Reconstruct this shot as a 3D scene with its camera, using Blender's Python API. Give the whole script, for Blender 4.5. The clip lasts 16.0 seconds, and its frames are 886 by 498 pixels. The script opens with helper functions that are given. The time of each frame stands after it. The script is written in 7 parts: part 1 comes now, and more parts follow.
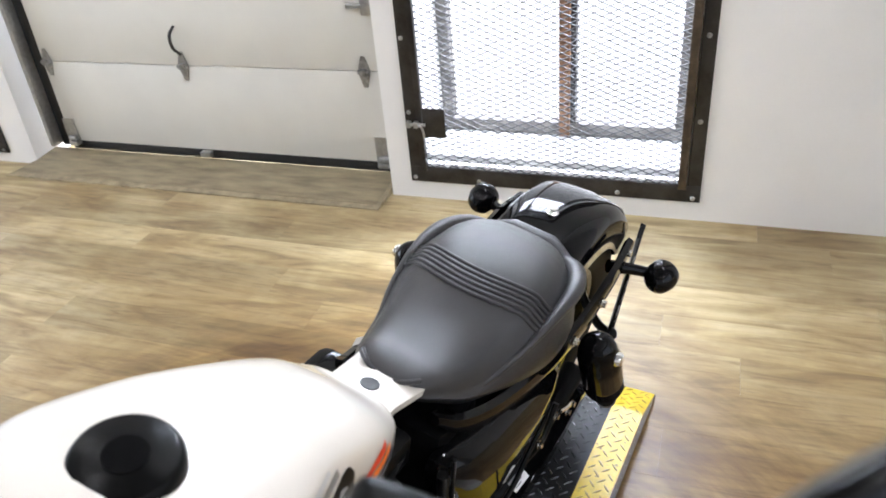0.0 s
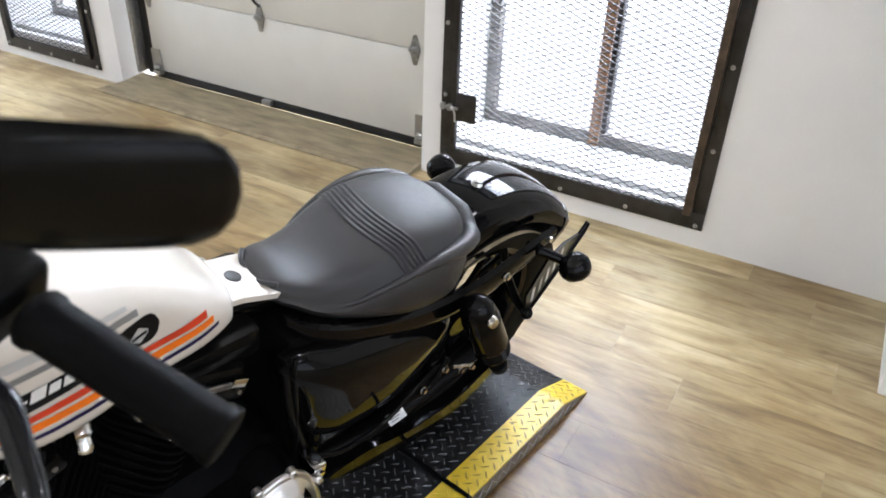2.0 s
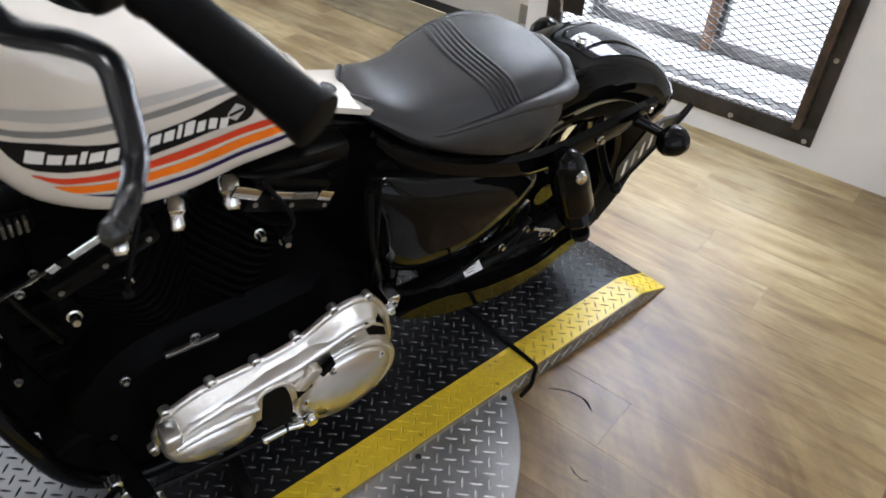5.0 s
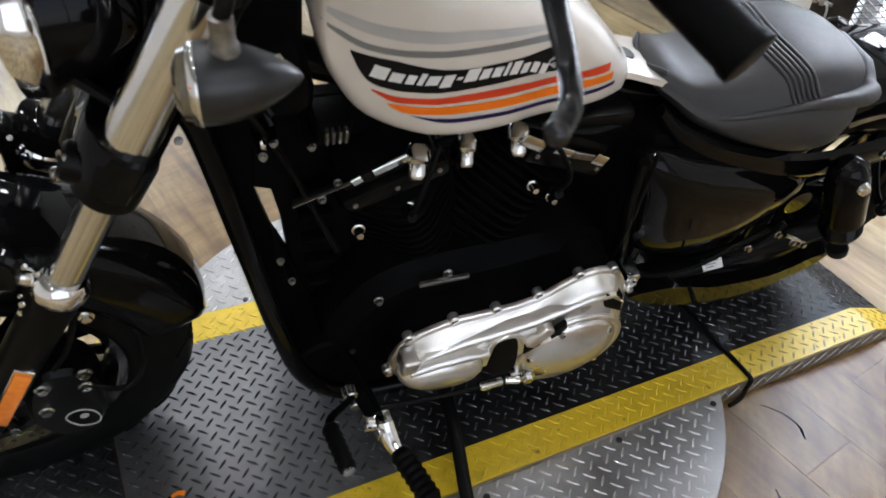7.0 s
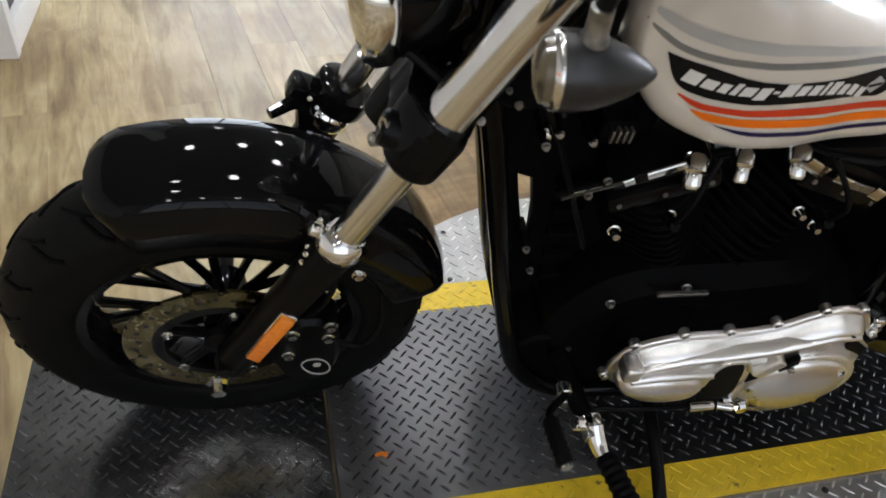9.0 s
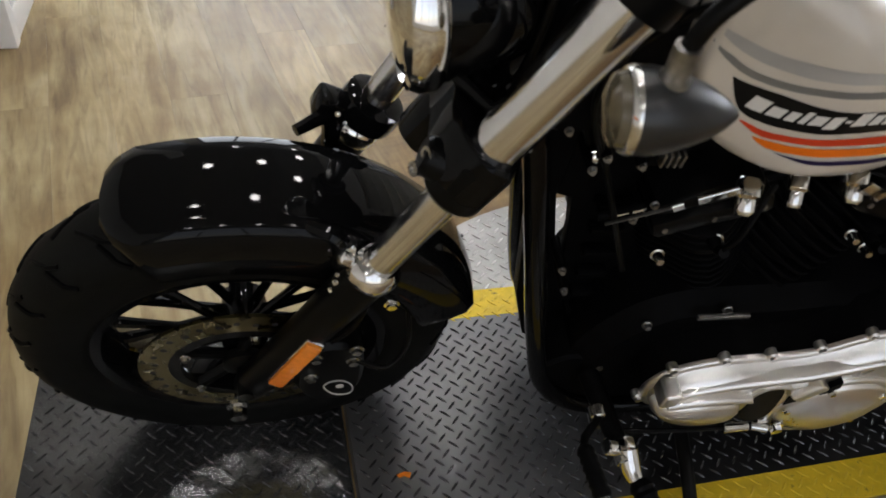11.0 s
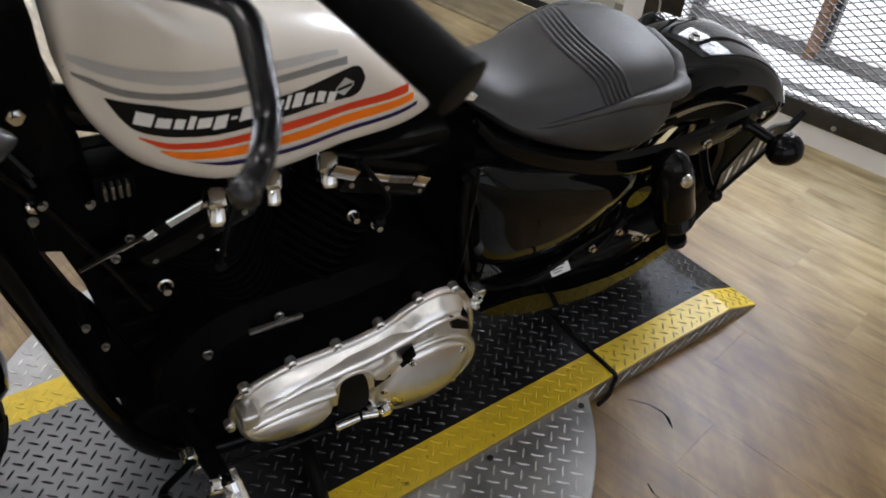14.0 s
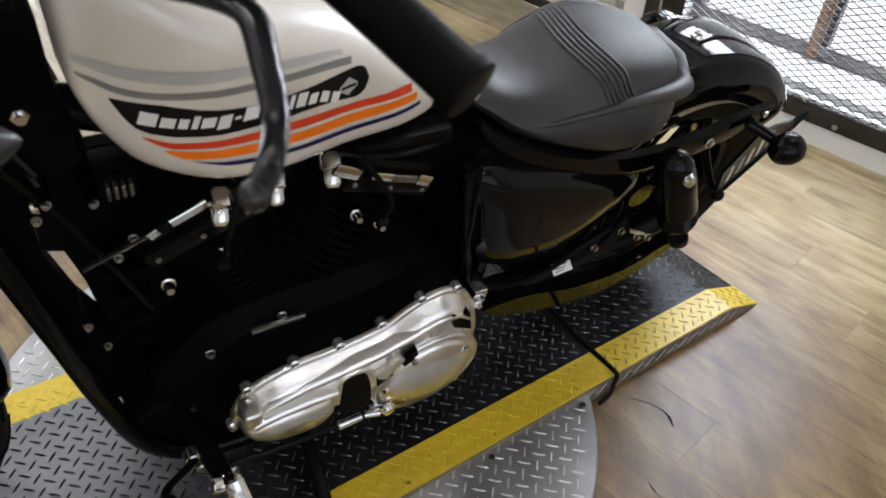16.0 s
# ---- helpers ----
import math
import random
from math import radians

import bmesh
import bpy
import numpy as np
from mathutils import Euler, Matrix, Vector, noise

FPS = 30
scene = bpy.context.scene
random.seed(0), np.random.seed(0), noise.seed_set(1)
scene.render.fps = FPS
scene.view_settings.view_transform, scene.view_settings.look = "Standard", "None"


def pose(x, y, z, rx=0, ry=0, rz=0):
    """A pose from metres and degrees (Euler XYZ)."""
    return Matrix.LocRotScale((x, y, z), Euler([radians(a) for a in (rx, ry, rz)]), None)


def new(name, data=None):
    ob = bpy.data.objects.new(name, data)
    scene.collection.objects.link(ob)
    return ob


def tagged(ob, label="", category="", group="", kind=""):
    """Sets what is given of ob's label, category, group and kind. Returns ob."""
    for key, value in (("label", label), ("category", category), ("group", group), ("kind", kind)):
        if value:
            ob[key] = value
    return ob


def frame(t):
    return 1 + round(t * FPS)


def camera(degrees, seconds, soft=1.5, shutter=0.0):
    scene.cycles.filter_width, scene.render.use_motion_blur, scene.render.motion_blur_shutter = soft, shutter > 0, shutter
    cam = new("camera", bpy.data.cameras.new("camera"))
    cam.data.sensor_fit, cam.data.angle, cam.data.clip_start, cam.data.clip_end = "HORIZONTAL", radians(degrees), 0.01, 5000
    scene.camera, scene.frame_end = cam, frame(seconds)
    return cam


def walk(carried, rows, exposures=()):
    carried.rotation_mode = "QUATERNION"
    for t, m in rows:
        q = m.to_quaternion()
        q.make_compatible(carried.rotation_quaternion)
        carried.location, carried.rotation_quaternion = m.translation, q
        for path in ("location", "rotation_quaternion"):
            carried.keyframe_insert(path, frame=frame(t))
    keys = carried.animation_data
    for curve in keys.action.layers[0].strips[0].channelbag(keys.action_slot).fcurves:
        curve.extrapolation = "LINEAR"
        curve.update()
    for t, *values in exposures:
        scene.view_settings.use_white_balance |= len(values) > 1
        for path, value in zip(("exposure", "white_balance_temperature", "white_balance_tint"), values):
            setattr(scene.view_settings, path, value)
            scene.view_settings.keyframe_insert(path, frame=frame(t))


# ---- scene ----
cam = camera(60.91, 16.0, soft=1.7)
cam.data.dof.use_dof, cam.data.dof.focus_distance, cam.data.dof.aperture_fstop = True, 1.55, 8.0
PATH = [
    (0.0, 1.0703, 0.5583, 1.3382, 58.55, 4.49, 117.3),
    (0.5, 1.0223, 0.6256, 1.3333, 61.32, 6.63, 119.49),
    (1.0, 1.0913, 0.7786, 1.3613, 62.28, 6.17, 119.82),
    (1.5, 1.1064, 0.867, 1.3592, 61.05, 2.95, 123.79),
    (2.0, 1.0382, 0.8985, 1.3286, 58.86, -2.04, 129.05),
    (2.5, 1.0191, 0.9239, 1.2857, 56.97, -1.85, 130.68),
    (3.0, 1.0132, 0.9461, 1.2566, 54.41, -2.07, 129.57),
    (3.2, 1.0155, 0.956, 1.2482, 54.25, -2.47, 130.09),
    (5.3, 1.1061, 0.9379, 1.2, 52.45, -4.29, 140.6),
    (5.5, 1.1181, 0.9289, 1.1948, 52.25, -4.64, 142.76),
    (6.0, 1.152, 0.9187, 1.1872, 51.87, -4.89, 145.85),
    (6.5, 1.1885, 0.9072, 1.1757, 51.41, -5.12, 149.6),
    (7.0, 1.2276, 0.8882, 1.1689, 50.72, -5.03, 153.92),
    (7.5, 1.2642, 0.8744, 1.1655, 50.27, -5.5, 157.63),
    (8.0, 1.3078, 0.8574, 1.1666, 49.8, -5.55, 161.36),
    (8.5, 1.3492, 0.8541, 1.1577, 49.74, -5.33, 164.53),
    (9.0, 1.3813, 0.842, 1.1552, 49.31, -5.24, 167.3),
    (9.2, 1.3972, 0.8415, 1.1489, 49.19, -5.13, 168.31),
    (10.2, 1.4330, 0.7840, 1.1530, 48.2, -5.4, 169.8),
    (11.3, 1.3812, 0.7519, 1.1629, 47.77, -5.87, 164.18),
    (11.5, 1.3461, 0.7732, 1.1631, 48.49, -5.98, 161.3),
    (12.0, 1.256, 0.8247, 1.1697, 49.8, -5.95, 154.58),
    (12.5, 1.1665, 0.8572, 1.1719, 50.89, -5.65, 151.31),
    (13.0, 1.1065, 0.8841, 1.176, 52.14, -5.59, 148.77),
    (13.5, 1.094, 0.8943, 1.1755, 52.46, -4.45, 145.26),
    (14.0, 1.1047, 0.8946, 1.1713, 52.29, -4.32, 144.04),
    (14.5, 1.1122, 0.8937, 1.1744, 52.11, -4.46, 144.39),
    (15.0, 1.1119, 0.8918, 1.1731, 52.49, -4.74, 144.36),
    (15.5, 1.1115, 0.8922, 1.1704, 52.46, -4.53, 144.17),
    (16.0, 1.1076, 0.8894, 1.173, 52.08, -4.42, 144.03),
]
EXPOSURES = [(0.0, 0.45, 6050, 13), (1.5, 0.36, 6000, 12.5), (3.2, 0.27, 6050, 12.5), (5.5, 0.1, 6050, 12.5), (9.2, -0.05, 6250, 11.5), (11.3, -0.4, 6500, 12), (13.0, -0.44, 6400, 12.5), (14.5, -0.28, 6300, 13), (16.0, -0.08, 6200, 12)]
walk(cam, [(t, pose(*p)) for t, *p in PATH], EXPOSURES)

# ---- world and large lights ----
world = bpy.data.worlds.new("world")
scene.world = world
world.use_nodes = True
wn = world.node_tree.nodes
sky = wn.new("ShaderNodeTexSky")
sky.sky_type, sky.sun_disc, sky.sun_elevation, sky.sun_rotation = "NISHITA", False, radians(35), radians(60)
wn["Background"].inputs["Strength"].default_value = 0.1
world.node_tree.links.new(sky.outputs["Color"], wn["Background"].inputs["Color"])

# the room stands at an angle to the platform; room x runs along the garage wall, y into it
ROOM = Matrix.Translation((-0.012, 0.2885, 0)) @ Matrix(((-0.1534, -0.9882, 0, 0), (0.9882, -0.1534, 0, 0), (0, 0, 1, 0), (0, 0, 0, 1))) @ Matrix.Translation((0.023, 0.016, 0))
H = 0.047  # height of the platform


def lamp(name, kind, m, energy, colour, **settings):
    data = bpy.data.lights.new(name, kind)
    data.energy, data.color = energy, colour
    if kind == "AREA":
        data.shape, data.size, data.size_y = "RECTANGLE", settings["size"][0], settings["size"][1]
    else:
        data.shadow_soft_size = settings["radius"]
    ob = new(name, data)
    ob.matrix_world = m
    return ob


# daylight that falls steeply in through the two gate windows (the lamps hang outside, above them)
lamp("daylight_fill", "AREA", ROOM @ pose(-0.45, 2.25, 2.45, -68, 0, 0), 230, (0.88, 0.94, 1.0), size=(1.1, 1.2))
lamp("daylight_fill", "AREA", ROOM @ pose(-3.42, 2.25, 2.45, -68, 0, 0), 190, (0.86, 0.93, 1.0), size=(0.8, 1.2))
lamp("daylight_fill", "AREA", ROOM @ pose(-0.45, 1.98, 3.15, -28, 0, 0), 270, (0.93, 0.96, 1.0), size=(1.1, 0.6))
# daylight in the west wall's wide shop window; the east lamp is an added fill
lamp("daylight_fill", "AREA", ROOM @ pose(-6.10, -0.1, 1.85, 90, 0, -90), 90, (0.90, 0.95, 1.0), size=(2.3, 2.0))
lamp("daylight_fill", "AREA", ROOM @ pose(3.60, -2.0, 1.70, 90, 0, 90), 38, (0.97, 0.98, 1.0), size=(4.3, 2.5))


# ---- materials ----
def material(name, colour, rough=0.5, metal=0.0, coat=0.0, spread=0.0, scale=30.0, bump=0.0, bump_scale=200.0, rough_spread=0.0, stretch=(1, 1, 1), second=None, second_at=0.6, emission=0.0, per_object=0.0, per_island=0.0, shine=0.5):
    """A principled surface with stains at a large scale, grain at a small one, and fine relief."""
    m = bpy.data.materials.new(name)
    m.use_nodes = True
    n, link = m.node_tree.nodes, m.node_tree.links.new
    b = n["Principled BSDF"]
    b.inputs["Base Color"].default_value = (*colour, 1)
    b.inputs["Roughness"].default_value, b.inputs["Metallic"].default_value = rough, metal
    b.inputs["Coat Weight"].default_value, b.inputs["Coat Roughness"].default_value = coat, 0.03
    b.inputs["Specular IOR Level"].default_value = shine
    if emission:
        b.inputs["Emission Color"].default_value, b.inputs["Emission Strength"].default_value = (*colour, 1), emission
    co = n.new("ShaderNodeTexCoord")
    mp = n.new("ShaderNodeMapping")
    mp.inputs["Scale"].default_value = stretch
    link(co.outputs["Object"], mp.inputs["Vector"])
    big = n.new("ShaderNodeTexNoise")
    big.inputs["Scale"].default_value, big.inputs["Detail"].default_value = scale, 6
    link(mp.outputs["Vector"], big.inputs["Vector"])
    fine = n.new("ShaderNodeTexNoise")
    fine.inputs["Scale"].default_value, fine.inputs["Detail"].default_value = bump_scale, 4
    link(mp.outputs["Vector"], fine.inputs["Vector"])
    if spread or second:
        ramp = n.new("ShaderNodeValToRGB")
        lo = [c * (1 - spread) for c in colour]
        hi = [min(1, c * (1 + spread)) for c in colour]
        ramp.color_ramp.elements[0].color, ramp.color_ramp.elements[1].color = (*lo, 1), (*hi, 1)
        ramp.color_ramp.elements[0].position, ramp.color_ramp.elements[1].position = 0.3, 0.7
        if second:
            e = ramp.color_ramp.elements.new(second_at)
            e.color = (*colour, 1)
            ramp.color_ramp.elements[2].color = (*second, 1)
            ramp.color_ramp.elements[2].position = min(1.0, second_at + 0.1)
        add = n.new("ShaderNodeMath")
        add.operation = "MULTIPLY_ADD"
        link(fine.outputs["Fac"], add.inputs[0])
        add.inputs[1].default_value = 0.25
        link(big.outputs["Fac"], add.inputs[2])
        sub = n.new("ShaderNodeMath")
        sub.operation = "SUBTRACT"
        link(add.outputs[0], sub.inputs[0])
        sub.inputs[1].default_value = 0.125
        link(sub.outputs[0], ramp.inputs["Fac"])
        last = ramp.outputs["Color"]
        if per_object or per_island:
            hsv = n.new("ShaderNodeHueSaturation")
            src = n.new("ShaderNodeObjectInfo") if per_object else n.new("ShaderNodeNewGeometry")
            rng = n.new("ShaderNodeMapRange")
            amount = per_object or per_island
            rng.inputs["To Min"].default_value, rng.inputs["To Max"].default_value = 1 - amount, 1 + amount
            link(src.outputs["Random" if per_object else "Random Per Island"], rng.inputs["Value"])
            link(rng.outputs["Result"], hsv.inputs["Value"])
            link(last, hsv.inputs["Color"])
            last = hsv.outputs["Color"]
        link(last, b.inputs["Base Color"])
    if rough_spread:
        rr = n.new("ShaderNodeMapRange")
        rr.inputs["To Min"].default_value, rr.inputs["To Max"].default_value = max(0, rough - rough_spread), min(1, rough + rough_spread)
        rr.inputs["From Min"].default_value, rr.inputs["From Max"].default_value = 0.3, 0.7
        link(big.outputs["Fac"], rr.inputs["Value"])
        link(rr.outputs["Result"], b.inputs["Roughness"])
    if bump:
        bp = n.new("ShaderNodeBump")
        bp.inputs["Strength"].default_value, bp.inputs["Distance"].default_value = bump, 0.002
        link(fine.outputs["Fac"], bp.inputs["Height"])
        link(bp.outputs["Normal"], b.inputs["Normal"])
    return m


def plank_material():
    """Printed vinyl planks: long grain, grey-brown patches, each plank a little different."""
    m = material("vinyl_plank", (0.36, 0.28, 0.17), rough=0.42, spread=0.0, shine=0.42)
    n, link = m.node_tree.nodes, m.node_tree.links.new
    b = n["Principled BSDF"]
    b.inputs["Coat Weight"].default_value, b.inputs["Coat Roughness"].default_value, b.inputs["Coat IOR"].default_value = 0.10, 0.30, 1.5
    co, info = n["Texture Coordinate"], n.new("ShaderNodeObjectInfo")
    comb = n.new("ShaderNodeVectorMath")
    comb.operation = "MULTIPLY_ADD"
    link(info.outputs["Random"], comb.inputs[0])
    comb.inputs[1].default_value = (37.0, 19.0, 11.0)
    link(co.outputs["Object"], comb.inputs[2])

    def noise_of(scale, stretch, detail=6, distortion=0.0):
        mp = n.new("ShaderNodeMapping")
        mp.inputs["Scale"].default_value = stretch
        link(comb.outputs[0], mp.inputs["Vector"])
        t = n.new("ShaderNodeTexNoise")
        t.inputs["Scale"].default_value, t.inputs["Detail"].default_value, t.inputs["Distortion"].default_value = scale, detail, distortion
        link(mp.outputs["Vector"], t.inputs["Vector"])
        return t.outputs["Fac"]

    patch, grain, fine = noise_of(3.6, (0.62, 3.4, 1), 6, 0.9), noise_of(9, (0.6, 4.5, 1), 5, 1.4), noise_of(60, (0.35, 8.0, 1), 4)
    r1 = n.new("ShaderNodeValToRGB")
    for k, (p, c) in enumerate(((0.30, (0.285, 0.212, 0.112)), (0.42, (0.415, 0.325, 0.170)), (0.53, (0.535, 0.443, 0.250)), (0.68, (0.60, 0.520, 0.325)))):
        e = r1.color_ramp.elements[k] if k < 2 else r1.color_ramp.elements.new(p)
        e.position, e.color = p, (*c, 1)
    link(patch, r1.inputs["Fac"])
    r2 = n.new("ShaderNodeValToRGB")
    for k, (p, c) in enumerate(((0.28, (0.60, 0.55, 0.50)), (0.45, (0.90, 0.88, 0.86)), (0.62, (1.05, 1.04, 1.0)))):
        e = r2.color_ramp.elements[k] if k < 2 else r2.color_ramp.elements.new(p)
        e.position, e.color = p, (*c, 1)
    link(grain, r2.inputs["Fac"])
    mul = n.new("ShaderNodeMix")
    mul.data_type, mul.blend_type = "RGBA", "MULTIPLY"
    mul.inputs[0].default_value = 0.75
    link(r1.outputs["Color"], mul.inputs[6])
    link(r2.outputs["Color"], mul.inputs[7])
    hsv = n.new("ShaderNodeHueSaturation")
    rng = n.new("ShaderNodeMapRange")
    rng.inputs["To Min"].default_value, rng.inputs["To Max"].default_value = 0.82, 1.12
    link(info.outputs["Random"], rng.inputs["Value"])
    link(rng.outputs["Result"], hsv.inputs["Value"])
    # brown traffic wear across the planks
    place = n.new("ShaderNodeNewGeometry")
    worn = n.new("ShaderNodeTexNoise")
    worn.inputs["Scale"].default_value, worn.inputs["Detail"].default_value, worn.inputs["Roughness"].default_value = 1.9, 7, 0.62
    link(place.outputs["Position"], worn.inputs["Vector"])
    r3 = n.new("ShaderNodeValToRGB")
    r3.color_ramp.elements[0].position, r3.color_ramp.elements[0].color = 0.40, (0.56, 0.455, 0.33, 1)
    r3.color_ramp.elements[1].position, r3.color_ramp.elements[1].color = 0.62, (1, 1, 1, 1)
    link(worn.outputs["Fac"], r3.inputs["Fac"])
    wear = n.new("ShaderNodeMix")
    wear.data_type, wear.blend_type = "RGBA", "MULTIPLY"
    wear.inputs[0].default_value = 0.7
    link(mul.outputs[2], wear.inputs[6])
    link(r3.outputs["Color"], wear.inputs[7])
    # brown arcs the turning platform scrubbed round the disc, darkened further for the shade there
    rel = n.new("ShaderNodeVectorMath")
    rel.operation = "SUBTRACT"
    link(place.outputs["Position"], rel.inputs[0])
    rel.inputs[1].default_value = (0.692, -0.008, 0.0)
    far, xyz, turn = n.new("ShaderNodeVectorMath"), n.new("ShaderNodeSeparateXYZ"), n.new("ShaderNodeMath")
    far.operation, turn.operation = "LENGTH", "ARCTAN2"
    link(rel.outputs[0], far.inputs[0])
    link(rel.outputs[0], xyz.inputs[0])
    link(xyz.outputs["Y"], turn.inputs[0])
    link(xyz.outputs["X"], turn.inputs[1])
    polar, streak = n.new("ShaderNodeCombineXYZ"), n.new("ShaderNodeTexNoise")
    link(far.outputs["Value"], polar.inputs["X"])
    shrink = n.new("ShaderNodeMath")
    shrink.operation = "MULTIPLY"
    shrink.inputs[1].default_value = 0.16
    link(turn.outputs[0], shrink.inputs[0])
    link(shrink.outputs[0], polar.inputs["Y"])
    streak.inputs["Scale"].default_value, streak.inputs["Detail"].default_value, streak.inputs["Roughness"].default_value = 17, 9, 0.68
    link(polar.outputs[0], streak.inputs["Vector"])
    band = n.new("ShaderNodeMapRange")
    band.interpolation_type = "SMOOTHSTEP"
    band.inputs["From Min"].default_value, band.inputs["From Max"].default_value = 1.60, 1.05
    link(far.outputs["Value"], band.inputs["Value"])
    # kept to the ramp end, walked on and painted darker for the bike's shade, not in front of the wheel
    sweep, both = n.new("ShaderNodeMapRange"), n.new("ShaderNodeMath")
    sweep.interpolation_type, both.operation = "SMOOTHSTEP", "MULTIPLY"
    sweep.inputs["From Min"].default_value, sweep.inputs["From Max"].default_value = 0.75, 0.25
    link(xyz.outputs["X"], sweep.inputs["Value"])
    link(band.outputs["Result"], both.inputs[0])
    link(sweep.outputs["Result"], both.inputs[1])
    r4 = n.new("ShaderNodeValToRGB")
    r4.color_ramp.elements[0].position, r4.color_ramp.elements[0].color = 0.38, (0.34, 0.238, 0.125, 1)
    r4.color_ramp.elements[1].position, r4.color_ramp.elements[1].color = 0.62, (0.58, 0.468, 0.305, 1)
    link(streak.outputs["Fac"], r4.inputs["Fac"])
    scrub_shade = n.new("ShaderNodeMix")
    scrub_shade.data_type, scrub_shade.blend_type = "RGBA", "MULTIPLY"
    link(both.outputs[0], scrub_shade.inputs[0])
    link(wear.outputs[2], scrub_shade.inputs[6])
    link(r4.outputs["Color"], scrub_shade.inputs[7])
    link(scrub_shade.outputs[2], hsv.inputs["Color"])
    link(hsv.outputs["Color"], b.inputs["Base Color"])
    bp = n.new("ShaderNodeBump")
    bp.inputs["Strength"].default_value, bp.inputs["Distance"].default_value = 0.25, 0.001
    link(fine, bp.inputs["Height"])
    link(bp.outputs["Normal"], b.inputs["Normal"])
    rr = n.new("ShaderNodeMapRange")
    rr.inputs["To Min"].default_value, rr.inputs["To Max"].default_value = 0.34, 0.48
    link(grain, rr.inputs["Value"])
    link(rr.outputs["Result"], b.inputs["Roughness"])
    return m


PLANK = plank_material()
WHITE_WALL = material("white_wall_paint", (0.86, 0.855, 0.845), rough=0.6, spread=0.03, scale=3, bump=0.12, bump_scale=160)
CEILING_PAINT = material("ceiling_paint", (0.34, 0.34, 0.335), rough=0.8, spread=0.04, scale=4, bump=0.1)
DOOR_PAINT = material("garage_door_enamel", (0.74, 0.73, 0.68), rough=0.45, spread=0.03, scale=5, bump=0.3, bump_scale=260)
PLYWOOD = material("worn_plywood", (0.25, 0.205, 0.125), rough=0.6, spread=0.35, scale=6, stretch=(1, 4, 1), bump=0.3, bump_scale=120)
EDGE_PLY = material("scuffed_plywood_edge", (0.30, 0.245, 0.155), rough=0.6, spread=0.3, scale=18, bump=0.3, bump_scale=120)
BAR_STEEL = material("bare_bar_steel", (0.055, 0.052, 0.050), rough=0.45, metal=0.75, spread=0.35, scale=14, bump=0.25, bump_scale=90, rough_spread=0.12)
RUST_STEEL = material("brown_rusted_steel", (0.085, 0.062, 0.042), rough=0.6, metal=0.4, spread=0.4, scale=22, bump=0.3, bump_scale=120)
MESH_STEEL = material("dark_expanded_steel", (0.045, 0.046, 0.05), rough=0.55, metal=0.3, spread=0.2, scale=40)
GALVANISED = material("galvanised_steel", (0.42, 0.42, 0.41), rough=0.38, metal=0.85, spread=0.18, scale=60, rough_spread=0.1)
SEAL_RUBBER = material("black_door_seal", (0.012, 0.012, 0.012), rough=0.6, spread=0.2)
FRAME_WOOD = material("brown_window_timber", (0.24, 0.125, 0.06), rough=0.55, spread=0.3, scale=8, stretch=(6, 6, 0.7), bump=0.2, bump_scale=90)
WEATHERED = material("weathered_grey_frame", (0.17, 0.16, 0.15), rough=0.8, spread=0.4, scale=14, bump=0.4, bump_scale=60)
SILL_STONE = material("pale_sill_render", (0.40, 0.40, 0.39), rough=0.8, spread=0.15, scale=8, bump=0.4, bump_scale=60)
OUTSIDE = material("outdoor_glare", (0.97, 0.985, 1.0), rough=1.0, spread=0.04, scale=2, emission=2.2)
outdoor = OUTSIDE.node_tree
for k in list(outdoor.links):
    if k.to_socket.name == "Base Color":
        outdoor.links.remove(k)
outdoor.nodes["Principled BSDF"].inputs["Base Color"].default_value = (0.01, 0.01, 0.01, 1)
CABINET_GREY = material("dark_grey_panel", (0.11, 0.115, 0.125), rough=0.5, spread=0.12, scale=4, bump=0.1)
DECK_PAINT = material("worn_black_deck_paint", (0.011, 0.011, 0.0115), rough=0.44, shine=0.18, spread=0.35, scale=9, bump=0.10, bump_scale=130, rough_spread=0.10, second=(0.045, 0.045, 0.045), second_at=0.70)


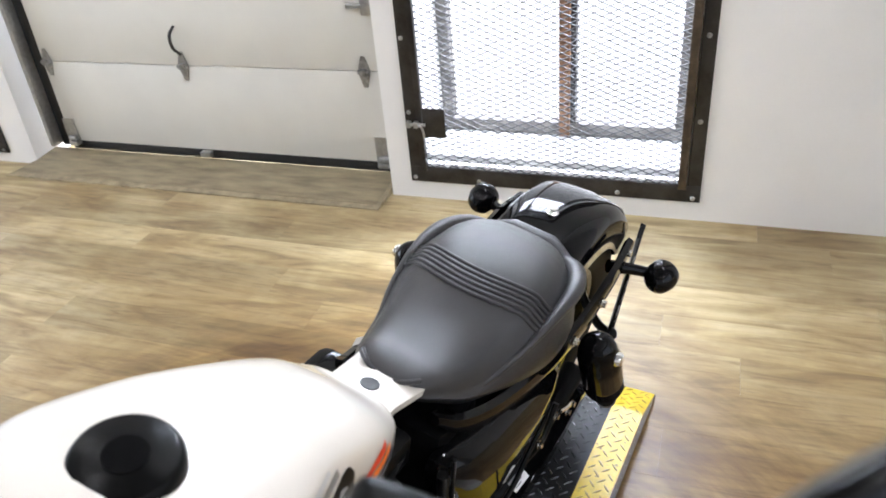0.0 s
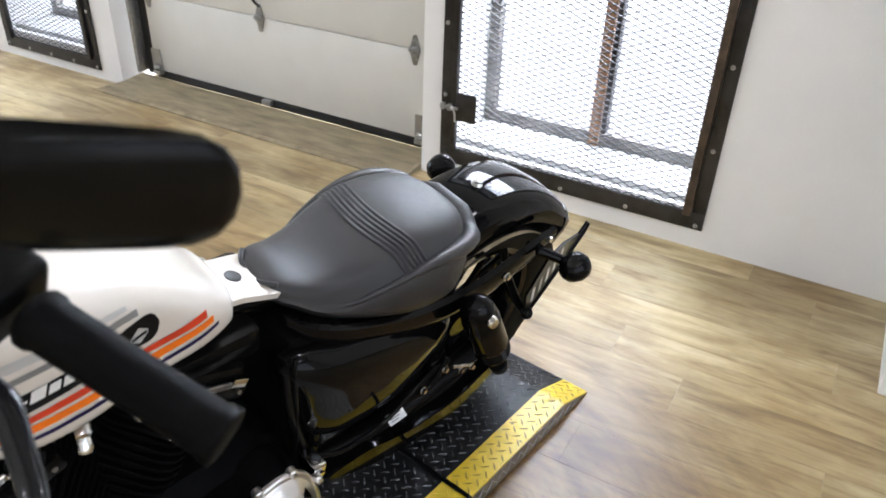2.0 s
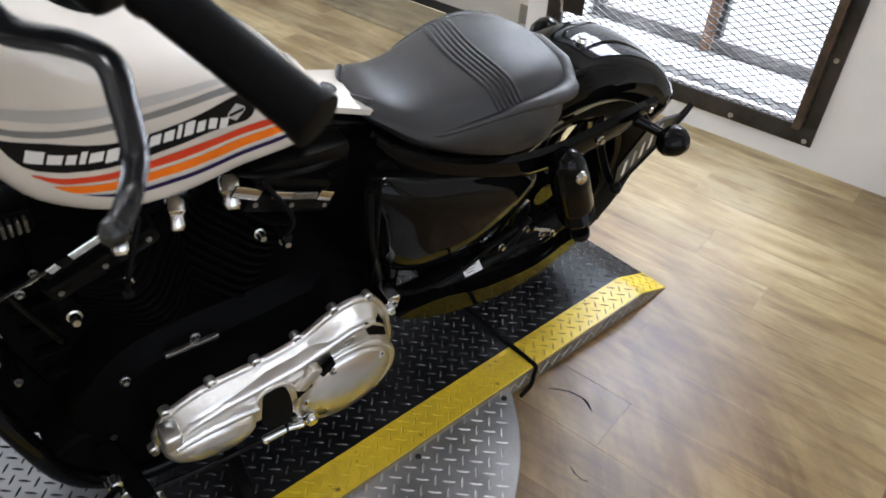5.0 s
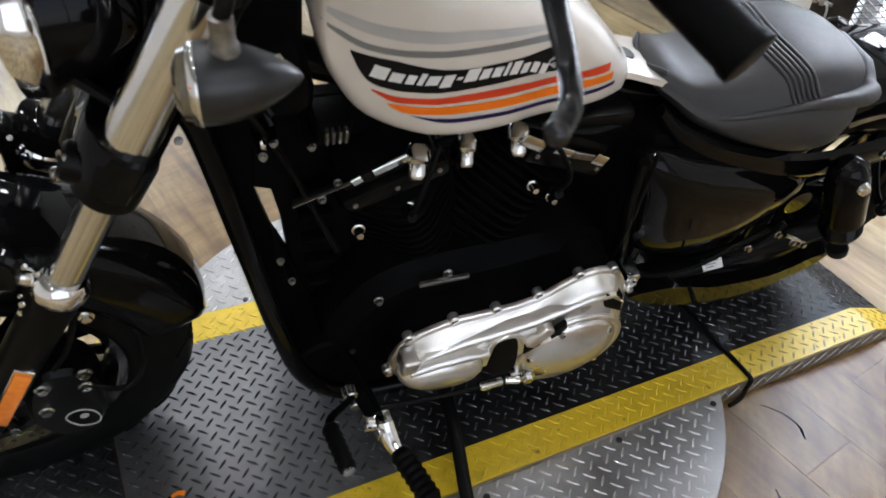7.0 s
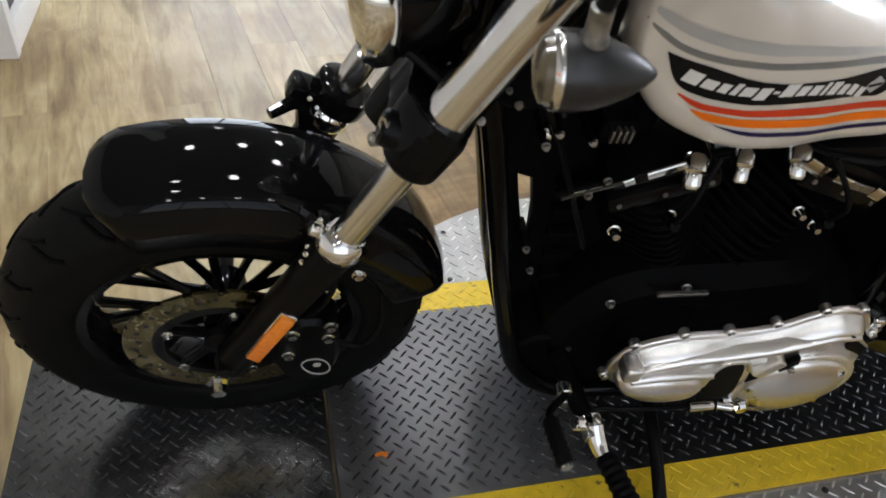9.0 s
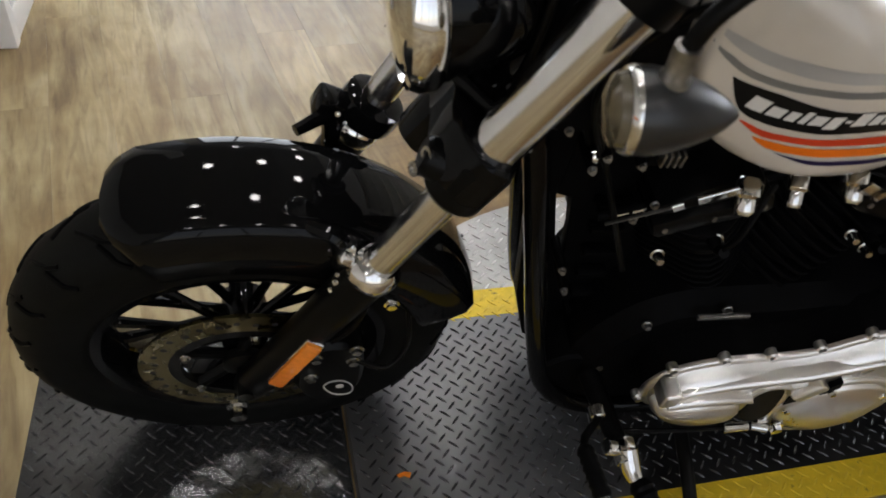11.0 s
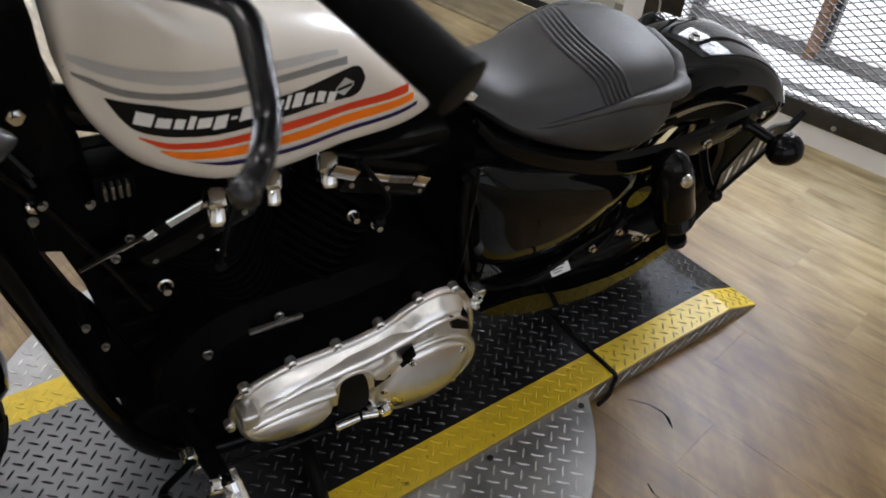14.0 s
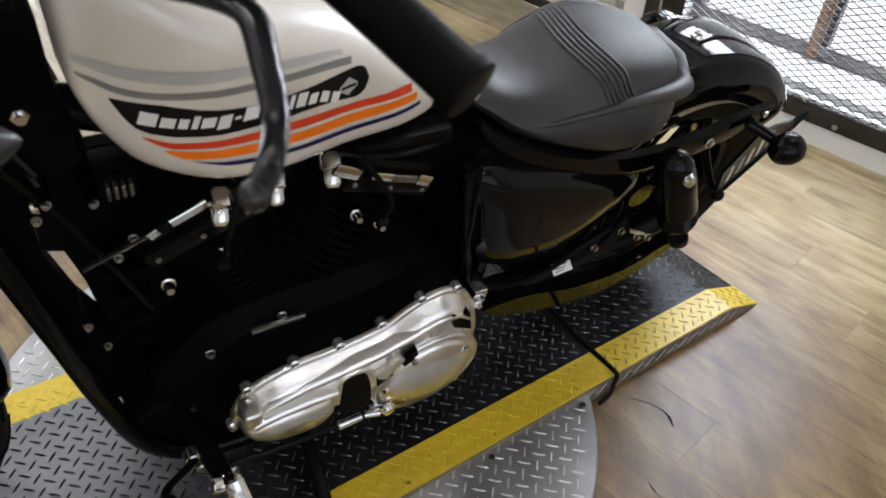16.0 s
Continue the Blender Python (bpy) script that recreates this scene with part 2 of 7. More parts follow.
def sheen_deck():
    """Deck paint that turns to grey metal over the front third, in ragged patches, for the sheen there."""
    m = DECK_PAINT.copy()
    m.name = "front_sheen_deck_paint"
    n, link = m.node_tree.nodes, m.node_tree.links.new
    b = n["Principled BSDF"]
    place, ragged = n.new("ShaderNodeSeparateXYZ"), n.new("ShaderNodeTexNoise")
    ragged.inputs["Scale"].default_value, ragged.inputs["Detail"].default_value = 7, 6
    link(n["Texture Coordinate"].outputs["Object"], place.inputs[0])
    link(n["Texture Coordinate"].outputs["Object"], ragged.inputs["Vector"])
    mix = n.new("ShaderNodeMath")
    mix.operation = "MULTIPLY_ADD"
    link(ragged.outputs["Fac"], mix.inputs[0])
    mix.inputs[1].default_value = 0.30
    link(place.outputs["X"], mix.inputs[2])
    # mask of the painted sheen, growing towards the front
    worn = n.new("ShaderNodeMapRange")
    worn.interpolation_type = "SMOOTHSTEP"
    worn.inputs["From Min"].default_value, worn.inputs["From Max"].default_value = 0.93, 1.13
    link(mix.outputs[0], worn.inputs["Value"])
    paint = next(k.from_socket for k in m.node_tree.links if k.to_socket == b.inputs["Base Color"])
    tint = n.new("ShaderNodeMix")
    tint.data_type = "RGBA"
    link(worn.outputs["Result"], tint.inputs[0])
    link(paint, tint.inputs[6])
    tint.inputs[7].default_value = (0.185, 0.185, 0.19, 1)
    link(tint.outputs[2], b.inputs["Base Color"])
    metal = n.new("ShaderNodeMath")
    metal.operation = "MULTIPLY"
    metal.inputs[1].default_value = 0.85
    link(worn.outputs["Result"], metal.inputs[0])
    link(metal.outputs[0], b.inputs["Metallic"])
    return m


SHEEN_DECK = sheen_deck()
PLATE_DARK = material("tarnished_floor_plate", (0.17, 0.171, 0.173), rough=0.20, metal=0.85, spread=0.30, scale=9, bump=0.10, bump_scale=130, rough_spread=0.10)
LUG_DARK = material("worn_black_lugs", (0.075, 0.076, 0.077), rough=0.26, metal=0.8, spread=0.5, scale=12, per_island=0.45, bump=0.15)
YELLOW_PAINT = material("worn_yellow_paint", (0.74, 0.52, 0.020), rough=0.40, spread=0.20, scale=42, bump=0.2, bump_scale=140, rough_spread=0.1, second=(0.16, 0.115, 0.02), second_at=0.63)
BARE_PLATE = material("bare_tread_plate", (0.43, 0.425, 0.415), rough=0.40, metal=0.85, spread=0.14, scale=10, bump=0.15, bump_scale=160, rough_spread=0.08)
YELLOW_LUG = material("dark_yellow_lugs", (0.34, 0.235, 0.015), rough=0.45, spread=0.5, scale=20, per_island=0.5)
LUG_BARE = material("bare_lugs", (0.66, 0.65, 0.63), rough=0.30, metal=0.85, spread=0.2, scale=30, per_island=0.2)
SKIRT_PLATE = material("grimy_skirt_plate", (0.24, 0.205, 0.15), rough=0.42, metal=0.6, spread=0.3, scale=26, bump=0.2, bump_scale=150, rough_spread=0.1)
GAP_BLACK = material("dark_joint", (0.01, 0.01, 0.01), rough=0.8, spread=0.2)

GLOSS_BLACK = material("gloss_black_paint", (0.003, 0.003, 0.0032), rough=0.05, shine=0.15, spread=0.2, scale=60)
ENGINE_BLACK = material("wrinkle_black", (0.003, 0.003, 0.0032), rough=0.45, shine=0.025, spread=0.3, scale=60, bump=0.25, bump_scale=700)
SATIN_BLACK = material("satin_black", (0.003, 0.003, 0.003), rough=0.30, shine=0.11, spread=0.25, scale=40, bump=0.08, bump_scale=400)
GRIP_RUBBER = material("grip_rubber", (0.0025, 0.0025, 0.0027), rough=0.5, shine=0.07, spread=0.25, scale=60, bump=0.25, bump_scale=500)
TYRE_RUBBER = material("tyre_rubber", (0.0045, 0.0046, 0.0042), rough=0.62, shine=0.09, spread=0.25, scale=25, bump=0.2, bump_scale=300)
SEAT_VINYL = material("black_seat_vinyl", (0.024, 0.0235, 0.025), rough=0.38, spread=0.10, scale=14, bump=0.35, bump_scale=900, rough_spread=0.02)
CHROME = material("chrome", (0.80, 0.79, 0.77), rough=0.06, metal=1.0, spread=0.03, scale=20)
CHROME_BRUSHED = material("polished_fork_tube", (0.72, 0.71, 0.69), rough=0.14, metal=1.0, spread=0.03, scale=20)
ZINC = material("zinc_bolts", (0.62, 0.61, 0.58), rough=0.22, metal=1.0, spread=0.15, scale=80)
HINGE_STEEL = material("dull_hinge_steel", (0.34, 0.335, 0.325), rough=0.42, metal=0.8, spread=0.3, scale=60, bump=0.1)
DULL_BOLT = material("dull_steel_bolts", (0.26, 0.255, 0.245), rough=0.34, metal=0.95, spread=0.3, scale=90)
CREAM_PAINT = material("cream_white_paint", (0.71, 0.658, 0.585), rough=0.25, coat=1.0, spread=0.015, scale=8)
LEVER_BLACK = material("satin_lever_paint", (0.010, 0.010, 0.0105), rough=0.20, shine=0.45, spread=0.15, scale=50)
DECAL_BLACK = material("black_decal", (0.006, 0.006, 0.0065), rough=0.4, shine=0.12, spread=0.1)
DECAL_WHITE = material("white_decal", (0.80, 0.79, 0.77), rough=0.3, coat=0.6, spread=0.02)
DECAL_RED = material("red_orange_decal", (0.66, 0.055, 0.014), rough=0.45, coat=0.0, shine=0.3, spread=0.04)
DECAL_ORANGE = material("orange_decal", (0.90, 0.19, 0.006), rough=0.45, coat=0.0, shine=0.3, spread=0.04)
DECAL_NAVY = material("navy_decal", (0.022, 0.015, 0.060), rough=0.45, shine=0.1, spread=0.05)
DECAL_GREY = material("grey_decal", (0.20, 0.20, 0.195), rough=0.3, coat=0.7, spread=0.05)
DECAL_PALE = material("pale_grey_decal", (0.46, 0.45, 0.43), rough=0.45, coat=0.0, shine=0.3, spread=0.04)
POLISHED = material("polished_cover", (0.79, 0.768, 0.74), rough=0.29, metal=1.0, spread=0.02, scale=12, rough_spread=0.02)
SIGNAL_GREY = material("dark_grey_signal_shell", (0.014, 0.0145, 0.0155), rough=0.32, shine=0.5, spread=0.15, scale=40)
MIRROR_SHELL = material("satin_mirror_shell", (0.003, 0.003, 0.003), rough=0.22, shine=0.16, spread=0.2, scale=50)
AMBER = material("amber_reflector", (0.85, 0.24, 0.015), rough=0.18, coat=0.8, spread=0.08, scale=120)
SMOKE_LENS = material("smoked_lens", (0.10, 0.085, 0.055), rough=0.16, coat=1.0, spread=0.12, scale=40)
ROTOR_STEEL = material("brushed_rotor_steel", (0.18, 0.148, 0.065), rough=0.30, metal=1.0, spread=0.12, scale=60, rough_spread=0.1)
LABEL_WHITE = material("white_label", (0.78, 0.78, 0.77), rough=0.5, spread=0.05)
LAMP_WHITE = material("lit_lamp_lens", (1.0, 0.972, 0.942), rough=0.5, emission=98.0)
MIRROR_GLASS = material("mirror_glass", (0.85, 0.86, 0.87), rough=0.02, metal=1.0)


def glass_material():
    m = bpy.data.materials.new("window_glass")
    m.use_nodes = True
    b = m.node_tree.nodes["Principled BSDF"]
    b.inputs["Transmission Weight"].default_value, b.inputs["Roughness"].default_value = 1.0, 0.02
    b.inputs["IOR"].default_value = 1.45
    return m


GLASS = glass_material()


# ---- mesh helpers ----
def part(name, bm, mat, parent=None, label="", sharp=38, kind=""):
    """Links a bmesh as one mesh object, under a thing or a part."""
    bmesh.ops.recalc_face_normals(bm, faces=bm.faces)
    me = bpy.data.meshes.new(name)
    bm.to_mesh(me)
    bm.free()
    me.materials.append(mat)
    for f in me.polygons:
        f.use_smooth = True
    me.set_sharp_from_angle(angle=radians(sharp))
    ob = new(name, me)
    ob.parent = parent
    return tagged(ob, label=label, kind=kind)


def thing(name, label, category, m=Matrix(), group="", kind=""):
    ob = new(name)
    ob.empty_display_size = 0.05
    ob.matrix_world = m
    return tagged(ob, label=label, category=category, group=group, kind=kind)


def V(*a):
    return Vector(a)


def box(bm, lo, hi, bevel=0.0, m=None, segments=2):
    made = bmesh.ops.create_cube(bm, size=1.0)["verts"]
    lo, hi = Vector(lo), Vector(hi)
    for v in made:
        v.co = Vector(((v.co[k] + 0.5) * (hi[k] - lo[k]) + lo[k]) for k in range(3))
    if bevel:
        edges = list({e for v in made for e in v.link_edges})
        out = bmesh.ops.bevel(bm, geom=edges, offset=bevel, segments=segments, affect="EDGES", profile=0.5)
        made = [v for v in out["verts"]]
        made = list({v for f in out["faces"] for v in f.verts} | set(made))
    if m is not None:
        seen = set()
        stack = list(made)
        while stack:
            v = stack.pop()
            if v in seen:
                continue
            seen.add(v)
            stack += [e.other_vert(v) for e in v.link_edges if e.other_vert(v) not in seen]
        for v in seen:
            v.co = m @ v.co
    return bm


def frame_of(d):
    d = Vector(d).normalized()
    a = Vector((0, 0, 1)) if abs(d.z) < 0.9 else Vector((1, 0, 0))
    u = d.cross(a).normalized()
    return u, d.cross(u).normalized()


def loft(bm, rings, cap=True, closed=False):
    loops = [[bm.verts.new(p) for p in r] for r in rings]
    k = len(loops[0])
    pairs = list(zip(loops, loops[1:])) + ([(loops[-1], loops[0])] if closed else [])
    for a, b in pairs:
        for i in range(k):
            j = (i + 1) % k
            try:
                bm.faces.new((a[i], a[j], b[j], b[i]))
            except ValueError:
                pass
    if cap and not closed:
        bm.faces.new(loops[0][::-1])
        bm.faces.new(loops[-1])
    return bm


def smooth_path(pts, n=6):
    """A Catmull-Rom line through the points."""
    p = [Vector(q) for q in pts]
    p = [p[0] * 2 - p[1]] + p + [p[-1] * 2 - p[-2]]
    out = []
    for i in range(1, len(p) - 2):
        for k in range(n):
            t = k / n
            a, b, c, d = p[i - 1], p[i], p[i + 1], p[i + 2]
            out.append(0.5 * ((2 * b) + (c - a) * t + (2 * a - 5 * b + 4 * c - d) * t * t + (3 * b - a - 3 * c + d) * t ** 3))
    out.append(p[-2])
    return out


def tube(bm, pts, r, seg=10, n=6, closed=False, flat=1.0):
    """A round bar along a smooth line; r is one radius, or one for each of the points."""
    line = smooth_path(pts, n) if n > 1 else [Vector(q) for q in pts]
    rs = [r] * len(line) if not isinstance(r, (list, tuple)) else [r[min(int(i / n), len(r) - 1)] * (1 - (i % n) / n) + r[min(int(i / n) + 1, len(r) - 1)] * ((i % n) / n) for i in range(len(line))]
    u, w = frame_of(line[1] - line[0])
    rings = []
    for i, p in enumerate(line):
        d = (line[min(i + 1, len(line) - 1)] - line[max(i - 1, 0)]).normalized()
        u = (u - d * u.dot(d)).normalized()
        w = d.cross(u)
        rings.append([p + (u * math.cos(a) + w * math.sin(a) * flat) * rs[i] for a in (2 * math.pi * k / seg for k in range(seg))])
    return loft(bm, rings, closed=closed)


def cyl(bm, a, b, r, r2=None, seg=20, bevel=0.0):
    a, b = Vector(a), Vector(b)
    d = (b - a).normalized()
    u, w = frame_of(d)
    r2 = r if r2 is None else r2
    prof = [(a, r), (b, r2)]
    if bevel:
        prof = [(a, r - bevel), (a + d * bevel, r), (b - d * bevel, r2), (b, r2 - bevel)]
    return loft(bm, [[p + (u * math.cos(t) + w * math.sin(t)) * q for t in (2 * math.pi * k / seg for k in range(seg))] for p, q in prof])


def lathe(bm, prof, at, axis, seg=32, closed=False, up=None, arc=(0, 360), cap=True):
    """Turns a profile of (radius, height) about an axis through a point."""
    axis, at = Vector(axis).normalized(), Vector(at)
    u, w = frame_of(axis)
    if up is not None:
        u = (Vector(up) - axis * Vector(up).dot(axis)).normalized()
        w = axis.cross(u)
    full = arc == (0, 360)
    k = seg if full else seg + 1
    angs = [radians(arc[0] + (arc[1] - arc[0]) * i / seg) for i in range(k)]
    if full:
        return loft(bm, [[at + axis * h + (u * math.cos(t) + w * math.sin(t)) * max(r, 1e-4) for t in angs] for r, h in prof], cap=cap, closed=closed)
    return loft(bm, [[at + axis * h + (u * math.cos(t) + w * math.sin(t)) * r for r, h in prof] for t in angs], cap=cap)


def bolt(bm, at, axis, r=0.006, h=0.005):
    """A hex head on a washer."""
    at, axis = Vector(at), Vector(axis).normalized()
    cyl(bm, at, at + axis * 0.0015, r * 1.35, seg=14)
    cyl(bm, at + axis * 0.0015, at + axis * (0.0015 + h), r, r * 0.92, seg=6)
    return bm


def plate(bm, outline, y0, y1, bevel=0.0, axes=(0, 2, 1)):
    """A flat piece with an outline in two axes and a thickness along the third."""
    def at(p, h):
        q = [0, 0, 0]
        q[axes[0]], q[axes[1]], q[axes[2]] = p[0], p[1], h
        return Vector(q)
    c = Vector((sum(p[0] for p in outline) / len(outline), sum(p[1] for p in outline) / len(outline)))

    def inset(d):
        return [tuple(Vector(p) + (c - Vector(p)).normalized() * d) for p in outline]
    rings = [[at(p, y0) for p in outline], [at(p, y1 - bevel) for p in outline]]
    if bevel:
        rings.append([at(p, y1) for p in inset(bevel)])
    return loft(bm, rings)


def rounded(outline, n=4):
    """The outline with its corners drawn as a smooth closed line."""
    p = [Vector((*q, 0)) for q in outline]
    out = []
    for i in range(len(p)):
        a, b, c, d = p[i - 1], p[i], p[(i + 1) % len(p)], p[(i + 2) % len(p)]
        for k in range(n):
            t = k / n
            v = 0.5 * ((2 * b) + (c - a) * t + (2 * a - 5 * b + 4 * c - d) * t * t + (3 * b - a - 3 * c + d) * t ** 3)
            out.append((v.x, v.y))
    return out


def B():
    return bmesh.new()


def setting(name, label, category, m=Matrix()):
    return thing(name, label, category, m, kind="structure")


# ---- the room ----
WALL_Y = 1.272   # front face of the garage wall
WALL_BACK = 1.62
TOP = 3.4


def wall_piece(name, lo, hi, label, mat=WHITE_WALL):
    ob = part(name, box(B(), lo, hi), mat, None, label, kind="structure")
    ob.matrix_world = ROOM
    return tagged(ob, category="wall", kind="structure")


# garage wall in pieces round its three openings (window, roller door, window)
LEFT_WIN, DOOR, RIGHT_WIN = (-3.68, -3.05), (-2.82, -1.04), (-0.903, 0.028)
wall_piece("wall_garage_1", (-6.0, WALL_Y, 0), (LEFT_WIN[0], WALL_BACK, TOP), "white painted wall beside a barred window")
wall_piece("wall_garage_2", (LEFT_WIN[0], WALL_Y, 0), (LEFT_WIN[1], WALL_BACK, 0.147), "white painted wall below a barred window")
wall_piece("wall_garage_3", (LEFT_WIN[1], WALL_Y, 0), (DOOR[0], WALL_BACK, TOP), "white painted pier beside the garage door")
wall_piece("wall_garage_4", (DOOR[1], WALL_Y, 0), (RIGHT_WIN[0], WALL_BACK, TOP), "white painted pier between garage door and gate")
wall_piece("wall_garage_5", (RIGHT_WIN[0], WALL_Y, 0), (RIGHT_WIN[1], WALL_BACK, 0.147), "white painted wall below the mesh gate")
wall_piece("wall_garage_6", (RIGHT_WIN[1], WALL_Y, 0), (3.5, WALL_BACK, TOP), "plain white painted wall")
wall_piece("wall_garage_7", (LEFT_WIN[0], WALL_Y, 2.15), (LEFT_WIN[1], WALL_BACK, TOP), "white painted wall above a window")
wall_piece("wall_garage_8", (DOOR[0], WALL_Y, 2.25), (DOOR[1], WALL_BACK, TOP), "white painted wall above the garage door")
wall_piece("wall_garage_9", (RIGHT_WIN[0], WALL_Y, 2.15), (RIGHT_WIN[1], WALL_BACK, TOP), "white painted wall above the gate")
wall_piece("wall_east_1", (3.5, -4.6, 0), (3.62, -4.2, TOP), "plain white painted side wall")
wall_piece("wall_east_2", (3.5, 0.2, 0), (3.62, WALL_BACK, TOP), "plain white painted side wall")
wall_piece("wall_east_3", (3.5, -4.2, 0), (3.62, 0.2, 0.4), "white wall below the added east opening")
wall_piece("wall_east_4", (3.5, -4.2, 3.0), (3.62, 0.2, TOP), "white wall above the added east opening")
wall_piece("wall_west_1", (-6.12, -4.6, 0), (-6.0, -1.25, TOP), "plain white painted side wall")
wall_piece("wall_west_2", (-6.12, 1.05, 0), (-6.0, WALL_BACK, TOP), "plain white painted side wall")
wall_piece("wall_west_3", (-6.12, -1.25, 0), (-6.0, 1.05, 0.85), "white wall below the shop window")
wall_piece("wall_west_4", (-6.12, -1.25, 2.85), (-6.0, 1.05, TOP), "white wall above the shop window")
shop = setting("window_3", "wide shop window with dark mullions", "window", ROOM)
for yy in (-1.25, -0.49, 0.26, 1.0):
    part("mullion", box(B(), (-6.09, yy, 0.85), (-6.03, yy + 0.05, 2.85), 0.004), BAR_STEEL, shop)
part("window_sill", box(B(), (-6.11, -1.25, 0.851), (-5.96, 1.05, 0.89), 0.006), WHITE_WALL, shop)
# unseen opening added to hold the east fill lamp
shop = setting("east_fill_opening", "unseen opening with white mullions, added round the east fill lamp", "window", ROOM)
for yy in (-4.2, -3.12, -2.03, -0.94, 0.15):
    part("mullion", box(B(), (3.53, yy, 0.4), (3.59, yy + 0.05, 3.0), 0.004), WHITE_WALL, shop)
part("window_sill", box(B(), (3.46, -4.2, 0.401), (3.61, 0.2, 0.44), 0.006), WHITE_WALL, shop)
wall_piece("wall_south", (-6.12, -4.72, 0), (3.62, -4.6, TOP), "plain white painted back wall")
wall_piece("wall_return", (0.696, 0.778, 0), (1.25, WALL_Y - 0.002, TOP), "white boxed-out wall return with a sharp corner")
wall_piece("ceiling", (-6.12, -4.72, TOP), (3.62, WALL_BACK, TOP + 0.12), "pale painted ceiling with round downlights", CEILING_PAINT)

# sub-floor sheet; the planks lie on it
floor = part("floor", box(B(), (-6.0, -4.6, -0.05), (3.5, WALL_BACK, -0.004)), PLANK, None, "wood-look vinyl plank floor, grey-brown", kind="structure")
floor.matrix_world = ROOM
tagged(floor, category="floor", kind="structure")

# outside glare behind the windows
backdrop = part("backdrop", box(B(), (-6.5, 2.6, -0.5), (4.0, 2.65, 3.6)), OUTSIDE, None, "overexposed daylight outside the windows", kind="structure")
backdrop.matrix_world = ROOM
tagged(backdrop, category="backdrop", kind="structure")


def window(name, x0, x1, label, posts):
    w = setting(name, label, "window", ROOM)
    z0, z1, y = 0.147, 2.15, 1.56
    bm = B()
    box(bm, (x0, WALL_Y + 0.03, z0), (x1, WALL_BACK, z0 + 0.025), 0.004)
    part("window_sill", bm, SILL_STONE, w, "rough pale sill")
    bm = B()
    for a, b in (((x0, y - 0.02, z0 + 0.026), (x1, y + 0.03, z0 + 0.075)), ((x0, y - 0.02, z1 - 0.05), (x1, y + 0.03, z1))):
        box(bm, a, b, 0.004)
    for px in (x0 + 0.022, x1 - 0.022):
        box(bm, (px - 0.022, y - 0.02, z0 + 0.075), (px + 0.022, y + 0.03, z1 - 0.05), 0.004)
    part("window_frame", bm, WEATHERED, w, "dark weathered frame")
    for px in posts:
        bm = B()
        box(bm, (px - 0.026, y - 0.035, z0 + 0.027), (px + 0.014, y + 0.028, z1 - 0.05), 0.004)
        part("mullion", bm, FRAME_WOOD, w, "brown timber mullion")
        bm = B()
        box(bm, (px + 0.015, y - 0.02, z0 + 0.076), (px + 0.034, y + 0.028, z1 - 0.05), 0.003)
        part("mullion_strip", bm, BAR_STEEL, w, "dark steel strip")
    edges = [x0 + 0.044, *posts, x1 - 0.044]
    for a, b in zip(edges, edges[1:]):
        bm = B()
        box(bm, (a + (0.034 if a in posts else 0), y + 0.006, z0 + 0.075), (b - (0.026 if b in posts else 0), y + 0.010, z1 - 0.05))
        pane = part("pane", bm, GLASS, w)
        pane.visible_shadow = False
    return w


window("window_1", *RIGHT_WIN, "window with a brown timber mullion behind the mesh gate", [-0.412])
window("window_2", *LEFT_WIN, "narrow window behind a steel mesh gate", [])


def zigzag_mesh(x0, x1, z0, z1, y, px=0.0478, pz=0.0108, r=0.0017):
    """Expanded metal: flat strands that zigzag and meet."""
    verts, faces = [], []
    rows = int((z1 - z0) / pz)
    cols = int((x1 - x0) / px)
    for i in range(rows + 1):
        zc = z0 + i * pz
        sgn = 1 if i % 2 else -1
        base = len(verts)
        for k in range(2 * cols + 1):
            x = x0 + (x1 - x0) * k / (2 * cols)
            z = zc + sgn * (pz / 2 - 0.0006) * (1 if k % 2 else -1)
            yy = y + sgn * 0.0012 * (1 if k % 2 else -1)
            verts += [(x, yy - r, z - r), (x, yy + r, z - r * 0.4), (x, yy + r, z + r), (x, yy - r, z + r * 0.4)]
        for k in range(2 * cols):
            a = base + 4 * k
            for q in range(4):
                faces.append((a + q, a + (q + 1) % 4, a + 4 + (q + 1) % 4, a + 4 + q))
    me = bpy.data.meshes.new("expanded_mesh")
    me.from_pydata(verts, [], faces)
    me.materials.append(MESH_STEEL)
    return me


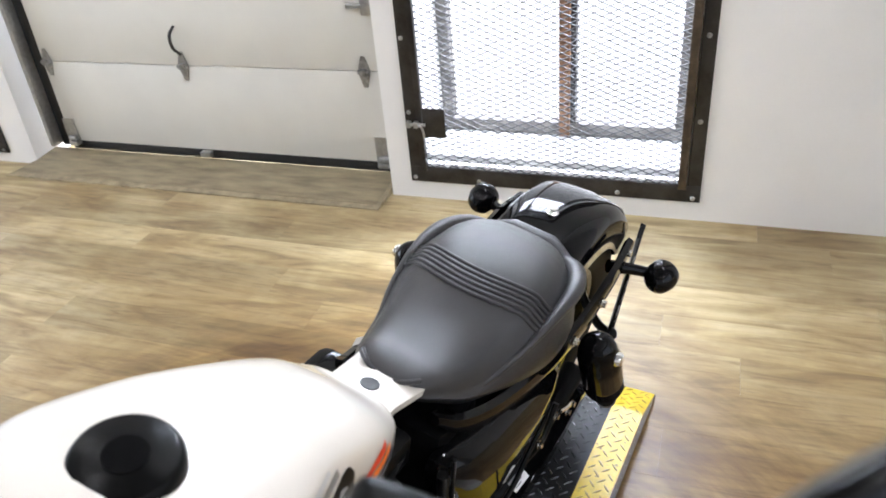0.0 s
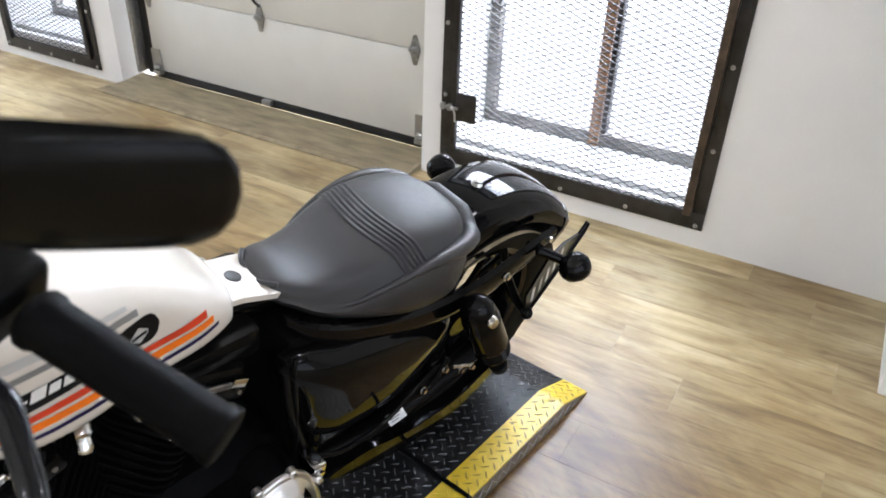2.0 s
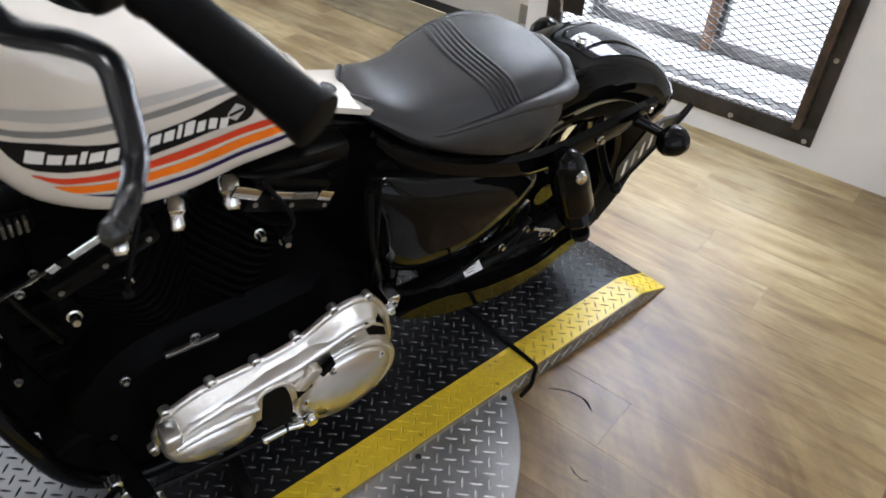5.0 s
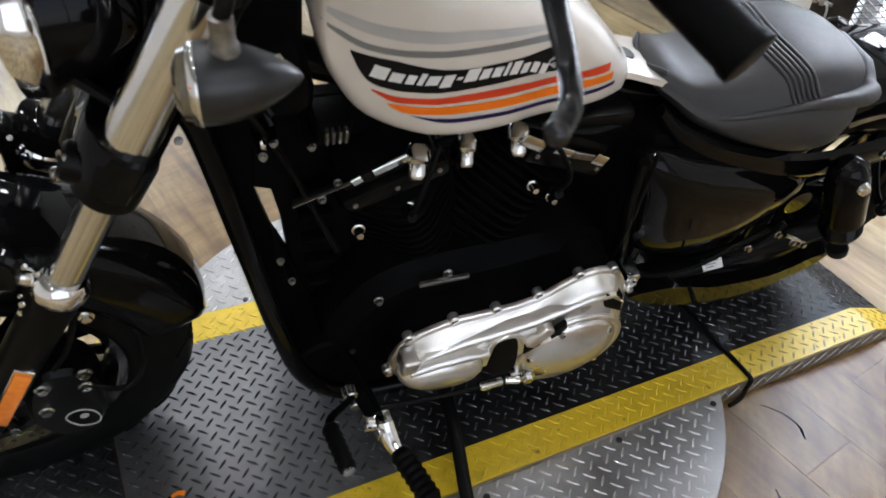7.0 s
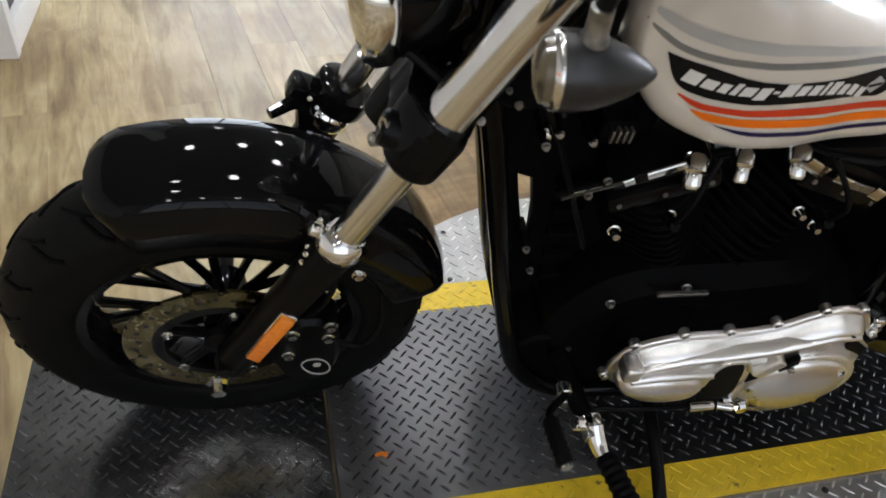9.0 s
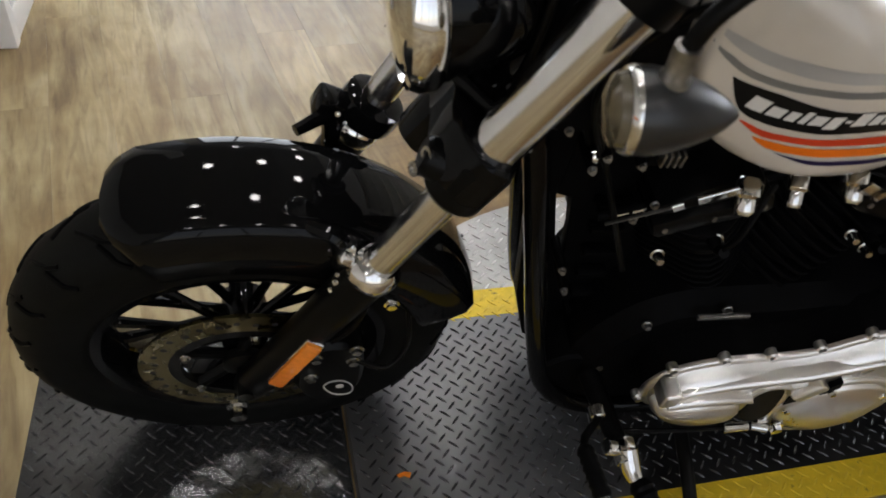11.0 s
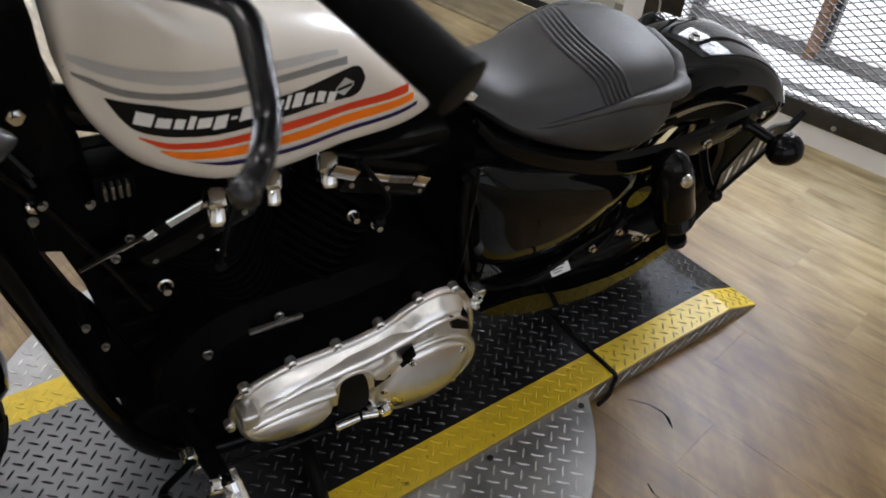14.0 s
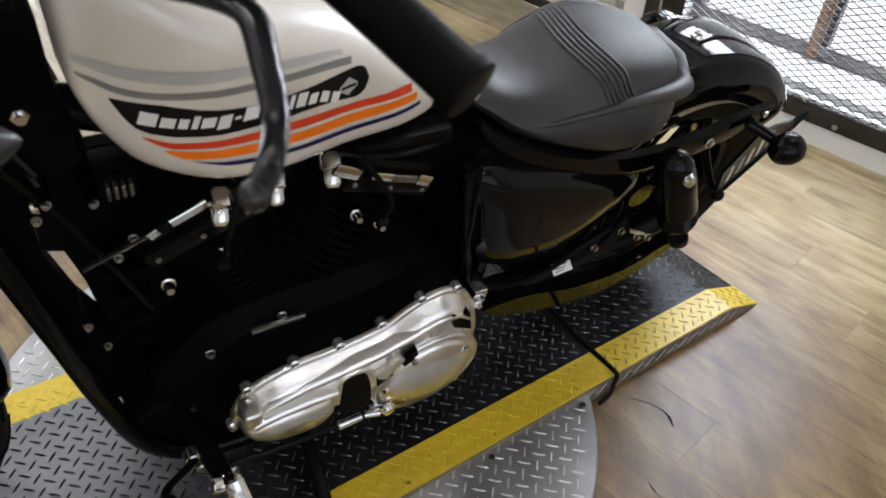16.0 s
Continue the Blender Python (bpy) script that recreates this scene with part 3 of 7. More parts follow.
def mesh_gate(name, x0, x1, z0, z1, label, latches, inner_right=True):
    """Flat-bar frame bolted to the wall, an inner angle leaf, expanded mesh and latches."""
    g = thing(name, label, "gate", ROOM, group="mesh gates")
    y0, y1, w = WALL_Y - 0.011, WALL_Y - 0.001, 0.062
    for nm, a, b in (("bottom_bar", (x0, y0, z0), (x1, y1, z0 + w)), ("top_bar", (x0, y0, z1 - w), (x1, y1, z1)), ("side_bar", (x0, y0, z0 + w + 0.0005), (x0 + 0.045, y1, z1 - w - 0.0005)), ("side_bar", (x1 - 0.045, y0, z0 + w + 0.0005), (x1, y1, z1 - w - 0.0005))):
        part(nm, box(B(), a, b, 0.0015), BAR_STEEL, g)
    # inner leaf of angle iron, on the wall side of the frame
    li = 0.047
    for nm, a, b, mt in (("leaf_bar", (x0 + li, y0 - 0.012, z0 + 0.05), (x0 + li + 0.022, y1 + 0.002, z1 - 0.07), BAR_STEEL), ("leaf_bar", (x1 - li - 0.028, y0 - 0.012, z0 + 0.05), (x1 - li, y1 + 0.002, z1 - 0.07), RUST_STEEL if inner_right else BAR_STEEL)):
        part(nm, box(B(), a, b, 0.0015), mt, g, "rust-browned angle iron" if mt is RUST_STEEL else "")
    me = zigzag_mesh(x0 + li, x1 - li, z0 + 0.055, z1 - 0.07, WALL_Y - 0.004)
    ob = new("expanded_mesh", me)
    ob.parent = g
    tagged(ob, label="dark expanded-metal mesh", kind="stuff")
    spots = [(x0 + 0.016, z) for z in (0.35, 0.62, 0.90, 1.2, 1.5, 1.8)] + [(x1 - 0.024, z0 + 0.015 + 0.2775 * k) for k in range(8)] + [(x0 + 0.017 + (x1 - x0 - 0.04) * k / 4, z0 + 0.017) for k in range(4)]
    for x, z in spots:
        bm = B()
        lathe(bm, [(0.0085, 0), (0.0085, 0.002), (0.006, 0.005), (0.0, 0.0062)], (x, y0, z), (0, -1, 0), seg=12)
        part("bolt", bm, GALVANISED, g)
    # slide latches on the leaf's free edge
    def edge(d):
        return x0 + d if inner_right else x1 + 0.085 - d

    def span(bm, d0, ya, za, d1, yb, zb, bevel):
        lo, hi = sorted((edge(d0), edge(d1)))
        box(bm, (lo, ya, za), (hi, yb, zb), bevel)
    for z in latches:
        bm = B()
        tall = 0.055 if inner_right else 0.082
        span(bm, 0.072, y0 - 0.016, z - tall, 0.158, y0 - 0.012, z + tall, 0.001)
        p = part("latch_plate", bm, BAR_STEEL, g, "black latch backing plate")
        bm = B()
        cyl(bm, (edge(0.012), y0 - 0.026, z - 0.004), (edge(0.085), y0 - 0.026, z - 0.004), 0.0065, seg=14)
        tube(bm, [(edge(0.06), y0 - 0.03, z - 0.004), (edge(0.075), y0 - 0.042, z - 0.006), (edge(0.082), y0 - 0.042, z - 0.02), (edge(0.084), y0 - 0.042, z - 0.05)], 0.004, 8, 4)
        for d in (0.022, 0.05):
            span(bm, d - 0.008, y0 - 0.034, z - 0.016, d + 0.008, y0 - 0.016, z + 0.008, 0.002)
        part("latch_bolt", bm, GALVANISED, p, "zinc slide bolt")
    return g


mesh_gate("mesh_gate", -0.950, 0.094, 0.074, 2.2, "dark steel gate with expanded mesh on the white wall", (0.318, 0.91))
mesh_gate("mesh_gate", -3.73, -2.965, 0.05, 2.2, "narrower dark steel mesh gate beside the garage door", (0.52,), False)


def garage_door():
    """Sectional overhead door: four embossed panels with hinges, a rope handle, rollers and a rubber seal."""
    x0, x1, y = DOOR[0] + 0.115, DOOR[1] - 0.012, 1.39
    d = setting("garage_door", "closed white sectional garage door with grey steel hinges", "garage door", ROOM)
    edges = [0.076, 0.452, 0.805, 1.143, 1.486, 1.83, 2.25]
    for a, b in zip(edges, edges[1:]):
        part("panel", box(B(), (x0, y, a + 0.0015), (x1, y + 0.045, b - 0.0015), 0.003), DOOR_PAINT, d)
    part("bottom_seal", box(B(), (x0, y + 0.004, 0.034), (x1, y + 0.05, 0.0755), 0.004), SEAL_RUBBER, d, "black rubber bottom seal")
    part("side_seal", box(B(), (DOOR[0] + 0.06, y + 0.002, 0.05), (x0 - 0.001, y + 0.05, 2.25), 0.003), SEAL_RUBBER, d, "black side seal")
    for z in edges[1:-1]:
        for x in (-2.675, -1.962, -1.150):
            bm = B()
            plate(bm, [(x - 0.026, z), (x - 0.008, z + 0.058), (x + 0.008, z + 0.058), (x + 0.026, z), (x + 0.008, z - 0.062), (x - 0.008, z - 0.062)], y - 0.001, y - 0.005)
            cyl(bm, (x - 0.022, y - 0.012, z), (x + 0.022, y - 0.012, z), 0.009, seg=12)
            box(bm, (x - 0.014, y - 0.024, z - 0.012), (x + 0.014, y - 0.004, z + 0.012), 0.003)
            part("hinge", bm, HINGE_STEEL, d, "dull grey steel door hinge")
    bm = B()
    xm = -1.955
    tube(bm, [(xm - 0.004, y - 0.006, 0.500), (xm - 0.016, y - 0.03, 0.535), (xm - 0.016, y - 0.03, 0.585), (xm - 0.004, y - 0.006, 0.617)], [0.005, 0.007, 0.007, 0.005], 8, 5)
    part("lift_handle", bm, BAR_STEEL, d, "dark curved lift handle")
    bm = B()
    box(bm, (x1 - 0.075, y - 0.022, 0.665), (x1 - 0.018, y - 0.001, 0.735), 0.006)
    cyl(bm, (x1 - 0.13, y - 0.014, 0.70), (x1 - 0.07, y - 0.014, 0.70), 0.008, 0.010, seg=12)
    part("slide_lock", bm, GALVANISED, d, "galvanised slide lock")
    for x, w in ((x0 + 0.045, 0.05), (x1 - 0.052, 0.040)):
        bm = B()
        plate(bm, [(x - w, 0.064), (x + w * 0.4, 0.064), (x + w * 0.2, 0.185), (x - w, 0.185)], y - 0.001, y - 0.006)
        cyl(bm, (x - 0.02, y - 0.02, 0.10), (x + 0.02, y - 0.02, 0.10), 0.012, seg=14)
        box(bm, (x - 0.03, y - 0.03, 0.062), (x + 0.015, y - 0.006, 0.082), 0.003)
        part("bottom_bracket", bm, GALVANISED, d, "bent corner bracket with roller")
    bm = B()
    box(bm, (xm - 0.022, y - 0.028, 0.050), (xm + 0.028, y + 0.002, 0.076), 0.004)
    part("step_plate", bm, GALVANISED, d)
    bm = B()
    box(bm, (DOOR[0] + 0.035, y - 0.05, 0.06), (DOOR[0] + 0.058, y + 0.02, 2.24), 0.003)
    part("roller_track", bm, GALVANISED, d, "galvanised vertical roller track")
    return d


garage_door()
# wedge of worn plywood in front of the door
wedge = thing("threshold_ramp", "worn tan plywood threshold wedge before the garage door", "ramp", ROOM)
yf, yb = 1.135, 1.395
rise = lambda y: 0.006 + 0.028 * min(1, (y - yf) / (yb - yf) * 1.15)
for nm, mt, quad in (("board", PLYWOOD, [(-2.86, yf + 0.03), (-1.068, yf + 0.03), (-1.068, WALL_Y), (-1.068, yb), (-2.818, yb), (-2.818, WALL_Y)]), ("front_edge", EDGE_PLY, [(-2.88, yf), (-1.049, yf), (-1.049, yf + 0.0285), (-2.86, yf + 0.0285)]), ("side_edge", EDGE_PLY, [(-1.0665, yf + 0.030), (-1.049, yf + 0.030), (-1.049, yb), (-1.0665, yb)])):
    bm = B()
    loft(bm, [[V(x, y, 0.0) for x, y in quad], [V(x, y, rise(y)) for x, y in quad]])
    part(nm, bm, mt, wedge, "scuffed lighter plywood edge" if mt is EDGE_PLY else "", sharp=20)

# dark panel wall with a white skirting, across the room
panel = setting("wall_partition", "dark grey partition with a white skirting and edge", "partition")
part("panel", box(B(), (2.10, -3.2, 0.0), (2.22, -1.50, 2.3), 0.003), CABINET_GREY, panel)
part("baseboard", box(B(), (2.07, -3.2, 0.0), (2.098, -1.50, 0.09), 0.004), WHITE_WALL, panel)
part("trim", box(B(), (2.065, -1.498, 0.0), (2.26, -1.45, 2.3), 0.004), WHITE_WALL, panel)


def ceiling_light(x, y):
    c = thing("ceiling_light", "round lit downlight set in the ceiling", "ceiling light", ROOM @ pose(x, y, TOP), group="ceiling lights")
    bm = B()
    lathe(bm, [(0.115, 0.0), (0.115, -0.02), (0.098, -0.028), (0.09, -0.018), (0.09, -0.001)], (0, 0, 0), (0, 0, 1), seg=28)
    part("housing", bm, WHITE_WALL, c)
    bm = B()
    lathe(bm, [(0.0001, -0.020), (0.088, -0.020), (0.088, -0.0185)], (0, 0, 0), (0, 0, 1), seg=28)
    part("lens", bm, LAMP_WHITE, c, "glowing warm-white lens")
    return c


# x 2.4, (0.5, 0.9) and the last two are added fill, not known fittings
for lx, ly in ((-0.9, -0.9), (0.5, 0.9), (-1.6, 0.2), (-0.9, -2.1), (-2.2, -1.6), (-2.2, -0.5), (0.4, -2.4), (2.4, -0.3), (2.4, -1.3), (2.4, -2.3), (2.4, -3.3), (-3.6, -0.8), (-2.75, 0.55), (-4.4, 0.9)):
    ceiling_light(lx, ly)


# ---- turntable and platform ----
def lugs(inside, x0, x1, y0, y1, z, mat, name, parent, pitch=0.0222, long=0.0124, wide=0.0026, tall=0.0021, tilt=None, near=(0.6, 0.4), single=0, start=(1.096, -0.182)):
    """Raised tread lugs in a weave: along the one diagonal and the other by turns, each pointing at the flank of the next.
    The ones round the point `near` are pieces of their own, the rest is joined; inside(x, y) says where they go."""
    c45 = math.sqrt(0.5)
    shape = ((-long, 0, 0), (-long * 0.45, -wide * 0.85, 0), (long * 0.45, -wide * 0.85, 0), (long, 0, 0), (long * 0.45, wide * 0.85, 0), (-long * 0.45, wide * 0.85, 0), (-long * 0.6, 0, tall), (0, -wide * 0.4, tall), (long * 0.6, 0, tall), (0, wide * 0.4, tall))
    quads = ((0, 1, 7, 6), (1, 2, 7), (2, 3, 8, 7), (3, 4, 9, 8), (4, 5, 9), (5, 0, 6, 9), (6, 7, 8, 9))
    spots = []
    reach = int((x1 - x0 + y1 - y0) / pitch) + 2
    mx, my = (x0 + x1) / 2 - start[0], (y0 + y1) / 2 - start[1]
    ci, cj = round((my - mx) * c45 / pitch), round((mx + my) * c45 / pitch)
    for i in range(ci - reach, ci + reach + 1):
        for j in range(cj - reach, cj + reach + 1):
            x, y = start[0] + (j - i) * pitch * c45, start[1] + (i + j) * pitch * c45
            if x0 <= x <= x1 and y0 <= y <= y1 and inside(x, y):
                zz = z if tilt is None else tilt(x)
                spots.append((x, y, zz, 0 if tilt is None else (tilt(x + 0.01) - tilt(x)) / 0.01, (i + j) % 2))
    spots.sort(key=lambda q: (q[0] - near[0]) ** 2 + (q[1] - near[1]) ** 2)
    pair = []
    for turn in (0, 1):
        d = (c45, c45) if turn else (-c45, c45)
        me = bpy.data.meshes.new("tread_lug")
        me.from_pydata([(d[0] * u - d[1] * v, d[1] * u + d[0] * v, h) for u, v, h in shape], [], quads)
        me.materials.append(mat)
        pair.append(me)
    rest = []
    for q in spots:
        if single > 0 and q[3] == 0:
            single -= 1
            ob = new("tread_lug", pair[q[4]])
            ob.parent = parent
            ob.location = q[:3]
        else:
            rest.append(q)
    verts, faces = [], []
    for x, y, zz, slope, turn in rest:
        d = (c45, c45) if turn else (-c45, c45)
        b = len(verts)
        for u, v, h in shape:
            px, py = x + d[0] * u - d[1] * v, y + d[1] * u + d[0] * v
            verts.append((px, py, zz + slope * (px - x) + h))
        faces += [tuple(b + k for k in f) for f in quads]
    if not verts:
        return
    me = bpy.data.meshes.new("tread_relief")
    me.from_pydata(verts, [], faces)
    me.materials.append(mat)
    ob = new("tread_relief", me)
    ob.parent = parent
    tagged(ob, kind="stuff", label="raised diamond tread")


HW, STRIP = 0.286, 0.073  # half width of the platform, width of its yellow edge
DISC, DISC_Z = (0.692, -0.008, 0.577), 0.034

turntable = thing("turntable", "round bare diamond-plate turntable lying on the plank floor", "turntable")
bm = B()
lathe(bm, [(0.0001, 0.0), (DISC[2], 0.0), (DISC[2], DISC_Z - 0.0025), (DISC[2] - 0.0025, DISC_Z), (0.0001, DISC_Z)], (DISC[0], DISC[1], 0), (0, 0, 1), seg=120)
part("disc_plate", bm, BARE_PLATE, turntable, "bare steel tread plate")
lugs(lambda x, y: (x - DISC[0]) ** 2 + (y - DISC[1]) ** 2 < (DISC[2] - 0.012) ** 2 and abs(y) > HW + 0.004, DISC[0] - 0.6, DISC[0] + 0.6, -0.6, 0.6, DISC_Z, LUG_BARE, "tread_lug", turntable, near=(0.6, 0.4), single=200, pitch=0.0248, long=0.0134, start=(0.314, 0.309))
for x, y in ((0.462, 0.302), (0.230, 0.303), (0.75, 0.31), (1.0, 0.31), (0.60, 0.575), (1.0, -0.31), (0.45, -0.31), (0.75, -0.31), (0.98, -0.47)):
    bm = B()
    lathe(bm, [(0.0065, 0), (0.0062, 0.0022), (0.0, 0.004)], (x, y, DISC_Z), (0, 0, 1), seg=12)
    part("rivet", bm, BAR_STEEL, turntable)


def platform_piece(name, xs, zs, label, strips=True, smooth_front=False):
    """One length of the platform: a folded deck with yellow edges; xs and zs are its profile from rear to front."""
    p = thing(name, label, "platform", group="platform pieces")
    bm = B()
    inner = HW - STRIP if strips else HW - 0.001
    loft(bm, [[V(x, -inner, z) for x, z in zip(xs, zs)] + [V(x, -inner, 0.0) for x in (xs[-1], xs[0])], [V(x, inner, z) for x, z in zip(xs, zs)] + [V(x, inner, 0.0) for x in (xs[-1], xs[0])]])
    part("deck", bm, (SHEEN_DECK if xs[-1] > 1 else DECK_PAINT) if strips else PLATE_DARK, p, "worn black painted tread plate", sharp=8)

    def zat(x):
        for (a, za), (b, zb) in zip(zip(xs, zs), zip(xs[1:], zs[1:])):
            if a <= x <= b:
                return za + (zb - za) * (x - a) / (b - a)
        return zs[-1] if x > xs[-1] else zs[0]
    lugs(lambda x, y: abs(y) < inner - 0.006 and xs[0] + 0.008 < x < xs[-1] - 0.008, xs[0], xs[-1], -inner, inner, 0, LUG_DARK, "tread_lug", p, tilt=zat, near=(1.05, 0.05), single=300)
    if strips:
        for s in (1, -1):
            bm = B()
            a, b = s * inner, s * HW
            loft(bm, [[V(x, a, z + 0.0004) for x, z in zip(xs, zs)] + [V(x, a, 0.0) for x in (xs[-1], xs[0])], [V(x, b, z + 0.0004) for x, z in zip(xs, zs)] + [V(x, b, 0.0) for x in (xs[-1], xs[0])]])
            part("yellow_edge", bm, YELLOW_PAINT, p, "worn yellow safety edge", sharp=8)
            lugs(lambda x, y: a < y < b if s > 0 else b < y < a, xs[0] + 0.012, xs[-1] - 0.008, min(a, b) + 0.010, max(a, b), 0, YELLOW_LUG if xs[0] < 0 else YELLOW_PAINT, "tread_lug", p, tall=0.0013, tilt=lambda x: zat(x) + 0.0004, near=(0.5, 0.25), single=140 if s > 0 else 60)
            bm = B()
            loft(bm, [[V(x, b + s * 0.0006, max(0.0, z - 0.003)) for x, z in zip(xs, zs)] + [V(x, b + s * 0.0006, 0.0) for x in (xs[-1], xs[0])], [V(x, b + s * 0.0022, max(0.0, z - 0.003)) for x, z in zip(xs, zs)] + [V(x, b + s * 0.0022, 0.0) for x in (xs[-1], xs[0])]])
            part("side_skirt", bm, SKIRT_PLATE, p, "grimy brownish tread-plate side", sharp=8)
            # lugs on the upright side
            verts, faces = [], []
            for i in range(int((xs[-1] - xs[0]) / 0.0185)):
                x = xs[0] + 0.014 + i * 0.0185
                tall = zat(x) - 0.008
                if tall < 0.012:
                    continue
                q = len(verts)
                lean = (0.30 * tall + 0.004) * (1 if i % 2 else -1)
                for u, v, h in ((lean, 0.05, 0), (0.0017, 0.5, 0), (-lean, 0.95, 0), (-0.0017, 0.5, 0), (0, 0.5, 0.0016)):
                    verts.append((x + u, b + s * (0.0022 + h), 0.003 + v * tall))
                faces += [(q, q + 1, q + 4), (q + 1, q + 2, q + 4), (q + 2, q + 3, q + 4), (q + 3, q, q + 4)]
            me = bpy.data.meshes.new("side_tread")
            me.from_pydata(verts, [], faces)
            me.materials.append(BARE_PLATE)
            ob = new("side_tread", me)
            ob.parent = p
            tagged(ob, kind="stuff")
    return p


platform_piece("rear_ramp", [-0.392, -0.268, 0.117], [0.002, H, H], "rear loading ramp with worn yellow edges and diamond tread")
platform_piece("platform_deck", [0.1235, 1.298], [H, H], "black diamond-tread platform with worn yellow edges on the turntable")
platform_piece("front_plate", [1.302, 1.83], [0.003, 0.003], "dark diamond-tread floor plate under the front wheel", strips=False)
bm = B()
box(bm, (0.1172, -HW - 0.001, 0.012), (0.1233, HW + 0.004, H - 0.004))
part("ramp_joint", bm, GAP_BLACK, None, "dark open joint between ramp and platform", kind="structure")
bm = B()
tube(bm, [(0.114, 0.05, H + 0.0035), (0.117, 0.16, H + 0.0035), (0.120, HW - 0.02, H + 0.0035), (0.121, HW + 0.0045, H - 0.001), (0.124, HW + 0.006, 0.02), (0.138, HW + 0.012, 0.005), (0.175, HW + 0.018, 0.004)], 0.0058, 8, 5, flat=0.6)
tagged(part("tie_strap", bm, SATIN_BLACK, None, "thin black strap laid across the platform joint"), category="strap")
# a scrap of orange tape
bm = B()
plate(bm, [(-0.012, -0.004), (0.0, -0.007), (0.013, -0.003), (0.009, 0.003), (0.001, 0.001), (-0.008, 0.006)], 0.0, 0.0008, axes=(0, 1, 2))
scrap = part("tape_scrap", bm, AMBER, None, "small torn scrap of orange tape on the platform")
scrap.matrix_world = pose(1.221, 0.116, H + 0.0016)
tagged(scrap, category="scrap")


# ---- the motorcycle, leaning left on its side stand ----
BIKE = thing("motorcycle", "cream and black cruiser motorcycle leaning on its side stand", "motorcycle", pose(0, 0.0055, H, -12.95, 0, -4.77))
RAKE = radians(27)
AXIS = Vector((-math.sin(RAKE), 0, math.cos(RAKE)))
HEAD = Vector((1.18, 0, 0.72))
STEER = Matrix.Translation(HEAD) @ Matrix.Rotation(radians(3), 4, AXIS) @ Matrix.Translation(-HEAD)


def fpart(name, bm, mat, parent=None, label="", sharp=38):
    """A part that turns with the handlebar."""
    bmesh.ops.transform(bm, matrix=STEER, verts=bm.verts)
    return part(name, bm, mat, parent or BIKE, label, sharp)


def bpart(name, bm, mat, parent=None, label="", sharp=38):
    return part(name, bm, mat, parent or BIKE, label, sharp)


def bolts(name, mat, parent, specs, make=None, label=""):
    """Each bolt a part of its own: place, axis, radius, height."""
    for at, axis, r, h in specs:
        (make or bpart)(name, bolt(B(), at, axis, r, h), mat, parent, label)


def lerp_table(table, x):
    """Smooth value from rows of x and values."""
    if x <= table[0][0]:
        return table[0][1:]
    for a, b in zip(table, table[1:]):
        if x <= b[0]:
            t = (x - a[0]) / (b[0] - a[0])
            return tuple(p + (q - p) * t for p, q in zip(a[1:], b[1:]))
    return table[-1][1:]


def smooth_table(table, n=4):
    pts = smooth_path([Vector((r[0], r[1], r[2])) for r in table], n)
    wid = smooth_path([Vector((r[0], r[3], 0)) for r in table], n)
    return [(p.x, p.y, p.z, w.y) for p, w in zip(pts, wid)]


# fuel tank: x, underside, top, half width
TANK = smooth_table([(0.540, 0.703, 0.730, 0.038), (0.547, 0.6942, 0.7425, 0.0606), (0.562, 0.6935, 0.7538, 0.0745), (0.610, 0.6881, 0.8007, 0.0917), (0.690, 0.6823, 0.8544, 0.1015), (0.770, 0.6833, 0.8886, 0.1225), (0.850, 0.6912, 0.9205, 0.1270), (0.915, 0.7065, 0.9400, 0.0955), (0.950, 0.7496, 0.9345, 0.0745), (0.968, 0.798, 0.919, 0.066), (0.975, 0.835, 0.895, 0.045)])
TANK_LO = 4.3  # squareness of the flanks below the widest line


def tank_hi(x):
    """Squareness of the flanks above it: rounder towards the tail."""
    return 3.1 + 1.1 * min(1.0, max(0.0, (x - 0.58) / 0.17))


def tank_y(x, z):
    zb, zt, w = lerp_table(TANK, x)
    zc = zb + 0.364 * (zt - zb)
    n, h = (TANK_LO, zc - zb) if z < zc else (tank_hi(x), zt - zc)
    q = min(0.999, abs(z - zc) / h)
    return w * (1 - q ** n) ** (1 / n)


bm = B()
rings = []
for x, zb, zt, w in TANK:
    ring = []
    zc = zb + 0.364 * (zt - zb)
    for k in range(56):
        a = 2 * math.pi * k / 56
        c, s = math.cos(a), math.sin(a)
        n, h = (TANK_LO, zc - zb) if s < 0 else (tank_hi(x), zt - zc)
        ring.append(V(x, w * math.copysign(abs(c) ** (2 / n), c), zc + h * math.copysign(abs(s) ** (2 / n), s)))
    rings.append(ring)
loft(bm, rings)
tank = bpart("fuel_tank", bm, CREAM_PAINT, None, "cream-white teardrop fuel tank", 60)


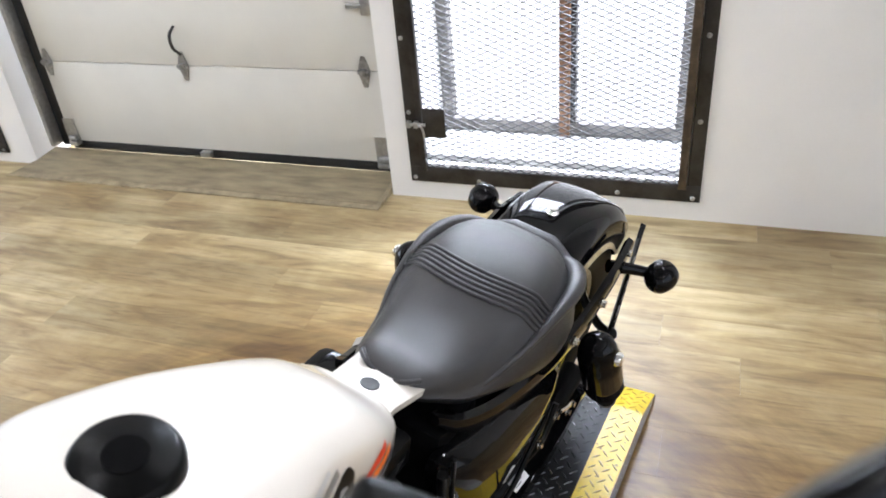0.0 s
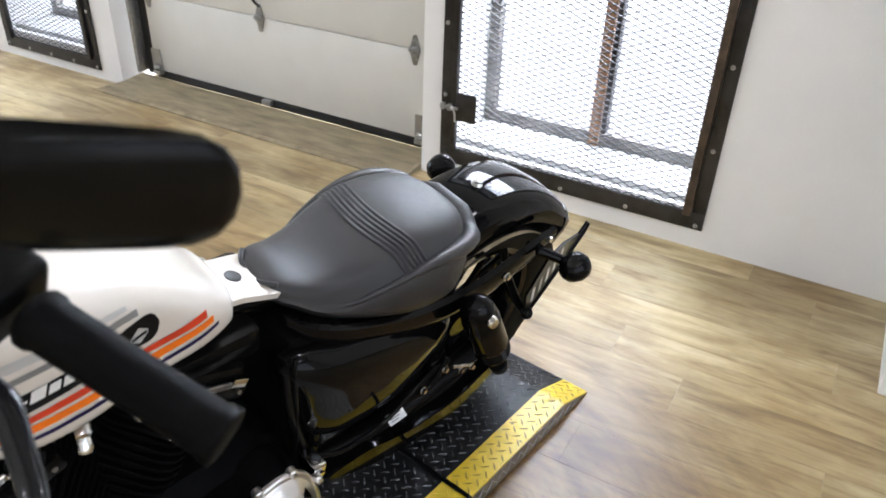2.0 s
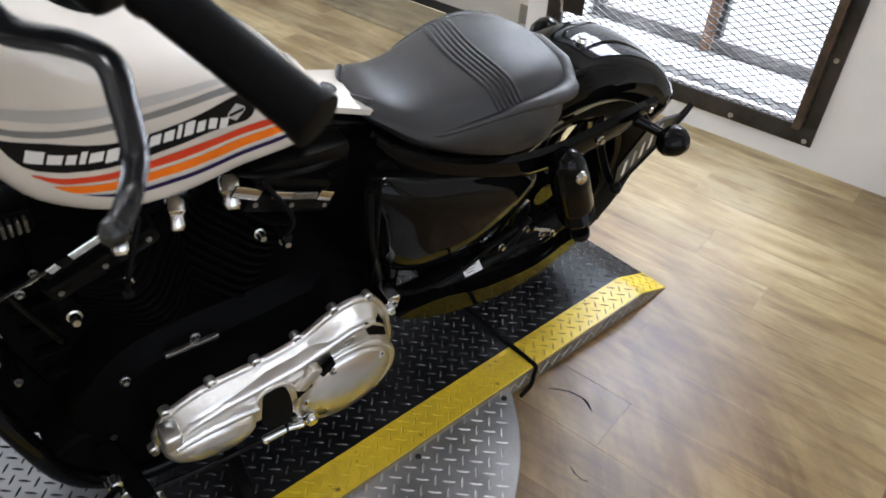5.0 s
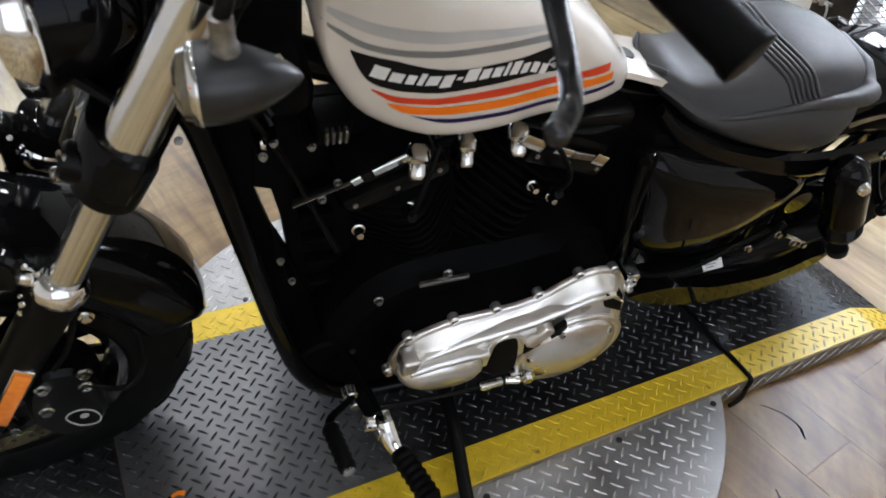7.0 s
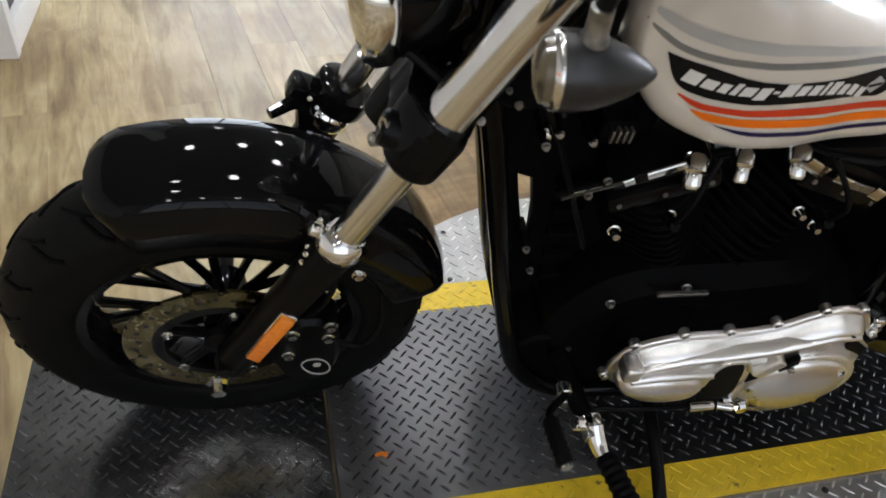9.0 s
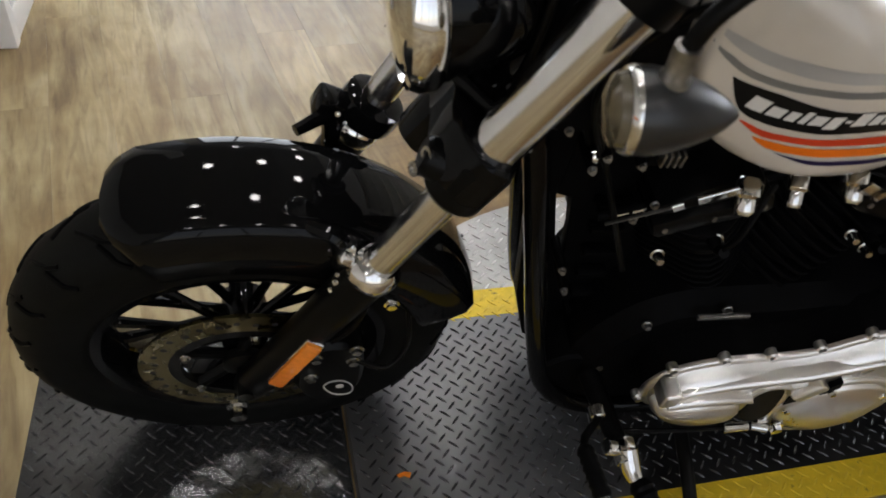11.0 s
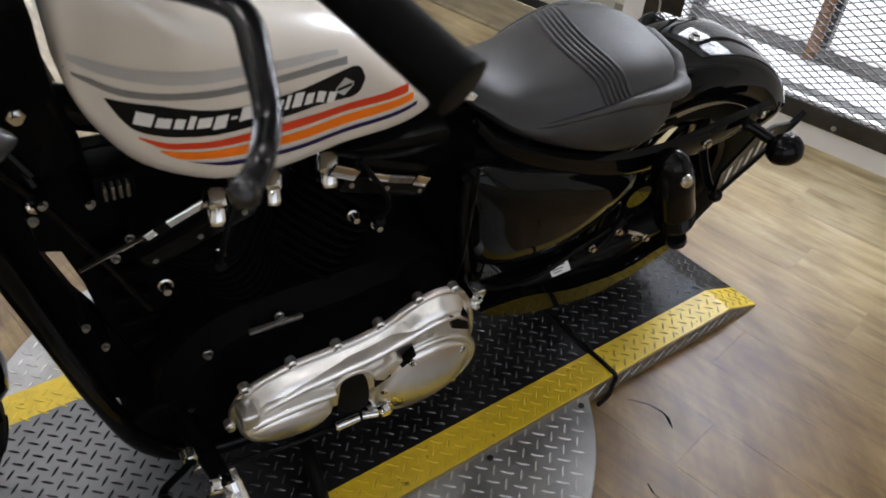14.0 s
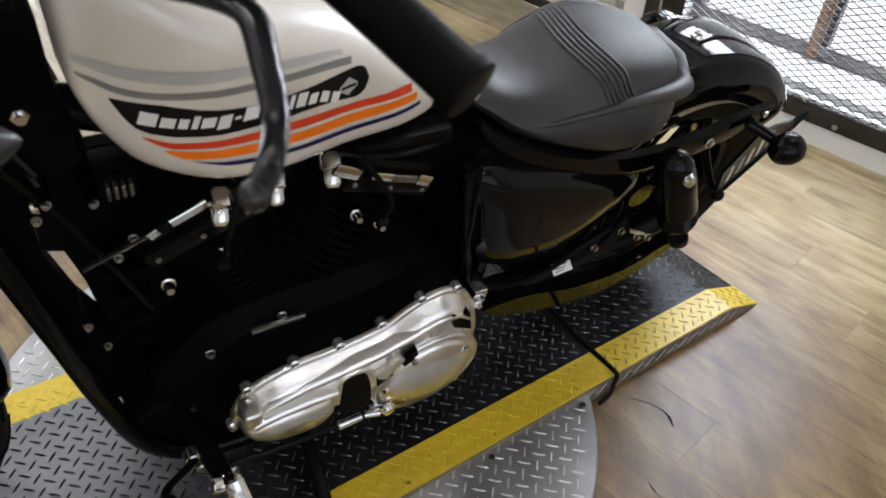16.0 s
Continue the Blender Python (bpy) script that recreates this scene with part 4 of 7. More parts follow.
def tank_patch(name, xs, lo, hi, mat, nz=4, nx=40, lift=0.0009, label="", parent=None, lean=0.0):
    """A decal that lies on the tank's side between two lines; on its left."""
    verts, faces = [], []
    for side in (1,):
        base = len(verts)
        for i in range(nx + 1):
            x = xs[0] + (xs[1] - xs[0]) * i / nx
            a, b = lo(x), max(lo(x), hi(x))
            for j in range(nz + 1):
                z = a + (b - a) * j / nz
                if lean:
                    x = xs[0] + (xs[1] - xs[0]) * i / nx + lean * (z - mid(xs[0]))
                verts.append((x, side * (tank_y(x, z) + lift), z))
        for i in range(nx):
            for j in range(nz):
                q = base + i * (nz + 1) + j
                faces.append((q, q + 1, q + nz + 2, q + nz + 1) if side < 0 else (q, q + nz + 1, q + nz + 2, q + 1))
    me = bpy.data.meshes.new(name)
    me.from_pydata(verts, [], faces)
    me.materials.append(mat)
    for f in me.polygons:
        f.use_smooth = True
    ob = new(name, me)
    ob.parent = parent or tank
    return tagged(ob, label=label)


def curve_of(table):
    pts = smooth_path([V(x, z, 0) for x, z in table], 6)
    rows = sorted((p.x, p.y) for p in pts)
    return lambda x: lerp_table(rows, x)[0]


red_top = curve_of([(0.590, 0.7655), (0.62, 0.7670), (0.649, 0.7655), (0.708, 0.7685), (0.763, 0.7760), (0.823, 0.7775), (0.868, 0.7720), (0.895, 0.7668), (0.919, 0.7695)])
red_low = curve_of([(0.590, 0.7550), (0.649, 0.7545), (0.707, 0.7580), (0.763, 0.7640), (0.823, 0.7672), (0.868, 0.7635), (0.897, 0.7585), (0.919, 0.7680)])
orange_top = curve_of([(0.580, 0.7515), (0.649, 0.7500), (0.706, 0.7523), (0.782, 0.7601), (0.833, 0.7627), (0.871, 0.7590), (0.902, 0.7545)])
orange_low = curve_of([(0.580, 0.7405), (0.649, 0.7370), (0.705, 0.7385), (0.767, 0.7460), (0.814, 0.7500), (0.856, 0.7500), (0.885, 0.7465), (0.902, 0.7540)])
navy_top = curve_of([(0.575, 0.7350), (0.640, 0.7305), (0.704, 0.7315), (0.781, 0.7400), (0.814, 0.7425), (0.845, 0.7446), (0.880, 0.7450)])
tank_patch("red_stripe", (0.603, 0.918), red_low, red_top, DECAL_RED, label="red-orange pinstripe")
tank_patch("orange_stripe", (0.593, 0.901), orange_low, orange_top, DECAL_ORANGE, label="orange pinstripe")
tank_patch("navy_stripe", (0.584, 0.878), lambda x: navy_top(x) - 0.0068 * min(1, (0.879 - x) / 0.04), navy_top, DECAL_NAVY, label="navy pinstripe")
badge_hi = curve_of([(0.668, 0.8110), (0.684, 0.8130), (0.704, 0.8165), (0.750, 0.8215), (0.80, 0.8235), (0.84, 0.8235), (0.87, 0.8195), (0.90, 0.8138), (0.925, 0.8125), (0.942, 0.8135)])
badge_low = curve_of([(0.668, 0.7735), (0.69, 0.7755), (0.74, 0.7840), (0.78, 0.7855), (0.825, 0.7850), (0.867, 0.7800), (0.90, 0.7745), (0.920, 0.7780), (0.930, 0.7885), (0.936, 0.8000), (0.942, 0.8133)])
badge_end = lambda x: math.sqrt(max(0, 1 - (max(0.0, 0.688 - x) / 0.0185) ** 2)) * 0.0195
tank_patch("badge_field", (0.6696, 0.9415), lambda x: max(badge_low(x), 0.7945 - badge_end(x)), lambda x: min(badge_hi(x), 0.7945 + badge_end(x)), DECAL_BLACK, nx=60, label="black badge field")
# the maker's mark as plain pale blocks, slanted
base = curve_of([(0.700, 0.7775), (0.718, 0.7805), (0.741, 0.7905), (0.79, 0.7970), (0.82, 0.7970), (0.849, 0.7945), (0.880, 0.7890), (0.908, 0.7858), (0.926, 0.7870)])
mid = base
x = 0.922
for wide, lo, hi in ((16, 0, 17), (12.5, 0, 13), (8.5, 0, 13), (5.5, 0, 17), (12.5, 0, 13), (12.5, -4, 13), (6.5, 5, 8.5), (16, 0, 17), (12.5, 0, 13), (12.5, 0, 13), (5.5, 0, 17), (12.5, 0, 17), (11.5, 0, 13), (12.5, 0, 13), (12.5, 0, 13)):
    tank_patch("badge_block", (x - wide * 0.00097, x), lambda u, q=lo: base(u) + q * 0.001, lambda u, q=hi: base(u) + q * 0.001, DECAL_WHITE, nz=3, nx=4, lift=0.0016, label="pale block of the badge", lean=-0.26)
    x -= (wide + 3.4) * 0.00097
tank_patch("badge_shield", (0.686, 0.710), lambda x: 0.7935 - 0.0115 + abs(x - 0.698) * 0.75, lambda x: 0.7935 + 0.0115 - abs(x - 0.698) * 0.75, DECAL_PALE, nz=2, nx=8, lift=0.0016, label="pale shield shape")
tank_patch("shield_bar", (0.688, 0.708), lambda x: 0.7915, lambda x: 0.7955, DECAL_BLACK, nz=1, nx=6, lift=0.0022)
grey_lo = curve_of([(0.690, 0.8178), (0.742, 0.8268), (0.784, 0.8303), (0.826, 0.8315), (0.863, 0.8280), (0.892, 0.8216), (0.914, 0.8188), (0.937, 0.8210), (0.957, 0.8310), (0.972, 0.8440)])
pale_lo = curve_of([(0.700, 0.8315), (0.742, 0.8397), (0.796, 0.8458), (0.831, 0.8480), (0.867, 0.8441), (0.890, 0.8400), (0.913, 0.8385), (0.934, 0.8399), (0.952, 0.8450), (0.970, 0.8560)])
pale_hi = curve_of([(0.700, 0.8360), (0.742, 0.8470), (0.796, 0.8560), (0.831, 0.8600), (0.867, 0.8585), (0.890, 0.8553), (0.913, 0.8530), (0.934, 0.8540), (0.952, 0.8570), (0.970, 0.8620)])
tank_patch("grey_stripe", (0.694, 0.970), grey_lo, lambda x: grey_lo(x) + 0.0082 * min(1, (0.974 - x) / 0.03 + 0.2), DECAL_GREY, nz=2, label="dark grey pinstripe")
tank_patch("pale_stripe", (0.706, 0.966), pale_lo, pale_hi, DECAL_PALE, nz=2, label="pale grey pinstripe")
bm = B()
lathe(bm, [(0.043, -0.014), (0.043, 0.001), (0.0415, 0.005), (0.040, 0.008), (0.037, 0.010), (0.0, 0.0112)], (0.832, 0.006, 0.914), (-0.05, 0.05, 1), seg=40)
bpart("fuel_cap", bm, SATIN_BLACK, tank, "black round fuel cap")
bm = B()
lathe(bm, [(0.0001, 0.0108), (0.017, 0.0108), (0.017, 0.0118), (0.0, 0.0118)], (0.832, 0.006, 0.914), (-0.05, 0.05, 1), seg=24)
bpart("cap_mark", bm, ENGINE_BLACK, tank)
# tail tongue with its bolt hole
bm = B()
tongue = [(0.582, 0.052), (0.52, 0.046), (0.45, 0.052), (0.435, 0.0), (0.45, -0.052), (0.52, -0.046), (0.582, -0.052)]
tz = lambda x: 0.703 + (x - 0.51) * 0.30
loft(bm, [[V(x, y, tz(x) - 0.010) for x, y in tongue], [V(x, y, tz(x)) for x, y in tongue], [V(0.508 + (x - 0.508) * 0.95, y * 0.92, tz(x) + 0.002) for x, y in tongue]])
bpart("tank_tongue", bm, CREAM_PAINT, tank, "cream tail tongue with a bolt hole", 30)
bm = B()
lathe(bm, [(0.0001, 0.0026), (0.0105, 0.0026), (0.0125, 0.0032), (0.0125, 0.001)], (0.508, 0.0, tz(0.508)), (-0.28, 0, 1), seg=24)
bpart("tongue_grommet", bm, SEAL_RUBBER, tank, "black rubber grommet")

# seat: x, underside, top, half width of the top; the skirt flares out below it
SEAT = smooth_table([(0.062, 0.640, 0.668, 0.030), (0.075, 0.612, 0.684, 0.058), (0.10, 0.592, 0.702, 0.082), (0.15, 0.584, 0.717, 0.099), (0.22, 0.584, 0.722, 0.103), (0.29, 0.596, 0.709, 0.100), (0.35, 0.610, 0.693, 0.088), (0.405, 0.630, 0.691, 0.074), (0.445, 0.656, 0.702, 0.060), (0.468, 0.670, 0.699, 0.046), (0.478, 0.680, 0.693, 0.030)], 3)
FLARE = [(0.062, 1.15), (0.10, 1.30), (0.16, 1.34), (0.23, 1.32), (0.29, 1.24), (0.35, 1.18), (0.405, 1.16), (0.43, 1.14), (0.476, 1.08)]


def seat_ring(x, zb, zt, w):
    e = min(0.031, (zt - zb) * 0.40)
    k = lerp_table(FLARE, x)[0]
    half = [(0.0, zt), (0.35, zt - 0.001), (0.62, zt - e * 0.13), (0.82, zt - e * 0.33), (0.93, zt - e * 0.60), (1.0, zt - e), (1.0 + (k - 1) * 0.35, zt - e * 1.35), (1.0 + (k - 1) * 0.72, zt - e * 1.8), (k, zb + (zt - zb) * 0.24), (k * 0.985, zb + 0.010), (k * 0.93, zb), (0.45, zb), (0.0, zb)]
    left = [V(x, w * a, z) for a, z in half]
    return left + [V(p.x, -p.y, p.z) for p in left[-2:0:-1]]


seat = bpart("seat", loft(B(), [seat_ring(*r) for r in SEAT]), SEAT_VINYL, None, "black vinyl solo seat with stitched ribs", 70)


def seat_rib(x):
    """The line of one stitched rib over the cushion, down to the piping on both sides."""
    line = []
    for i in range(-12, 13):
        a = abs(i) / 12
        xx = x - 0.030 * a * a
        zb, zt, w = lerp_table(SEAT, xx)
        e, k = min(0.031, (zt - zb) * 0.40), lerp_table(FLARE, xx)[0]
        f, drop = lerp_table([(0.0, 0.0, 0.0), (0.30, 0.35, 0.001), (0.52, 0.62, e * 0.13), (0.70, 0.82, e * 0.33), (0.80, 0.93, e * 0.60), (0.88, 1.0, e), (1.0, 1.0 + (k - 1) * 0.42, e * 1.42)], a)
        line.append((xx, math.copysign(w * f + 0.0006 * a, i), zt - drop + 0.0004))
    return line


for k in range(6):
    bpart("seat_rib", tube(B(), seat_rib(0.249 + k * 0.0085), 0.0031, 6, 2), SEAT_VINYL, seat, sharp=70)
welt = []
for x, zb, zt, w in SEAT:
    if x < 0.40:
        e, k = min(0.031, (zt - zb) * 0.40), lerp_table(FLARE, x)[0]
        sink = 0.0 if x < 0.30 else (x - 0.30) * 0.09
        fat = lerp_table([(0.05, 0.0185), (0.10, 0.0175), (0.16, 0.0135), (0.22, 0.0090), (0.28, 0.0056), (0.42, 0.0056)], x)[0]
        back = lerp_table([(0.05, 1.0), (0.10, 0.6), (0.18, 0.1), (0.42, 0.0)], x)[0]
        welt.append((x + 0.002 - fat * 0.75 * back, w * (1.0 + (k - 1) * 0.50) - sink * 0.7 + (fat - 0.0056) * 0.45 * (1 - 0.5 * back), zt - e * 1.5 - sink + (fat - 0.0056) * 0.55, fat))
welt = welt[::-1] + [(x, -y, z, fat) for x, y, z, fat in welt]
bpart("seat_piping", tube(B(), [q[:3] for q in welt], [q[3] for q in welt], 12, 1), SEAT_VINYL, seat, "thick rolled edge behind the seat that thins to piping", 70)
bm = B()
tube(bm, [(0.478, -0.012, 0.690), (0.474, -0.03, 0.698), (0.462, -0.045, 0.700)], 0.004, 6, 3)
tube(bm, [(0.478, 0.012, 0.690), (0.474, 0.03, 0.698), (0.462, 0.045, 0.700)], 0.004, 6, 3)
bpart("nose_trim", bm, SEAT_VINYL, seat)


# wheels
def wheel(name, c, r, half, rim_r, spokes, make, disc_side):
    ax = V(0, 1, 0)
    bm = B()
    prof = []
    for k in range(17):
        a = math.pi * k / 16
        prof.append((rim_r + 0.012 + (r - rim_r - 0.012) * math.sin(a) ** 0.62, -half * math.cos(a) * (1.0 if 0.25 < a < 2.9 else 0.86)))
    lathe(bm, prof + [(rim_r - 0.004, half * 0.7), (rim_r - 0.004, -half * 0.7)], c, ax, seg=96, closed=True)
    tyre = make(name, bm, TYRE_RUBBER, None, "black road tyre on a black cast wheel", 60)
    # hooked tread grooves
    for s in (1, -1):
        for k in range(22):
            a0 = 2 * math.pi * k / 22 + (0.14 if s > 0 else 0)
            for q0, q1, turn in ((0.06, 0.50, 0.13), (0.46, 0.86, 0.07)):
                pts = []
                for j in range(6):
                    q = q0 + (q1 - q0) * j / 5
                    ang = a0 + turn * (q - q0) / (q1 - q0) + (0.035 if j == 5 else 0) + (0.09 if q0 > 0.3 else 0)
                    yy = s * half * q
                    rr = rim_r + 0.012 + (r - rim_r - 0.012) * math.sin(math.acos(max(-1, min(1, -yy / half)))) ** 0.62 - 0.0012
                    pts.append(c + V(math.cos(ang) * rr, yy, math.sin(ang) * rr))
                make("tread_groove", tube(B(), pts, 0.0040, 5, 2), ENGINE_BLACK, tyre)
    bm = B()
    lathe(bm, [(rim_r + 0.010, -half * 0.78), (rim_r + 0.012, -half * 0.70), (rim_r - 0.004, -half * 0.66), (rim_r - 0.018, -half * 0.4), (rim_r - 0.022, 0), (rim_r - 0.018, half * 0.4), (rim_r - 0.004, half * 0.66), (rim_r + 0.012, half * 0.70), (rim_r + 0.010, half * 0.78), (rim_r - 0.012, half * 0.72), (rim_r - 0.026, half * 0.4), (rim_r - 0.030, 0), (rim_r - 0.026, -half * 0.4), (rim_r - 0.012, -half * 0.72)], c, ax, seg=72, closed=True)
    make("rim", bm, GLOSS_BLACK, tyre, "gloss black rim")
    bm = B()
    lathe(bm, [(0.0001, -0.05), (0.03, -0.05), (0.034, -0.03), (0.034, 0.03), (0.03, 0.05), (0.0001, 0.05)], c, ax, seg=32)
    make("hub", bm, GLOSS_BLACK, tyre)
    for k in range(spokes):
        for d in (-0.085, 0.085):
            a = 2 * math.pi * k / spokes
            bm = B()
            p0 = c + V(math.cos(a + d * 0.6) * 0.028, 0.012 if d > 0 else -0.012, math.sin(a + d * 0.6) * 0.028)
            p1 = c + V(math.cos(a + d * 1.8) * (rim_r - 0.022), 0, math.sin(a + d * 1.8) * (rim_r - 0.022))
            tube(bm, [p0, p0.lerp(p1, 0.5), p1], [0.0085, 0.0068, 0.0095], 8, 3)
            make("spoke", bm, GLOSS_BLACK, tyre)
    bm = B()
    y = disc_side
    lathe(bm, [(0.146, -0.0025), (0.146, 0.0025), (0.106, 0.0025), (0.106, -0.0025)], c + V(0, y, 0), ax, seg=72, closed=True)
    make("brake_disc", bm, ROTOR_STEEL, tyre, "drilled steel brake disc")
    bm = B()
    lathe(bm, [(0.106, -0.004), (0.106, 0.004), (0.090, 0.005), (0.090, -0.005)], c + V(0, y * 0.97, 0), ax, seg=60, closed=True)
    for k in range(5):
        a = 2 * math.pi * k / 5 + 0.3
        tube(bm, [c + V(0.028 * math.cos(a), y * 0.8, 0.028 * math.sin(a)), c + V(0.095 * math.cos(a + 0.25), y * 0.97, 0.095 * math.sin(a + 0.25))], 0.009, 8, 2)
    lathe(bm, [(0.0001, 0.0), (0.032, 0.0), (0.032, 0.014), (0.02, 0.02), (0.0001, 0.02)], c + V(0, y * 0.85, 0), ax, seg=28)
    make("disc_carrier", bm, SATIN_BLACK, tyre)
    for k in range(32):
        a = 2 * math.pi * k / 32
        rr = 0.123 if k % 2 else 0.128
        q = c + V(rr * math.cos(a), y, rr * math.sin(a))
        make("disc_hole", cyl(B(), q - ax * 0.0031, q + ax * 0.0031, 0.0046, seg=8), SEAL_RUBBER, tyre)
    for k in range(5):
        a = 2 * math.pi * k / 5 + 0.55
        make("disc_bolt", bolt(B(), c + V(0.09 * math.cos(a), y + math.copysign(0.006, y), 0.09 * math.sin(a)), ax * math.copysign(1, y), 0.006, 0.005), ZINC, tyre)
    return tyre


FW = V(1.453, 0.016, 0.253)
RW = V(-0.035, 0, 0.318)
wheel("front_wheel", FW, 0.312, 0.067, 0.207, 9, fpart, 0.070)
wheel("rear_wheel", RW, 0.318, 0.075, 0.205, 9, bpart, -0.075)


def arc_fender(c, r, half, a0, a1, drop, n, make, name, label):
    """A fender that follows the wheel: a domed section swept from the front angle to the rear (degrees back from the top)."""
    rings = []
    for i in range(n + 1):
        a = radians(a0 + (a1 - a0) * i / n)
        e = min(i, n - i)
        k = min(1.0, 0.60 + 0.40 * math.sqrt(e / 3))
        depth = drop * min(1.0, 0.70 + 0.30 * math.sqrt(e / 4))
        out = V(-math.sin(a), 0, math.cos(a))
        sect = [(-half, -depth), (-half * 0.99, -depth * 0.55), (-half * 0.93, -depth * 0.25), (-half * 0.78, -depth * 0.09), (-half * 0.5, -0.004), (0, 0), (half * 0.5, -0.004), (half * 0.78, -depth * 0.09), (half * 0.93, -depth * 0.25), (half * 0.99, -depth * 0.55), (half, -depth)]
        outer = [c + out * (r + h - 0.010 * (1 - k)) + V(0, y * k, 0) for y, h in sect]
        inner = [c + out * (r + h - 0.003 - 0.010 * (1 - k)) + V(0, y * k * 0.965, 0) for y, h in sect[::-1]]
        rings.append(outer + inner)
    return make(name, loft(B(), rings), GLOSS_BLACK, None, label, 50)


arc_fender(FW, 0.353, 0.080, -22, 76, 0.088, 48, fpart, "front_fender", "short gloss black front fender")
rear_fender = arc_fender(RW, 0.350, 0.086, -42, 63, 0.085, 28, bpart, "rear_fender", "chopped gloss black rear fender")
bm = B()
lathe(bm, [(0.011, 0), (0.011, 0.003), (0.007, 0.008), (0.008, 0.012), (0.0, 0.014)], (-0.026, 0, 0.666), (0, 0, 1), seg=20)
bpart("seat_knob", bm, CHROME, rear_fender, "chrome seat fixing knob")

# fork
FORK0 = V(1.2845, 0, 0.535)


def on_leg(y, z):
    return V(FORK0.x - (z - FORK0.z) * (math.tan(RAKE) - 0.017), y, z)


for s in (1, -1):
    y = s * 0.112
    bm = B()
    lathe(bm, [(0.018, 0.0), (0.024, 0.01), (0.026, 0.04), (0.0268, 0.11), (0.028, 0.20), (0.0295, 0.342), (0.0285, 0.347), (0.0, 0.347)], on_leg(y, 0.222) + V(0.016, 0, 0), on_leg(y, 0.53) - on_leg(y, 0.222) - V(0.016, 0, 0), seg=32)
    slider = fpart("fork_slider", bm, SATIN_BLACK, None, "black fork slider")
    bm = B()
    lathe(bm, [(0.0315, 0.0), (0.0335, 0.004), (0.0335, 0.018), (0.028, 0.026), (0.024, 0.030), (0.0205, 0.030)], on_leg(y, 0.527), AXIS, seg=36)
    fpart("slider_collar", bm, CHROME, slider, "chrome slider collar")
    bm = B()
    cyl(bm, on_leg(y, 0.515), on_leg(y, 0.93), 0.0208, seg=36)
    tube_ob = fpart("fork_tube", bm, CHROME_BRUSHED, None, "polished fork tube")
    bm = B()
    cyl(bm, on_leg(y, 0.735), on_leg(y, 0.925), 0.0278, seg=36, bevel=0.002)
    fpart("fork_cover", bm, CHROME_BRUSHED, tube_ob, "polished fork sleeve")
    bm = B()
    lathe(bm, [(0.031, 0.0), (0.036, 0.006), (0.0368, 0.058), (0.0345, 0.067), (0.028, 0.069)], on_leg(y, 0.682), AXIS, seg=32)
    cyl(bm, on_leg(y, 0.712), on_leg(y, 0.718) + V(0.050, -s * 0.014, 0.010), 0.026, 0.021, seg=20, bevel=0.004)
    clamp = fpart("lower_clamp", bm, SATIN_BLACK, None, "black lower triple clamp pinch")
    for dz in (0.704, 0.726):
        bm = B()
        q = on_leg(y, dz) + V(0.051, -s * 0.004, 0.012)
        lathe(bm, [(0.0080, -0.006), (0.0080, 0.002), (0.0042, 0.002), (0.0042, 0.0), (0.0, 0.0)], q, V(1, s * 0.35, 0.35), seg=18)
        fpart("clamp_bolt", bm, ZINC, clamp, "zinc socket bolt")
    # reflector
    bm = B()
    out = (V(0.30, s, 0) - AXIS * V(0.30, s, 0).dot(AXIS)).normalized()
    m = Matrix.Translation(on_leg(y, 0.352) + out * 0.0315) @ Matrix((out.cross(AXIS), out, AXIS)).transposed().to_4x4()
    box(bm, (-0.0108, -0.006, -0.061), (0.0108, 0.006, 0.061), 0.003, m)
    fpart("fork_reflector", bm, AMBER, slider, "amber reflector strip")
    bm = B()
    box(bm, (-0.0130, -0.0075, -0.0635), (0.0130, 0.003, 0.0635), 0.003, m @ Matrix.Translation((0, -0.003, 0)))
    fpart("reflector_bezel", bm, CHROME, slider)
    bm = B()
    foot = V(0.030, 0, -0.002)
    cyl(bm, on_leg(s * 0.142, 0.228) + foot, on_leg(s * 0.160, 0.228) + foot, 0.012, seg=6)
    lathe(bm, [(0.017, 0.0), (0.017, 0.004), (0.0, 0.004)], on_leg(s * 0.138, 0.228) + foot, (0, s, 0), seg=20)
    fpart("axle_nut", bm, CHROME, slider, "chrome axle nut")
    bm = B()
    lathe(bm, [(0.010, 0), (0.012, 0.004), (0.010, 0.014), (0.0, 0.018)], on_leg(y - s * 0.004, 0.545) + V(0.030, 0, 0.012), (0.8, 0, 0.5), seg=14)
    fpart("collar_cap", bm, CHROME, slider)
    fpart("collar_bolt", bolt(B(), on_leg(y, 0.535) + V(-0.02, s * 0.036, -0.02), (0, s, 0), 0.007), CHROME, slider)
    # fender struts and brake line clips
    bm = B()
    tube(bm, [on_leg(y * 0.85, 0.50) + V(0.015, 0, 0.02), on_leg(y * 0.84, 0.56) + V(0.05, 0, 0.015), V(FW.x - 0.09, s * 0.070, FW.z + 0.325)], [0.013, 0.011, 0.008], 8, 4)
    if s < 0:
        lathe(bm, [(0.030, 0.0), (0.041, 0.004), (0.043, 0.020), (0.041, 0.036), (0.030, 0.040)], on_leg(y, 0.555), AXIS, seg=24)
        box(bm, (-0.016, -0.020, -0.018), (0.030, 0.020, 0.018), 0.007, Matrix.Translation(on_leg(y, 0.575) + V(0.045, 0.0, 0.0)) @ Matrix.Rotation(-RAKE, 4, "Y"))
    bracket = fpart("fender_bracket", bm, GLOSS_BLACK, None, "gloss black fender bracket")
    rr = random.Random(3)
